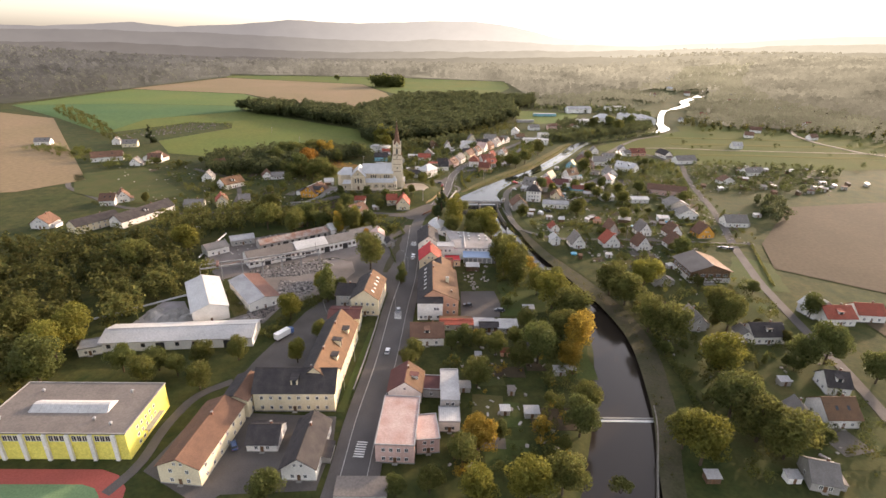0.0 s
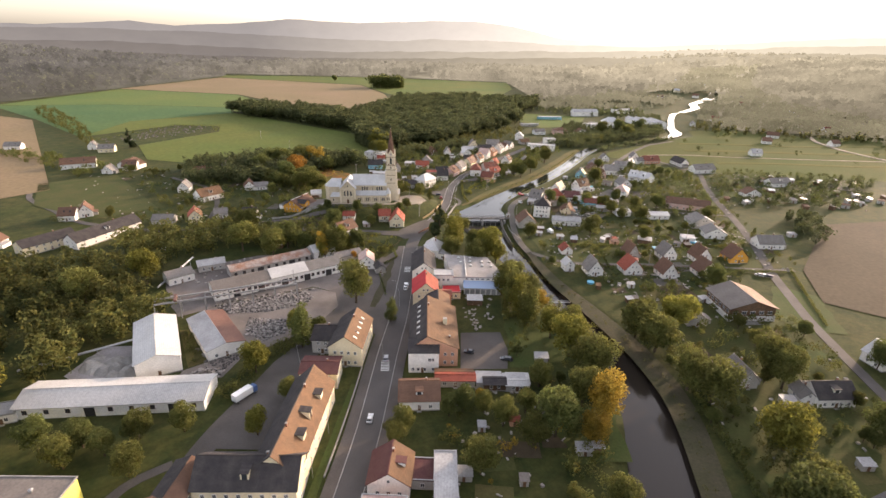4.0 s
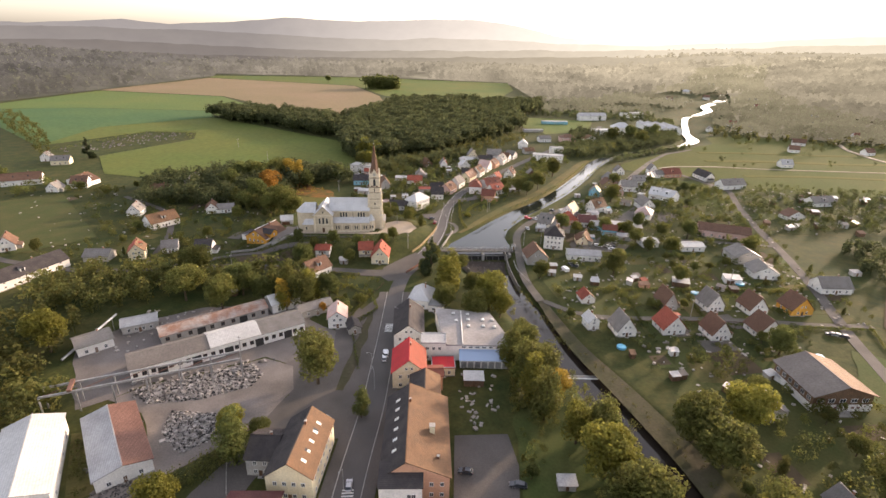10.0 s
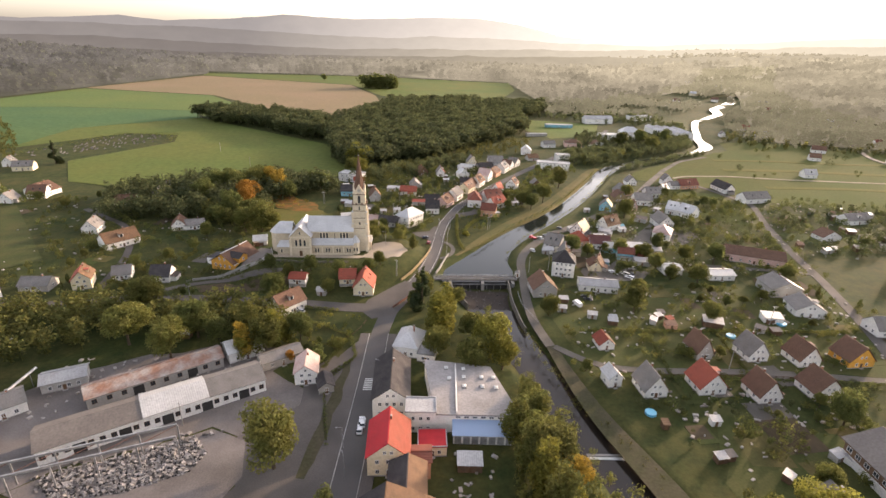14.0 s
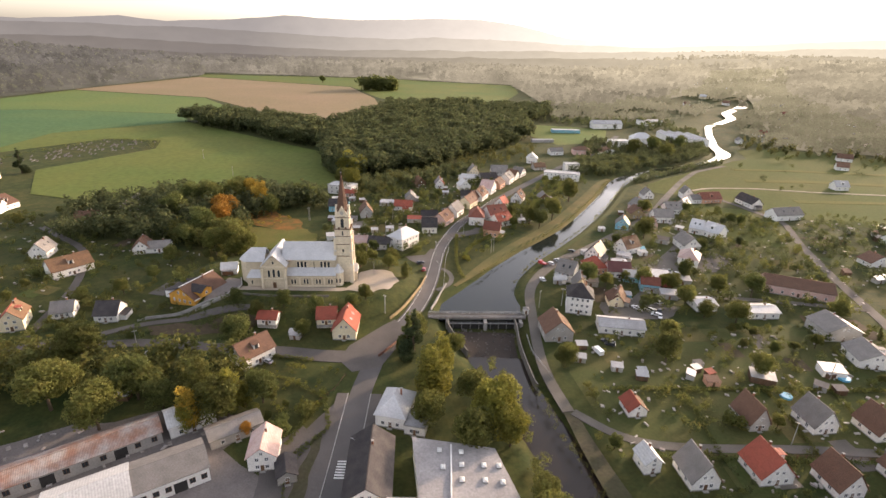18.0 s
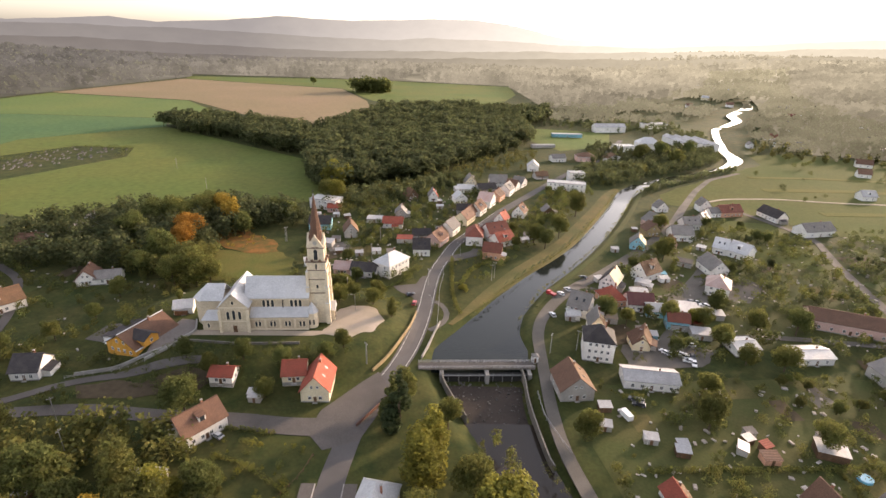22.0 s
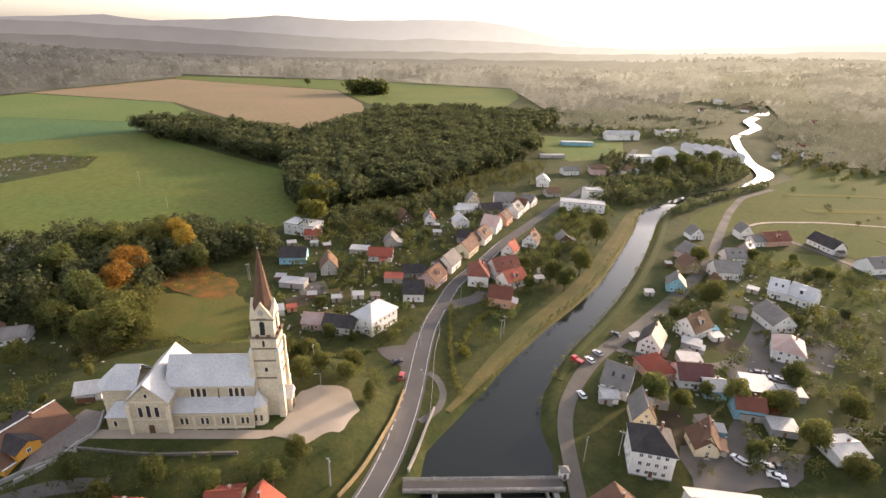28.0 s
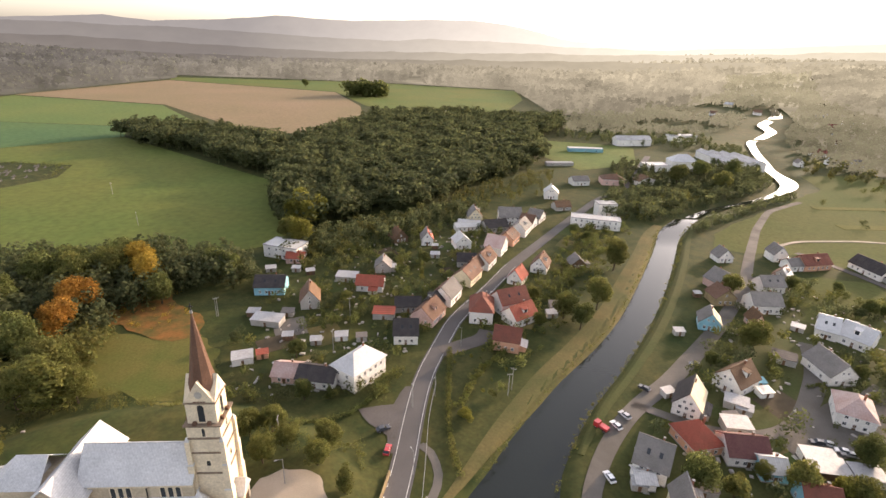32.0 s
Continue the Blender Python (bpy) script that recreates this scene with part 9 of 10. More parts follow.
shed(7.9, 195.1, 0, 14.0, 6.0, 2.7, M_TILE, M_WOOD, "small brown wooden hut with orange roof in a garden")
shed(20.4, 193.9, 0, 9.0, 6.0, 2.7, M_TIN, M_GREY_WALL, "small grey hut with grey tin roof in a garden")
shed(29.5, 193.1, 0, 8.0, 5.6, 2.7, M_TIN, M_WHITE, "small white hut with grey tin roof in a garden")
shed(42.1, 209.1, 0, 4.8, 3.4, 2.1, M_TIN, M_GREY_WALL, "small grey hut with grey tin roof in a garden")
shed(18.8, 255.0, 0, 7.0, 4.9, 2.7, M_WHITE_TIN, M_WOOD, "small brown wooden hut with white tin roof in a garden")
shed(-66.6, 322.8, -10, 7.0, 4.9, 2.7, M_TIN, M_GREY_WALL, "small grey hut with grey tin roof in a garden")
shed(-61.1, 324.7, -10, 4.0, 2.8, 2.1, M_TIN, M_GREY_WALL, "small grey hut with grey tin roof in a garden")
shed(-47.4, 359.0, 0, 3.2, 2.4, 2.1, M_WHITE_TIN, M_GREY_WALL, "small grey hut with white tin roof in a garden")
shed(-91.9, 318.3, 0, 4.0, 2.8, 2.1, M_TIN, M_WOOD, "small brown wooden hut with grey tin roof in a garden")
shed(233.4, 355.2, 0, 4.8, 3.4, 2.1, M_TIN, M_GREY_WALL, "small grey hut with grey tin roof in a garden")
power_pole(-12.5, 376.9, 108)
power_pole(67.4, 391.2, 155)
power_pole(-21.2, 500.2, 22)
power_pole(-23.1, 474.7, 69)
power_pole(8.2, 444.4, 116)
power_pole(41.2, 454.5, 163)
power_pole(-74.9, 496.7, 30)
power_pole(-117.6, 544.6, 77)
power_pole(-164.2, 598.5, 124)
power_pole(-215.1, 658.2, 171)
power_pole(-102.6, 345.7, 38)
power_pole(-91.0, 332.5, 85)
power_pole(120.7, 305.8, 132)
power_pole(-69.9, 268.6, 179)
power_pole(-75.5, 496.4, 46)
power_pole(-26.7, 421.5, 93)
power_pole(-12.7, 377.0, 140)
power_pole(39.6, 451.4, 7)
power_pole(56.5, 388.4, 54)
power_pole(156.9, 340.3, 101)
lamp_post(-32.8, 150.1, 148)
lamp_post(-31.9, 167.4, 15)
lamp_post(-26.2, 226.1, 62)
lamp_post(-18.7, 260.7, 109)
lamp_post(-19.3, 206.3, 156)
lamp_post(-16.3, 249.8, 23)
lamp_post(-11.3, 294.0, 70)
lamp_post(-21.3, 407.5, 117)
lamp_post(15.3, 450.0, 164)
lamp_post(10.1, 416.8, 31)
lamp_post(24.8, 480.4, 78)
lamp_post(39.6, 512.1, 125)
garden_pool(80.5, 279.3, 1.9)
garden_pool(158.8, 275.0, 1.6)
garden_pool(133.5, 329.1, 2.0)
garden_pool(162.1, 340.5, 2.2)

# allotment huts on the far side of the valley
rr_ = random.Random(77)
n_ = 0
while n_ < 36:
    x, y = rr_.uniform(205, 390), rr_.uniform(405, 520)
    if not in_poly([(215, 425), (300, 415), (392, 430), (400, 500), (300, 530), (256, 500)], x, y):
        continue
    wl = rr_.choice((M_GREY_WALL, M_GREY_WALL, M_WOOD, M_WOOD))
    rf, rn = rr_.choice(((M_TIN, "grey tin"), (M_ZINC, "pale tin"), (M_BROWN_TILE, "brown"), (M_FELT, "felt"), (M_GREY_TILE, "grey")))
    shed(x, y, rr_.uniform(-30, 30), rr_.uniform(3, 5.2), rr_.uniform(2.5, 4), rr_.uniform(2.0, 2.7), rf, wl, "small allotment hut with %s roof" % rn, 0.8, "allotment_hut", "hut", "allotment huts")
    n_ += 1

# garden plots, lawns and beds
PLOT_MATS = ((M_LAWN, "mown green lawn"), (M_SOIL, "dug brown vegetable bed"), (M_BANK, "rough yellow grass"), (M_MEADOW, "sunny mown lawn"), (M_GRAVEL, "gravel yard"))


def plots(corners, n, seed, turn, wide=(6, 15)):
    rr = random.Random(seed)
    xs, ys_ = [p[0] for p in corners], [p[1] for p in corners]
    k = 0
    while k < n:
        x, y = rr.uniform(min(xs), max(xs)), rr.uniform(min(ys_), max(ys_))
        if not in_poly(corners, x, y):
            continue
        w, d = rr.uniform(*wide) / 2, rr.uniform(*wide) / 2
        t = radians(turn + rr.uniform(-6, 6))
        c, s = math.cos(t), math.sin(t)
        mt, lb = PLOT_MATS[rr.choice((0, 0, 0, 1, 1, 2, 2, 3, 3, 4))]
        g = Geo()
        q = [(x + u * c - v * s, y + u * s + v * c) for u, v in ((-w, -d), (w, -d), (w, d), (-w, d))]
        lift = 0.06 + 0.006 * (k % 9)
        g.prism([(a, b, gz(a, b) - 0.2) for a, b in q], [(a, b, gz(a, b) + lift) for a, b in q])
        tagged(part("garden_plot", g, mt), lb, "garden plot", "garden plots", "structure")
        k += 1


plots([(66, 300), (200, 300), (212, 376), (66, 366)], 19, 1, 3)
plots([(84, 264), (138, 260), (168, 296), (92, 298)], 14, 11, 4)
plots([(80, 400), (215, 390), (240, 510), (180, 550), (120, 470)], 17, 2, 20)
plots([(-56, 446), (-4, 450), (22, 520), (50, 590), (-20, 596), (-60, 530)], 16, 3, 30)
plots([(-240, 356), (-150, 358), (-104, 376), (-96, 436), (-180, 490), (-300, 470)], 16, 4, -10)
plots([(4, 112), (38, 118), (44, 190), (8, 196)], 14, 5, 0)
plots([(94, 112), (146, 112), (162, 236), (100, 284)], 14, 6, 10)
plots([(210, 420), (330, 415), (410, 510), (262, 530)], 10, 7, 5, (8, 20))
plots([(40, 470), (70, 520), (120, 610), (100, 620), (50, 540)], 12, 8, 60)

# hedges between the gardens
def hedge(pts, h, leaf, seed):
    Q, _ = spaced(pts, 1.6)
    grove("hedge", [(float(a), float(b), h) for a, b in Q], leaf, 60, 1.3, "clipped green hedge between gardens", seed, ("bush", "bush"))


for k, (pts, h) in enumerate((([(20.4, 477), (19.6, 442), (20.7, 424), (23, 417)], 1.8), ([(-27, 319), (-31, 308), (-33, 300)], 1.5), ([(-50, 333), (-40, 330), (-27, 321)], 1.4), ([(66, 299), (110, 299), (160, 298), (196, 296)], 1.6), ([(70, 330), (120, 332), (190, 334)], 1.8), ([(96, 300), (98, 330)], 1.5), ([(126, 300), (128, 332)], 1.5), ([(150, 300), (152, 334)], 1.5), ([(24, 446), (30, 462), (44, 480)], 2.2), ([(-30, 430), (-10, 440), (-2, 452)], 1.8), ([(176, 240), (186, 268), (198, 300)], 1.4), ([(84, 118), (92, 150), (94, 200)], 2.2), ([(32, 240), (34, 262)], 2.5), ([(-24, 262), (-31, 290), (-26, 300)], 1.0), ([(-60, 345), (-36, 342)], 1.8), ([(146, 460), (176, 470)], 1.6), ([(190, 400), (212, 420), (225, 460)], 2.0), ([(-28, 326), (-22, 306), (-30, 296)], 1.4))):
    hedge(pts, h, (L_GREEN, L_DARK)[k % 2], 300 + k)

# graves of the hillside cemetery
g = Geo()
rr_ = random.Random(5)
for i in range(170):
    x, y = rr_.uniform(-392, -290), rr_.uniform(612, 732)
    if in_poly([(-394, 616), (-354, 732), (-300, 734), (-288, 700), (-362, 606)], x, y):
        g.box(x - 0.6, x + 0.6, y - 1.0, y + 1.0, gz(x, y) - 0.2, gz(x, y) + 0.4).box(x - 0.5, x + 0.5, y + 1.0, y + 1.3, gz(x, y) - 0.2, gz(x, y) + 1.3)
tagged(part("graves", g, M_GRANITE), "rows of pale gravestones in the cemetery", "graves", "", "stuff")

# rubble of the stone yard and rocks of the river bed
def rubble(name, corners, n, seed, size, material, label, zf):
    rr = random.Random(seed)
    xs, ys_ = [p[0] for p in corners], [p[1] for p in corners]
    g = Geo()
    k = 0
    while k < n:
        x, y = rr.uniform(min(xs), max(xs)), rr.uniform(min(ys_), max(ys_))
        if not in_poly(corners, x, y):
            continue
        a, b, h = (rr.uniform(*size) for _ in range(3))
        t = rr.uniform(0, 3.14)
        z = zf(x, y)
        lo = Geo().ring(5, a, z - 0.3, x, y, t)
        hi = [(p[0] * 0.75 + x * 0.25 + rr.uniform(-0.1, 0.1), p[1] * 0.75 + y * 0.25, z + h * rr.uniform(0.5, 1.2)) for p in lo]
        g.prism(lo, hi)
        k += 1
    tagged(part(name, g, material), label, "rubble", "", "stuff")


PILE_A = [(-100.6, 247), (-64, 264), (-58, 258), (-60, 250), (-74.3, 243), (-91, 240)]
PILE_B = [(-81, 237), (-65, 236), (-62, 225), (-70, 218), (-80, 228)]
PILE_C = [(-92, 191), (-78, 193), (-77, 199), (-86, 200)]
PILE_D = [(-84, 203), (-78, 198), (-74, 207), (-88, 232), (-92, 228)]
for k_, (pile, n_st) in enumerate(((PILE_A, 520), (PILE_B, 300), (PILE_C, 170), (PILE_D, 130))):
    rubble("yard_rubble", pile, int(n_st * 1.7), 1 + k_, (0.22, 0.68), M_GRANITE, "dense heap of rough granite blocks", gz)
    # dark pieces: scrap, and the shade between blocks put in as dark shapes
    rubble("yard_scrap", pile, n_st, 21 + k_, (0.2, 0.6), M_DARK, "dark scrap and painted shade pieces between granite blocks", gz)
rubble("river_rocks", [(18, 352), (44, 352), (45, 374), (14, 374)], 150, 6, (0.15, 0.5), M_GRANITE, "pale rocks in the dry river bed", lambda x, y: 0.008 * (y - 50) - 3.75)
rubble("river_rocks", [(56, 105), (70, 140), (76, 180), (68, 182), (50, 140), (46, 110)], 60, 7, (0.15, 0.4), M_GRANITE, "pale rocks in the shallow river", lambda x, y: 0.008 * (y - 50) - 3.4)

# scattered garden clutter: pale timber, covers and crates
def clutter(corners, n, seed):
    rr = random.Random(seed)
    xs, ys_ = [p[0] for p in corners], [p[1] for p in corners]
    g = Geo()
    k = 0
    while k < n:
        x, y = rr.uniform(min(xs), max(xs)), rr.uniform(min(ys_), max(ys_))
        if not in_poly(corners, x, y):
            continue
        a, b, h, z = rr.uniform(0.2, 1.0), rr.uniform(0.15, 0.6), rr.uniform(0.15, 0.7), gz(x, y)
        t = rr.uniform(0, 3.14)
        c, s = math.cos(t), math.sin(t)
        q = [(x + u * c - v * s, y + u * s + v * c) for u, v in ((-a, -b), (a, -b), (a, b), (-a, b))]
        g.prism([(p[0], p[1], z - 0.2) for p in q], [(p[0], p[1], z + h) for p in q])
        k += 1
    tagged(part("garden_clutter", g, M_CLUTTER), "pale crates, timber and covers strewn in gardens", "clutter", "", "stuff")


clutter([(66, 300), (200, 300), (212, 376), (66, 366)], 190, 1)
clutter([(84, 264), (138, 260), (168, 296), (92, 298)], 70, 11)
clutter([(12, 230), (28, 232), (28, 266), (14, 264)], 40, 12)
clutter([(70, 395), (215, 390), (240, 510), (180, 550), (100, 450)], 230, 2)
clutter([(-56, 446), (-4, 450), (22, 520), (60, 600), (-20, 596), (-60, 530)], 190, 3)
clutter([(-240, 356), (-150, 358), (-104, 376), (-96, 436), (-180, 490), (-300, 470)], 90, 4)
clutter([(4, 112), (38, 118), (44, 190), (8, 196)], 60, 5)
clutter([(94, 112), (146, 112), (162, 236), (100, 284)], 60, 6)
clutter([(210, 420), (330, 415), (410, 510), (262, 530)], 160, 7)
clutter([(-120, 262), (-60, 300), (-52, 318), (-130, 300)], 70, 8)


# garden and lane fences
def fence(pts, h, material, label, gap=2.6):
    Q, _ = spaced(pts, gap)
    x0, y0 = float(Q[0][0]), float(Q[0][1])
    e = thing("fence", x0, y0, 0, label, "fence", "fences")
    z0 = gz(x0, y0)
    P = [Vector((float(q[0]) - x0, float(q[1]) - y0, gz(float(q[0]), float(q[1])) - z0 + 0.1)) for q in Q]
    for p in P:
        part("post", Geo().box(p.x - 0.07, p.x + 0.07, p.y - 0.07, p.y + 0.07, p.z - 0.4, p.z + h), material, e)
    for k in (0.45, 0.92):
        g = Geo()
        for p in P:
            g.v += [(p.x + u, p.y + v, p.z + h * k + w) for u, v, w in ((-0.04, -0.04, -0.05), (0.04, 0.04, -0.05), (0.04, 0.04, 0.05), (-0.04, -0.04, 0.05))]
        g.f = [(4 * i + q, 4 * i + (q + 1) % 4, 4 * i + 4 + (q + 1) % 4, 4 * i + 4 + q) for i in range(len(P) - 1) for q in range(4)]
        part("rail", g, material, e)


fence([(-114, 366), (-100, 370.8), (-90, 372.8)], 1.1, M_CONCRETE, "pale concrete fence along the lane")
fence([(-29, 318), (-24, 326), (-22, 334)], 1.0, M_WOOD, "brown timber fence round a garden")
fence([(52.6, 336), (47.6, 352), (47.4, 364)], 1.1, M_STEEL, "steel railing beside the river lane")
fence([(12.6, 404), (13.2, 420), (13.6, 440), (15.6, 456)], 1.0, M_STEEL, "thin steel railing along the street")
fence([(92, 299.6), (120, 300.4), (146, 300)], 1.2, M_WOOD, "weathered timber fence before gardens")
fence([(-50.4, 204), (-55, 216), (-49, 226)], 1.2, M_CONCRETE, "pale fence above the yard court")


# ---------- single trees ----------
tree(35.9, 254.1, 19.5, 4.9, "tall", L_GREEN)
tree(38.2, 243.5, 21.0, 5.4, "tall", L_LIME)
tree(32.4, 263.6, 18.7, 4.7, "tall", L_GREEN)
tree(40.6, 235.0, 20.7, 5.2, "tall", L_GREEN)
tree(89.6, 216.6, 17.0, 9.5, "round", L_GREEN)
tree(85.6, 227.5, 17.0, 9.0, "round", L_GREEN)
tree(103.9, 232.1, 17.0, 9.5, "round", L_LIME)
tree(53.7, 212.0, 17.0, 9.5, "round", L_LIME)
tree(58.9, 199.7, 17.0, 9.5, "round", L_GREEN)
tree(48.7, 225.4, 13.3, 6.4, "round", L_LIME)
tree(42.2, 252.1, 16.6, 7.9, "round", L_GREEN)
tree(38.8, 270.6, 13.7, 6.5, "round", L_GREEN)
tree(46.9, 247.6, 11.7, 5.5, "round", L_GOLD)
tree(57.0, 176.8, 16.8, 8.0, "round", L_GOLD)
tree(51.4, 182.4, 14.9, 7.1, "round", L_GREEN)
tree(39.4, 167.9, 17.0, 8.1, "round", L_DARK)
tree(97.2, 186.0, 17.0, 9.5, "round", L_GREEN)
tree(91.8, 192.4, 16.8, 8.0, "round", L_GREEN)
tree(126.9, 201.8, 17.0, 8.6, "round", L_GREEN)
tree(127.4, 194.1, 15.8, 7.5, "round", L_GREEN)
tree(109.0, 163.7, 17.0, 9.5, "round", L_LIME)
tree(-52.1, 214.9, 19.5, 4.9, "tall", L_DARK)
tree(-48.1, 224.4, 8.1, 3.8, "round", L_DARK)
tree(-64.9, 197.8, 12.3, 5.9, "round", L_LIME)
tree(-57.4, 308.8, 15.8, 7.5, "round", L_GREEN)
tree(9.6, 323.1, 21.0, 6.5, "tall", L_LIME)
tree(1.6, 346.9, 21.0, 5.7, "fir", L_FIR)
tree(28.8, 308.3, 17.0, 9.5, "round", L_LIME)
tree(22.4, 299.6, 15.0, 7.2, "round", L_GREEN)
tree(10.8, 179.0, 9.2, 4.4, "round", L_DARK)
tree(23.3, 172.1, 10.4, 4.9, "round", L_GREEN)
tree(31.5, 178.3, 9.3, 4.5, "round", L_GREEN)
tree(50.5, 165.1, 11.8, 5.6, "round", L_GOLD)
tree(-8.2, 169.2, 8.8, 4.2, "round", L_GREEN)
tree(-10.8, 163.5, 8.6, 4.1, "round", L_GREEN)
tree(5.9, 176.4, 7.7, 3.7, "round", L_DARK)
tree(17.5, 178.4, 8.5, 4.1, "round", L_GREEN)
tree(38.4, 192.7, 10.0, 4.8, "round", L_GREEN)
tree(31.2, 163.0, 11.4, 5.4, "round", L_GREEN)
tree(-142.8, 268.7, 17.0, 8.7, "round", L_LIME)
tree(-89.2, 163.8, 10.0, 5.0, "round", L_GREEN)
tree(-103.6, 159.8, 9.5, 5.0, "round", L_DARK)
tree(-159.7, 247.9, 17.0, 9.5, "round", L_GREEN)
tree(-53.6, 166.0, 9.3, 4.4, "round", L_LIME)
tree(-48.8, 183.8, 8.4, 4.0, "round", L_GREEN)
tree(-76.8, 167.1, 9.8, 4.7, "round", L_GREEN)
tree(-116.2, 158.5, 10.7, 5.5, "round", L_DARK)
tree(-95.2, 156.6, 9.0, 4.6, "round", L_DARK)
tree(-83.8, 149.1, 10.8, 5.1, "round", L_GREEN)
tree(-103.8, 151.5, 11.4, 5.4, "round", L_GREEN)
tree(-145.8, 165.6, 17.0, 9.0, "round", L_LIME)
tree(-142.8, 173.8, 17.0, 8.9, "round", L_LIME)
tree(-170.9, 181.8, 17.0, 9.5, "round", L_GREEN)
tree(-141.5, 151.2, 17.0, 9.5, "round", L_DARK)
tree(13.5, 121.0, 12.3, 5.9, "round", L_GOLD)
tree(8.1, 114.4, 11.9, 5.7, "round", L_GREEN)
tree(12.2, 102.3, 12.0, 5.7, "round", L_LIME)
tree(25.8, 103.0, 14.8, 7.0, "round", L_LIME)
tree(35.5, 105.6, 13.8, 6.6, "round", L_GREEN)
tree(46.1, 128.6, 13.1, 6.3, "round", L_DARK)
tree(51.2, 140.8, 11.5, 5.5, "round", L_GREEN)
tree(14.7, 152.4, 11.7, 5.6, "round", L_GREEN)
tree(79.5, 117.1, 17.0, 8.2, "round", L_LIME)
tree(77.0, 123.8, 13.7, 6.5, "round", L_GREEN)
tree(102.1, 127.2, 17.0, 9.5, "round", L_GREEN)
tree(106.3, 120.0, 17.0, 8.9, "round", L_GREEN)
tree(99.0, 138.0, 17.0, 9.3, "round", L_DARK)
tree(153.9, 170.1, 16.8, 8.0, "round", L_DARK)
tree(143.0, 168.1, 14.1, 6.7, "round", L_DARK)
tree(173.0, 207.3, 11.6, 5.5, "round", L_DARK)
tree(106.1, 143.4, 13.9, 6.6, "round", L_GREEN)
tree(52.2, 106.8, 4.5, 3.5, "bush", L_GREEN)
tree(164.9, 158.1, 13.4, 6.4, "round", L_DARK)
tree(-45.1, 102.2, 10.4, 5.0, "round", L_DARK)
tree(-1.4, 105.6, 8.8, 4.2, "round", L_GREEN)
tree(-10.7, 104.6, 6.8, 3.2, "round", L_DARK)
tree(11.5, 329.0, 21.0, 5.4, "tall", L_LIME)
tree(33.2, 301.8, 12.9, 6.1, "round", L_LIME)
tree(23.2, 320.4, 12.5, 6.0, "round", L_GREEN)
tree(16.5, 345.5, 10.7, 5.1, "round", L_GREEN)
tree(-54.4, 313.9, 17.4, 4.3, "tall", L_LIME)
tree(-65.7, 317.1, 19.5, 4.9, "tall", L_GREEN)
tree(-63.5, 305.1, 15.8, 3.9, "tall", L_GOLD)
tree(-46.2, 318.2, 11.6, 5.5, "round", L_DARK)
tree(-31.1, 312.7, 5.5, 4.2, "bush", L_GREEN)
tree(-35.7, 305.8, 5.4, 4.2, "bush", L_DARK)
tree(-65.5, 349.7, 13.5, 6.4, "round", L_DARK)
tree(-115.2, 334.1, 17.0, 9.1, "round", L_GREEN)
tree(-87.0, 318.1, 16.8, 8.0, "round", L_DARK)
tree(-90.9, 303.8, 16.2, 7.7, "round", L_GREEN)
tree(-111.1, 311.8, 17.0, 9.5, "round", L_GREEN)
tree(-75.4, 311.7, 12.0, 5.7, "round", L_DARK)
tree(58.4, 342.9, 10.1, 4.8, "round", L_GREEN)
tree(106.9, 313.4, 5.2, 4.0, "bush", L_GREEN)
tree(130.0, 339.9, 10.3, 5.2, "round", L_GREEN)
tree(98.3, 347.8, 12.8, 6.1, "round", L_GREEN)
tree(126.9, 396.1, 10.0, 5.4, "round", L_GREEN)
tree(130.1, 383.6, 8.1, 4.6, "round", L_GREEN)
tree(190.7, 384.5, 10.0, 5.2, "round", L_GREEN)
tree(163.4, 405.5, 12.0, 6.4, "round", L_DARK)
tree(8.1, 309.7, 12.4, 5.9, "round", L_GREEN)
tree(-36.8, 252.5, 20.0, 9.6, "round", L_GREEN)
tree(-18.8, 235.5, 12.0, 3.0, "tall", L_DARK)
tree(-56.7, 225.0, 10.8, 5.1, "round", L_LIME)
tree(57.8, 228.3, 14.0, 6.7, "round", L_GREEN)
tree(42.0, 260.1, 11.8, 5.6, "round", L_GREEN)
tree(42.7, 240.3, 10.9, 5.2, "round", L_LIME)
tree(39.4, 279.6, 11.1, 5.3, "round", L_GREEN)
tree(142.2, 275.2, 13.3, 6.3, "round", L_DARK)
tree(117.9, 248.5, 8.9, 4.2, "round", L_GREEN)
tree(-127.3, 492.2, 17.0, 9.5, "round", L_ORANGE)
tree(-122.1, 472.5, 16.8, 8.0, "round", L_ORANGE)
tree(-111.6, 513.3, 21.0, 5.7, "tall", L_GOLD)
tree(-159.1, 513.3, 17.0, 9.5, "round", L_DARK)
tree(-158.8, 489.7, 17.0, 9.5, "round", L_DARK)
tree(-133.1, 534.0, 17.0, 9.5, "round", L_DARK)
tree(-152.4, 522.8, 17.0, 9.5, "round", L_DARK)
tree(-100.7, 437.3, 21.0, 7.3, "tall", L_GREEN)
tree(-132.6, 450.3, 12.0, 6.5, "round", L_DARK)
tree(-128.7, 424.0, 9.3, 4.7, "round", L_GREEN)
tree(-102.6, 505.7, 14.1, 6.7, "round", L_DARK)
tree(-91.5, 533.3, 13.7, 6.5, "round", L_DARK)
tree(-83.6, 664.3, 12.3, 5.9, "round", L_GREEN)
tree(93.5, 410.8, 8.0, 3.8, "round", L_GREEN)
tree(148.3, 408.3, 10.0, 4.8, "round", L_GREEN)
tree(142.3, 379.7, 10.5, 5.6, "round", L_GREEN)
tree(105.4, 364.2, 9.3, 4.4, "round", L_GREEN)
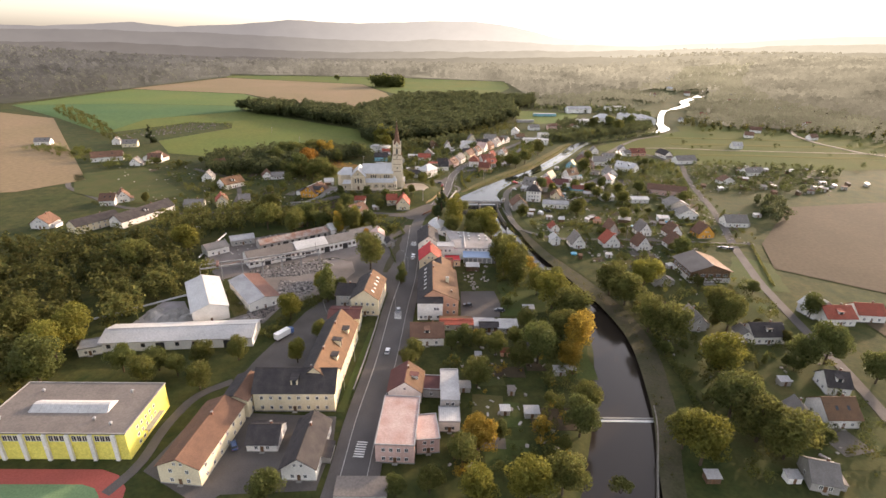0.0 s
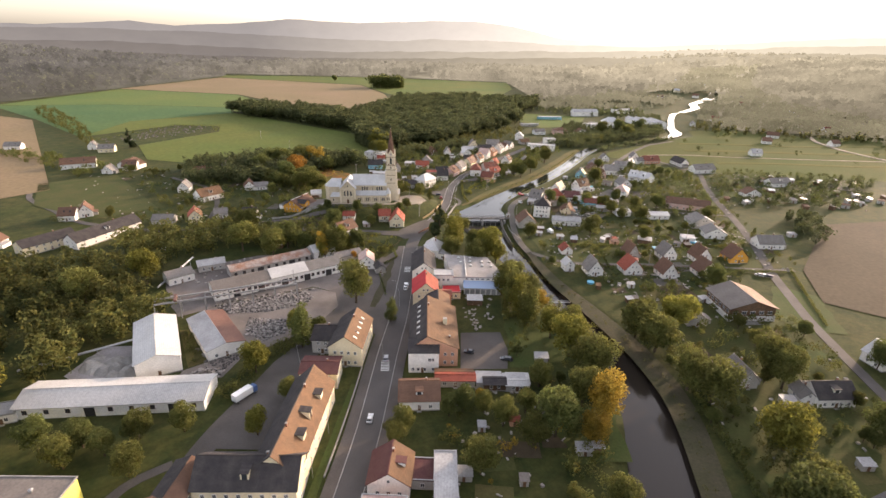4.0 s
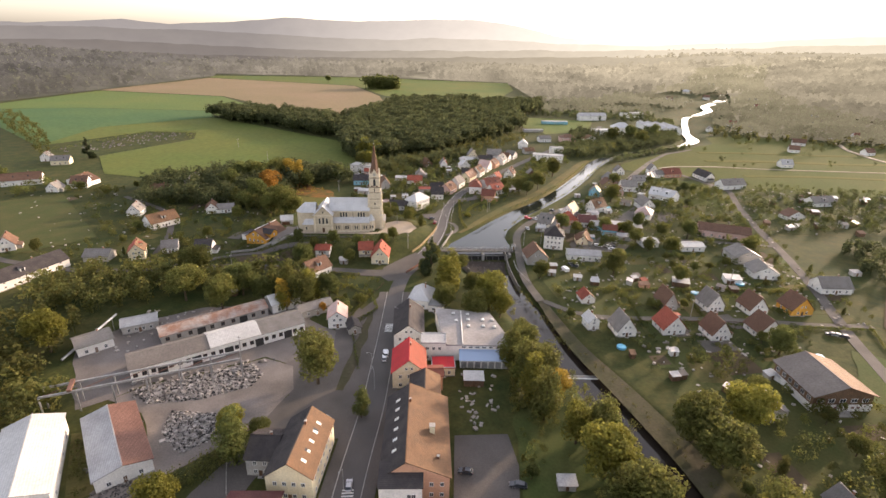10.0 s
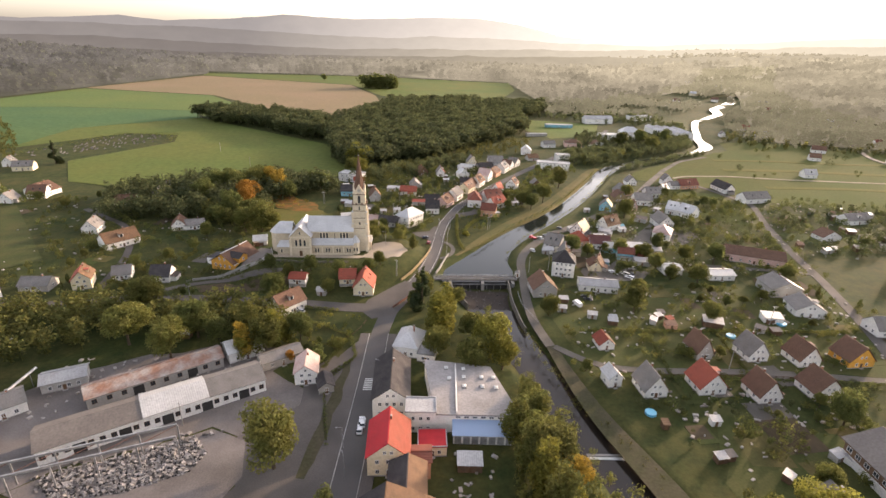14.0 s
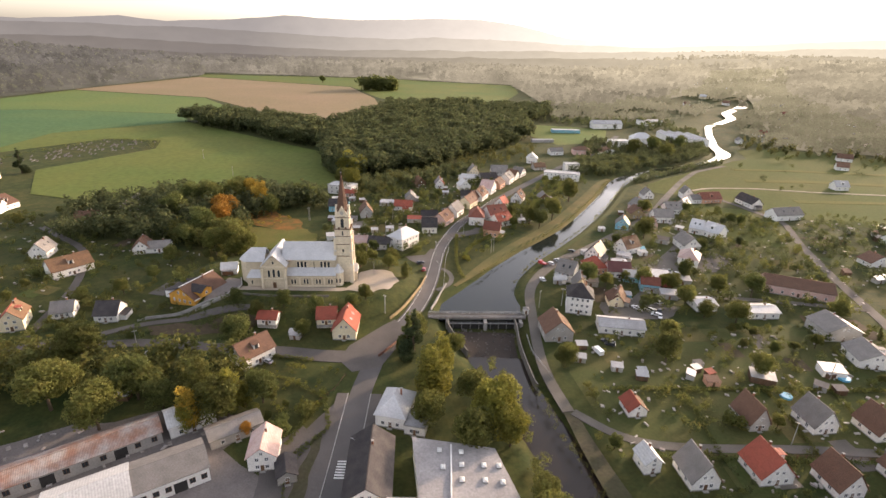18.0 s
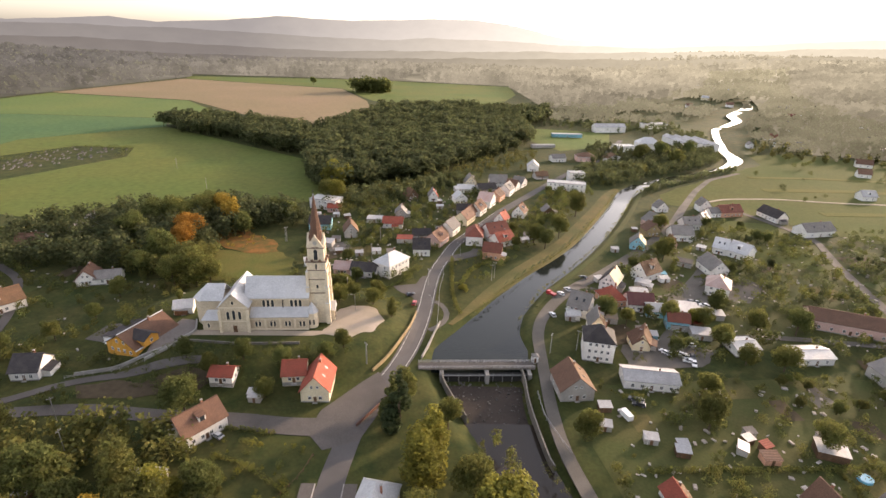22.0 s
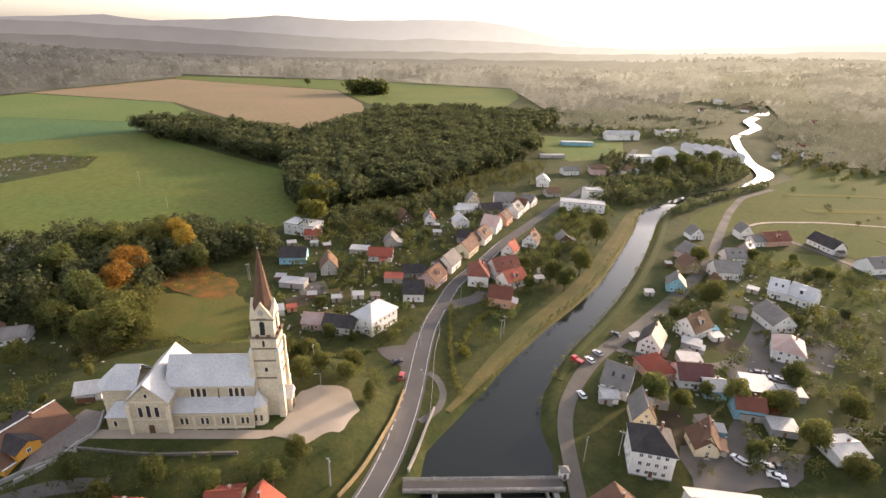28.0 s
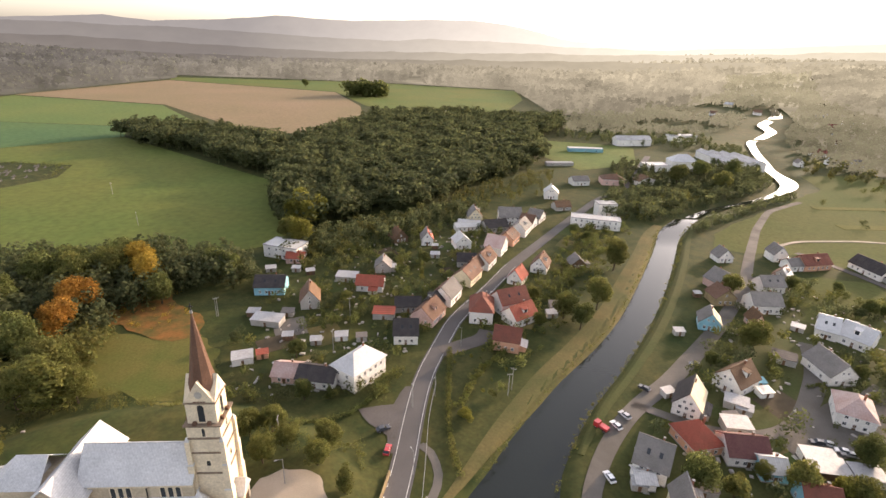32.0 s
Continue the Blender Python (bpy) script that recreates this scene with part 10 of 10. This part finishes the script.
tree(2.2, 358.1, 11.4, 5.4, "round", L_GREEN)
tree(-1.1, 351.7, 17.0, 4.2, "fir", L_DARK)
tree(-29.0, 414.1, 8.3, 4.0, "round", L_GREEN)
tree(-23.9, 418.7, 7.6, 3.6, "round", L_GREEN)
tree(-6.2, 406.6, 9.1, 2.3, "tall", L_GREEN)
tree(24.5, 440.9, 2.9, 2.2, "bush", L_LIME)
tree(138.1, 482.0, 13.4, 6.4, "round", L_GREEN)
tree(154.3, 530.4, 11.4, 5.4, "round", L_GREEN)
tree(-74.6, 372.2, 7.6, 3.6, "round", L_DARK)
tree(-64.5, 366.7, 7.6, 3.6, "round", L_GREEN)
tree(-54.7, 371.8, 7.6, 3.6, "round", L_DARK)
tree(-40.2, 369.7, 7.6, 3.6, "round", L_DARK)
tree(-26.2, 373.9, 7.6, 3.6, "round", L_DARK)
tree(-21.5, 381.1, 7.6, 3.6, "round", L_GREEN)
tree(-117.1, 523.9, 14.3, 6.8, "round", L_GOLD)
tree(-109.6, 449.4, 17.0, 8.8, "round", L_GREEN)
tree(-128.0, 461.6, 17.0, 9.5, "round", L_DARK)
tree(-95.7, 441.3, 13.1, 6.2, "round", L_GREEN)
tree(-131.9, 522.6, 17.0, 9.5, "round", L_GREEN)
tree(-142.6, 515.6, 17.0, 9.5, "round", L_GREEN)
tree(-110.4, 436.4, 15.2, 7.3, "round", L_GREEN)
tree(-81.7, 530.6, 13.8, 6.6, "round", L_DARK)
tree(-35.2, 422.8, 9.0, 4.3, "round", L_GREEN)
tree(-30.0, 425.7, 8.3, 4.0, "round", L_GREEN)
tree(-13.6, 421.7, 8.7, 4.1, "round", L_GREEN)
tree(-14.8, 414.2, 7.7, 3.7, "round", L_GREEN)
tree(26.0, 439.1, 3.2, 2.4, "bush", L_LIME)
tree(85.0, 413.3, 12.0, 5.7, "round", L_DARK)
tree(122.0, 411.3, 7.9, 3.8, "round", L_LIME)
tree(126.4, 410.6, 9.6, 4.6, "round", L_GREEN)
tree(138.3, 424.2, 10.4, 5.0, "round", L_DARK)
tree(74.5, 495.1, 11.6, 5.5, "round", L_DARK)
tree(86.2, 512.8, 14.6, 6.9, "round", L_GREEN)
tree(69.5, 504.1, 11.9, 5.7, "round", L_GREEN)
tree(107.1, 556.2, 17.0, 8.2, "round", L_GREEN)
tree(249.1, 764.7, 17.0, 9.5, "round", L_DARK)
tree(217.8, 739.4, 17.0, 9.5, "round", L_GREEN)
tree(249.2, 724.8, 17.0, 9.5, "round", L_GREEN)
tree(282.1, 772.2, 17.0, 9.0, "round", L_DARK)
tree(-332.8, 589.2, 21.0, 6.1, "fir", L_FIR)
tree(-292.4, 1501.5, 17.0, 8.9, "round", L_DARK)
tree(-43.7, 358.6, 7.6, 3.6, "round", L_GREEN)
tree(-123.0, 529.2, 17.0, 8.2, "round", L_GOLD)
tree(-60.5, 575.4, 15.9, 7.6, "round", L_LIME)
tree(-70.3, 581.8, 13.6, 6.5, "round", L_GREEN)
tree(113.4, 414.5, 10.4, 5.0, "round", L_GREEN)
tree(105.4, 418.7, 5.7, 2.7, "round", L_GREEN)


for x, y, h, r in ((-70.9, 601, 20, 6.5), (-62.9, 600, 18, 6.0), (-59.6, 611, 19, 6.5), (-69.7, 615, 21, 7.0), (-76, 608, 16, 5.0)):
    tree(x, y, h, r, "round", L_LIME, "at the foot of the wood")
for x, y, h, leaf in ((-64, 304, 13, L_LIME), (-60, 309, 14, L_LIME), (-55, 311, 15, L_GREEN), (-51, 316, 11, L_LIME), (-46, 303, 5, L_ORANGE), (-42, 310, 3.5, L_DARK), (-38, 316, 3, L_DARK), (-58, 318, 6, L_GREEN)):
    tree(x, y, h, None, "tall" if h > 10 else "round", leaf, "in the corner garden")


# ---------- woods and scrub ----------
woods("forest_belt", [(-339, 869), (-277, 816), (-233, 801), (-175, 752), (-117, 723), (-97, 645), (-81, 600), (-54, 602), (-33, 627), (-7, 642), (25, 681), (48, 709), (95, 775), (121, 829), (125, 926), (188, 1024), (190, 1075), (122, 1075), (30, 1095), (-80, 1046), (-105, 914), (-135, 832), (-226, 880), (-318, 902)], 9.6, (14, 22), L_FOREST, 380, 0.5, "dense mixed wood between fields and village", 3, ("round", "round", "tall"))
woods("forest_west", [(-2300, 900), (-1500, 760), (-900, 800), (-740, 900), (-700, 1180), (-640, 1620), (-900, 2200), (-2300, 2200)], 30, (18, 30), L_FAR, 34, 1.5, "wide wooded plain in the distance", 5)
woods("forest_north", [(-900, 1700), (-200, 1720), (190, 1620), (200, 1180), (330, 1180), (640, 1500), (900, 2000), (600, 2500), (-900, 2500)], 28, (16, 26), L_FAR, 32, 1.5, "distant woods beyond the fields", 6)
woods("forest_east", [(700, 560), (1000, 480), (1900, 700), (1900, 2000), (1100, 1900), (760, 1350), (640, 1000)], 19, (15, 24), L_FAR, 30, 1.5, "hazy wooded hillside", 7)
woods("forest_gap", [(640, 1300), (760, 1350), (1100, 1900), (900, 2000), (640, 1500)], 19, (10, 20), L_VALLEY_HAZE, 32, 1.4, "woods in the upper valley", 47)
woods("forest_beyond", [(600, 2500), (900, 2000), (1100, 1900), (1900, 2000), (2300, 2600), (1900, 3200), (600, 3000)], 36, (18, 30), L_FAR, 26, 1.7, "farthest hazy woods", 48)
# added glowing sheets that fill the dark gaps between far trees with painted haze
patch("forest_floor_east", [(700, 560), (1000, 480), (1900, 700), (1900, 2000), (1100, 1900), (760, 1350), (640, 1000)], L_FAR, 6.0, 45, "added glowing haze-toned sheet under the hillside wood")
patch("forest_floor_north", [(-900, 1700), (-200, 1720), (190, 1620), (200, 1180), (330, 1180), (640, 1500), (900, 2000), (600, 2500), (-900, 2500)], L_FAR, 0.6, 45, "added glowing haze-toned sheet under the distant woods")
patch("forest_floor_west", [(-2300, 900), (-1500, 760), (-900, 800), (-740, 900), (-700, 1180), (-640, 1620), (-900, 2200), (-2300, 2200)], L_FAR, 0.6, 60, "added glowing haze-toned sheet under the wooded plain")
patch("forest_floor_beyond", [(590, 2500), (900, 2000), (1100, 1900), (1900, 2000), (2300, 2600), (1900, 3200), (590, 3000)], L_FAR, 0.6, 60, "added glowing haze-toned sheet under the farthest woods")
patch("valley_floor_east", [(440, 800), (640, 730), (700, 560), (660, 980), (760, 1350), (1100, 1900), (900, 2000), (640, 1500), (700, 1400), (560, 1080), (470, 960)], L_FAR, 0.5, 45, "added glowing haze-toned sheet under the upper valley woods")
woods("valley_thicket", [(150, 700), (205, 690), (262, 730), (330, 815), (300, 830), (270, 800), (215, 780), (205, 830), (175, 790)], 7, (4, 9), L_FOREST, 170, 0.6, "riverside thicket", 8)
woods("valley_trees_east", [(420, 760), (640, 720), (760, 1100), (900, 1450), (740, 1400), (540, 1100), (430, 900)], 22, (8, 15), L_VALLEY_HAZE, 50, 0.9, "scattered trees and hedges on the valley side", 10)
woods("valley_copses", [(560, 520), (720, 500), (900, 440), (1000, 480), (700, 560), (640, 1000), (520, 900), (560, 700)], 17, (6, 16), L_VALLEY_HAZE, 40, 1.0, "copses on the valley side", 31)
woods("valley_wood_east", [(405, 800), (520, 740), (640, 720), (760, 1000), (900, 1450), (830, 1520), (640, 1240), (480, 1010), (420, 900)], 13, (7, 15), L_VALLEY_HAZE, 40, 1.1, "leafy valley bottom beyond the meadows", 41)
woods("valley_wood_west", [(180, 985), (250, 985), (330, 1000), (400, 1030), (480, 1120), (690, 1440), (640, 1560), (440, 1380), (330, 1180), (190, 1180)], 13, (8, 17), L_VALLEY_HAZE, 40, 1.1, "woods behind the works by the river", 42)
woods("river_thicket", [(262, 770), (300, 770), (330, 800), (345, 850), (370, 930), (340, 930), (300, 850)], 7, (4, 9), L_FOREST, 150, 0.6, "riverside thicket by the works", 43)
woods("bank_scrub_east", [(62, 274), (69, 252), (77, 230), (82, 210), (84, 190), (82.5, 172), (75, 140), (66, 112), (70, 112), (80, 138), (87, 172), (88.5, 190), (86.5, 212), (81, 231), (74, 253), (66, 276)], 3.4, (0.5, 1.6), L_WOOD, 40, 0.8, "low scrub on the eroded river bank", 44, ("bush", "bush"))
woods("bank_scrub_upper", [(57, 276), (51, 298), (46.5, 318), (43, 334), (46, 334), (49.5, 318), (54, 299), (61, 277)], 2.0, (0.6, 1.8), L_WOOD, 40, 0.8, "low scrub by the river track", 45, ("bush", "bush"))
woods("yard_bank_shrubs", [(-75.6, 181), (-67.6, 183), (-63.5, 200.9), (-56, 212.5), (-52, 224), (-54.6, 229.5), (-60.2, 220.5), (-66.8, 209), (-69.5, 197), (-74.7, 187.2)], 2.6, (1.4, 4.2), L_GREEN, 90, 0.6, "shrubs on the bank between yard and court", 49, ("bush", "round"))
woods("hall_gap_shrubs", [(-91, 200), (-87, 204.5), (-101, 225), (-105.5, 224)], 2.8, (1.2, 3.6), L_DARK, 80, 0.6, "shrubs between two industrial halls", 50, ("bush", "round"))
woods("hall_wood", [(-142, 184), (-131, 190), (-129, 214), (-121, 222), (-114, 236), (-126, 246), (-142, 244), (-152, 208)], 5.8, (7, 13), L_WOOD, 140, 0.5, "leafy wood close behind the storage hall", 51)
woods("bank_reeds_west", [(float(river(q)[0] - river(q)[1] - 4.6), float(q)) for q in range(412, 640, 12)] + [(float(river(q)[0] - river(q)[1] - 3.2), float(q)) for q in range(636, 408, -12)], 1.5, (0.5, 1.5), L_WOOD, 14, 1.7, "dry reeds and stones along the waterline", 61, ("bush", "bush"))
woods("bank_reeds_east", [(float(river(q)[0] + river(q)[1] + 3.2), float(q)) for q in range(412, 640, 12)] + [(float(river(q)[0] + river(q)[1] + 4.8), float(q)) for q in range(636, 408, -12)], 1.5, (0.5, 1.6), L_WOOD, 14, 1.7, "reeds along the far waterline", 62, ("bush", "bush"))
woods("church_garden_shrubs", [(-34, 422), (-16, 417), (-8, 423), (-4, 416), (-2, 420), (-8, 430), (-18, 428), (-36, 432)], 2.6, (1.0, 3.2), L_GREEN, 90, 0.6, "shrub border of the church garden", 63, ("bush", "round"))
woods("leaf_bank_shrubs", [(-138, 498), (-120, 484), (-92, 484), (-84, 492), (-104, 520), (-130, 520)], 6, (0.8, 2.6), L_GOLD, 50, 0.8, "autumn shrubs on the leaf-strewn slope", 64, ("bush", "round"))
woods("river_trees", [(138, 640), (156, 640), (182, 668), (232, 704), (226, 716), (170, 690)], 7, (3, 10), L_WOOD, 80, 0.7, "trees along the narrow river", 52)
woods("river_bend_trees", [(176, 622), (196, 642), (226, 664), (262, 690), (286, 706), (306, 724), (312, 718), (288, 696), (262, 680), (228, 654), (200, 634), (182, 618)], 4.4, (3, 7), L_FOREST, 110, 0.6, "leafy trees hiding the bend of the river", 71)
woods("valley_edge_trees", [(366, 800), (384, 752), (440, 742), (520, 712), (600, 690), (680, 680), (680, 720), (600, 735), (520, 760), (430, 800), (410, 850), (380, 850)], 15, (5, 12), L_WOOD, 100, 0.7, "trees along the upper edge of the meadows", 72)
woods("field_corner_trees", [(236, 340), (250, 344), (262, 366), (276, 390), (262, 398), (246, 384), (238, 362)], 6, (5, 10), L_FOREST, 120, 0.6, "leafy trees at the corner of the ploughed field", 73)
woods("settlement_trees", [(236, 424), (300, 412), (340, 432), (410, 500), (400, 516), (300, 506), (262, 500), (244, 466)], 13, (4, 8.5), L_FOREST, 100, 0.65, "dark garden trees among far houses", 74)
woods("river_bank_belt", [(128, 642), (158, 636), (174, 644), (196, 664), (227, 686), (268, 712), (296, 736), (314, 762), (324, 790), (296, 790), (262, 750), (215, 716), (196, 712), (150, 700), (132, 672)], 6.4, (5, 11), L_FOREST, 110, 0.6, "dense trees on the bank below the works", 75)
woods("pitch_trees", [(205, 925), (250, 915), (270, 925), (290, 905), (330, 905), (360, 960), (330, 1000), (250, 990), (180, 990), (150, 960), (190, 945)], 12, (6, 12), L_FOREST, 90, 0.7, "trees round the football pitch and works", 76)
woods("church_back_shrubs", [(-112, 450), (-86, 447), (-70, 440), (-58, 440), (-60, 433), (-86, 436), (-112, 441)], 3.2, (1.0, 3.4), L_WOOD, 90, 0.6, "shrub border on the slope behind the church", 77, ("bush", "round"))
woods("church_west_wood", [(-150, 456), (-112, 434), (-100, 452), (-106, 476), (-126, 484)], 5.4, (6, 13), L_WOOD, 140, 0.5, "leafy trees behind the church", 53)
woods("bank_gardens_thicket", [(30, 474), (44, 480), (72, 520), (104, 570), (128, 618), (112, 622), (84, 580), (56, 534), (34, 500)], 5.2, (1.5, 5.5), L_GREEN, 90, 0.6, "overgrown shrubs between street and river", 54, ("bush", "round"))
woods("hill_foot_thicket", [(-66, 560), (-30, 566), (10, 610), (50, 650), (40, 660), (0, 640), (-40, 604), (-70, 590)], 6, (4, 10), L_FOREST, 110, 0.6, "dark thicket below the wood", 55)
woods("field_clump", [(-174, 1345), (-96, 1352), (-94, 1398), (-170, 1394)], 8, (22, 31), L_DARK, 110, 0.7, "small dark clump of trees in the field", 11)
woods("slope_wood", [(-178, 300), (-160, 296), (-142, 298), (-110, 318), (-66, 322), (-50, 332), (-58, 340), (-110, 344), (-150, 338), (-172, 338), (-184, 320)], 5.6, (6, 13), L_WOOD, 130, 0.5, "leafy wooded slope below the lane", 12)
woods("slope_wood_south", [(-260, 200), (-200, 190), (-150, 205), (-142, 222), (-132, 246), (-140, 262), (-142, 292), (-190, 284), (-240, 278), (-300, 262)], 7.5, (8, 14), L_WOOD, 150, 0.5, "leafy wood beside the stone yard", 13)
woods("slope_wood_near", [(-230, 120), (-142, 118), (-140, 160), (-142, 182), (-150, 200), (-200, 188), (-260, 196)], 7.5, (8, 14), L_WOOD, 150, 0.5, "leafy wood beside the sports hall", 14)
woods("church_grove", [(-205, 448), (-150, 452), (-110, 478), (-104, 512), (-70, 524), (-76, 548), (-120, 556), (-190, 540), (-230, 500)], 5.8, (8, 15), L_FOREST, 150, 0.5, "dense grove behind the church", 15)
woods("north_grove", [(-66, 540), (-40, 548), (-6, 600), (30, 640), (56, 660), (100, 700), (120, 780), (60, 718), (8, 650), (-44, 598), (-74, 596)], 9, (5, 10), L_WOOD, 110, 0.5, "thicket at the edge of the wood", 16)
woods("west_hedges", [(-620, 840), (-560, 770), (-430, 640), (-380, 585), (-370, 600), (-420, 660), (-545, 800), (-610, 860)], 11, (6, 11), L_WOOD, 80, 0.6, "hedge along the western field", 17)
woods("riverside_scrub", [(60, 205), (70, 232), (56, 262), (44, 295), (33, 340), (22, 345), (36, 296), (48, 256), (57, 230), (50, 205)], 5.0, (3, 7), L_GREEN, 130, 0.45, "scrub along the river bank", 18)
woods("riverside_scrub_near", [(34, 106), (48, 140), (60, 182), (58, 200), (48, 184), (38, 142), (22, 110)], 5.0, (3, 8), L_GREEN, 130, 0.45, "scrub along the near river bank", 19)
woods("church_slope_scrub", [(-96, 362), (-60, 360), (-30, 372), (-14, 382), (-12, 388), (-40, 381), (-84, 381)], 2.8, (0.9, 3.4), L_DARK, 90, 0.5, "shrubs on the slope below the church", 20, ("bush", "round"))
woods("cemetery_hedge", [(-400, 612), (-356, 738), (-298, 742), (-282, 700), (-290, 694), (-304, 730), (-350, 728), (-392, 612)], 4.5, (2, 3.5), L_DARK, 60, 0.5, "dark clipped hedge round the cemetery", 21, ("bush", "bush"))

# small trees and bushes of the gardens, clear of houses and lanes
KEEP = [(o.matrix_basis.translation.x, o.matrix_basis.translation.y, 8.0) for o in list(scene.objects) if o.parent is None and o.get("category") in ("house", "school", "shop", "inn", "hall", "church", "shed")]
LANES = []
for o in list(scene.objects):
    if o.get("category") in ("road", "path") and o.type == "MESH":
        LANES += [(v.co.x, v.co.y) for v in list(o.data.vertices)[::7]]
LANES = np.array(LANES)
KEEPA = np.array(KEEP)


def gardens(corners, n, seed, leafs, hs, single):
    """Garden trees: the first few are single things, the rest one grove."""
    rr = random.Random(seed)
    xs, ys_ = [p[0] for p in corners], [p[1] for p in corners]
    done = tries = 0
    rest = [[] for _ in leafs]
    while done < n and tries < n * 12:
        tries += 1
        x, y = rr.uniform(min(xs), max(xs)), rr.uniform(min(ys_), max(ys_))
        if not in_poly(corners, x, y):
            continue
        if in_poly([(-326, 440), (-280, 479), (-194, 386), (-228, 356), (-288, 383)], x, y):
            continue
        cx, w = river(y)
        if abs(x - cx) < w + 5 or np.min(np.hypot(LANES[:, 0] - x, LANES[:, 1] - y)) < 4.0 or np.min(np.hypot(KEEPA[:, 0] - x, KEEPA[:, 1] - y)) < 8.0:
            continue
        h = rr.uniform(*hs)
        k = rr.randrange(len(leafs))
        if done < single:
            tree(x, y, h + 2, None, "tall" if rr.random() > 0.85 else "round", leafs[k], "in a garden", "garden trees")
        else:
            rest[k].append((x, y, h))
        done += 1
    for k, pts in enumerate(rest):
        if pts:
            grove("garden_shrubs", pts, leafs[k], 130, 0.62, "%s garden shrubs and small fruit trees" % WORDS[leafs[k].name], seed * 5 + k, ("round", "bush", "round"))


gardens([(60, 300), (205, 300), (215, 380), (62, 372)], 330, 1, (L_GREEN, L_DARK, L_WOOD), (1.2, 4.5), 16)
gardens([(84, 262), (140, 256), (172, 298), (92, 300), (70, 298)], 150, 21, (L_GREEN, L_DARK, L_FOREST), (0.8, 3.6), 4)
gardens([(30, 206), (46, 208), (44, 250), (32, 250)], 40, 22, (L_GREEN, L_DARK), (1, 4), 2)
gardens([(68, 384), (215, 384), (245, 520), (180, 560), (110, 470), (70, 420)], 430, 2, (L_GREEN, L_DARK, L_FOREST), (1.4, 7), 14)
gardens([(-60, 440), (0, 448), (24, 520), (60, 600), (40, 630), (-20, 600), (-64, 540)], 480, 3, (L_GREEN, L_DARK, L_FOREST), (1.2, 6), 14)
gardens([(-250, 350), (-150, 352), (-100, 372), (-92, 440), (-180, 500), (-330, 480)], 330, 4, (L_GREEN, L_DARK, L_WOOD), (1.5, 6), 16)
gardens([(0, 110), (40, 115), (50, 200), (5, 198)], 90, 5, (L_GREEN, L_DARK, L_GOLD), (1.2, 5), 12)
gardens([(90, 110), (150, 110), (168, 240), (95, 290), (90, 200)], 240, 6, (L_GREEN, L_DARK, L_WOOD), (1.5, 6), 20)
gardens([(205, 420), (330, 420), (420, 520), (260, 540)], 420, 7, (L_DARK, L_FOREST), (1.5, 5.5), 4)
gardens([(30, 440), (90, 530), (140, 620), (110, 630), (70, 560), (44, 500)], 130, 8, (L_DARK, L_GREEN), (1.5, 6), 6)
gardens([(240, 540), (420, 620), (430, 760), (300, 700)], 16, 9, (L_DARK, L_FOREST), (3, 8), 0)
gardens([(-70, 320), (-30, 300), (-24, 340), (-60, 345)], 60, 10, (L_GREEN, L_LIME), (1, 3), 2)
gardens([(-420, 560), (-260, 480), (-300, 460), (-440, 540)], 90, 11, (L_DARK, L_GREEN), (3, 8), 0)
gardens([(-180, 352), (-98, 352), (-96, 376), (-150, 385)], 50, 12, (L_DARK, L_GREEN), (1.5, 4), 4)
gardens([(14, 440), (24, 436), (60, 490), (110, 570), (100, 590), (60, 520), (22, 470)], 60, 13, (L_GREEN, L_LIME), (1, 3), 0)
gardens([(420, 500), (700, 560), (760, 760), (430, 740)], 26, 15, (L_DARK, L_FOREST), (3, 9), 0)
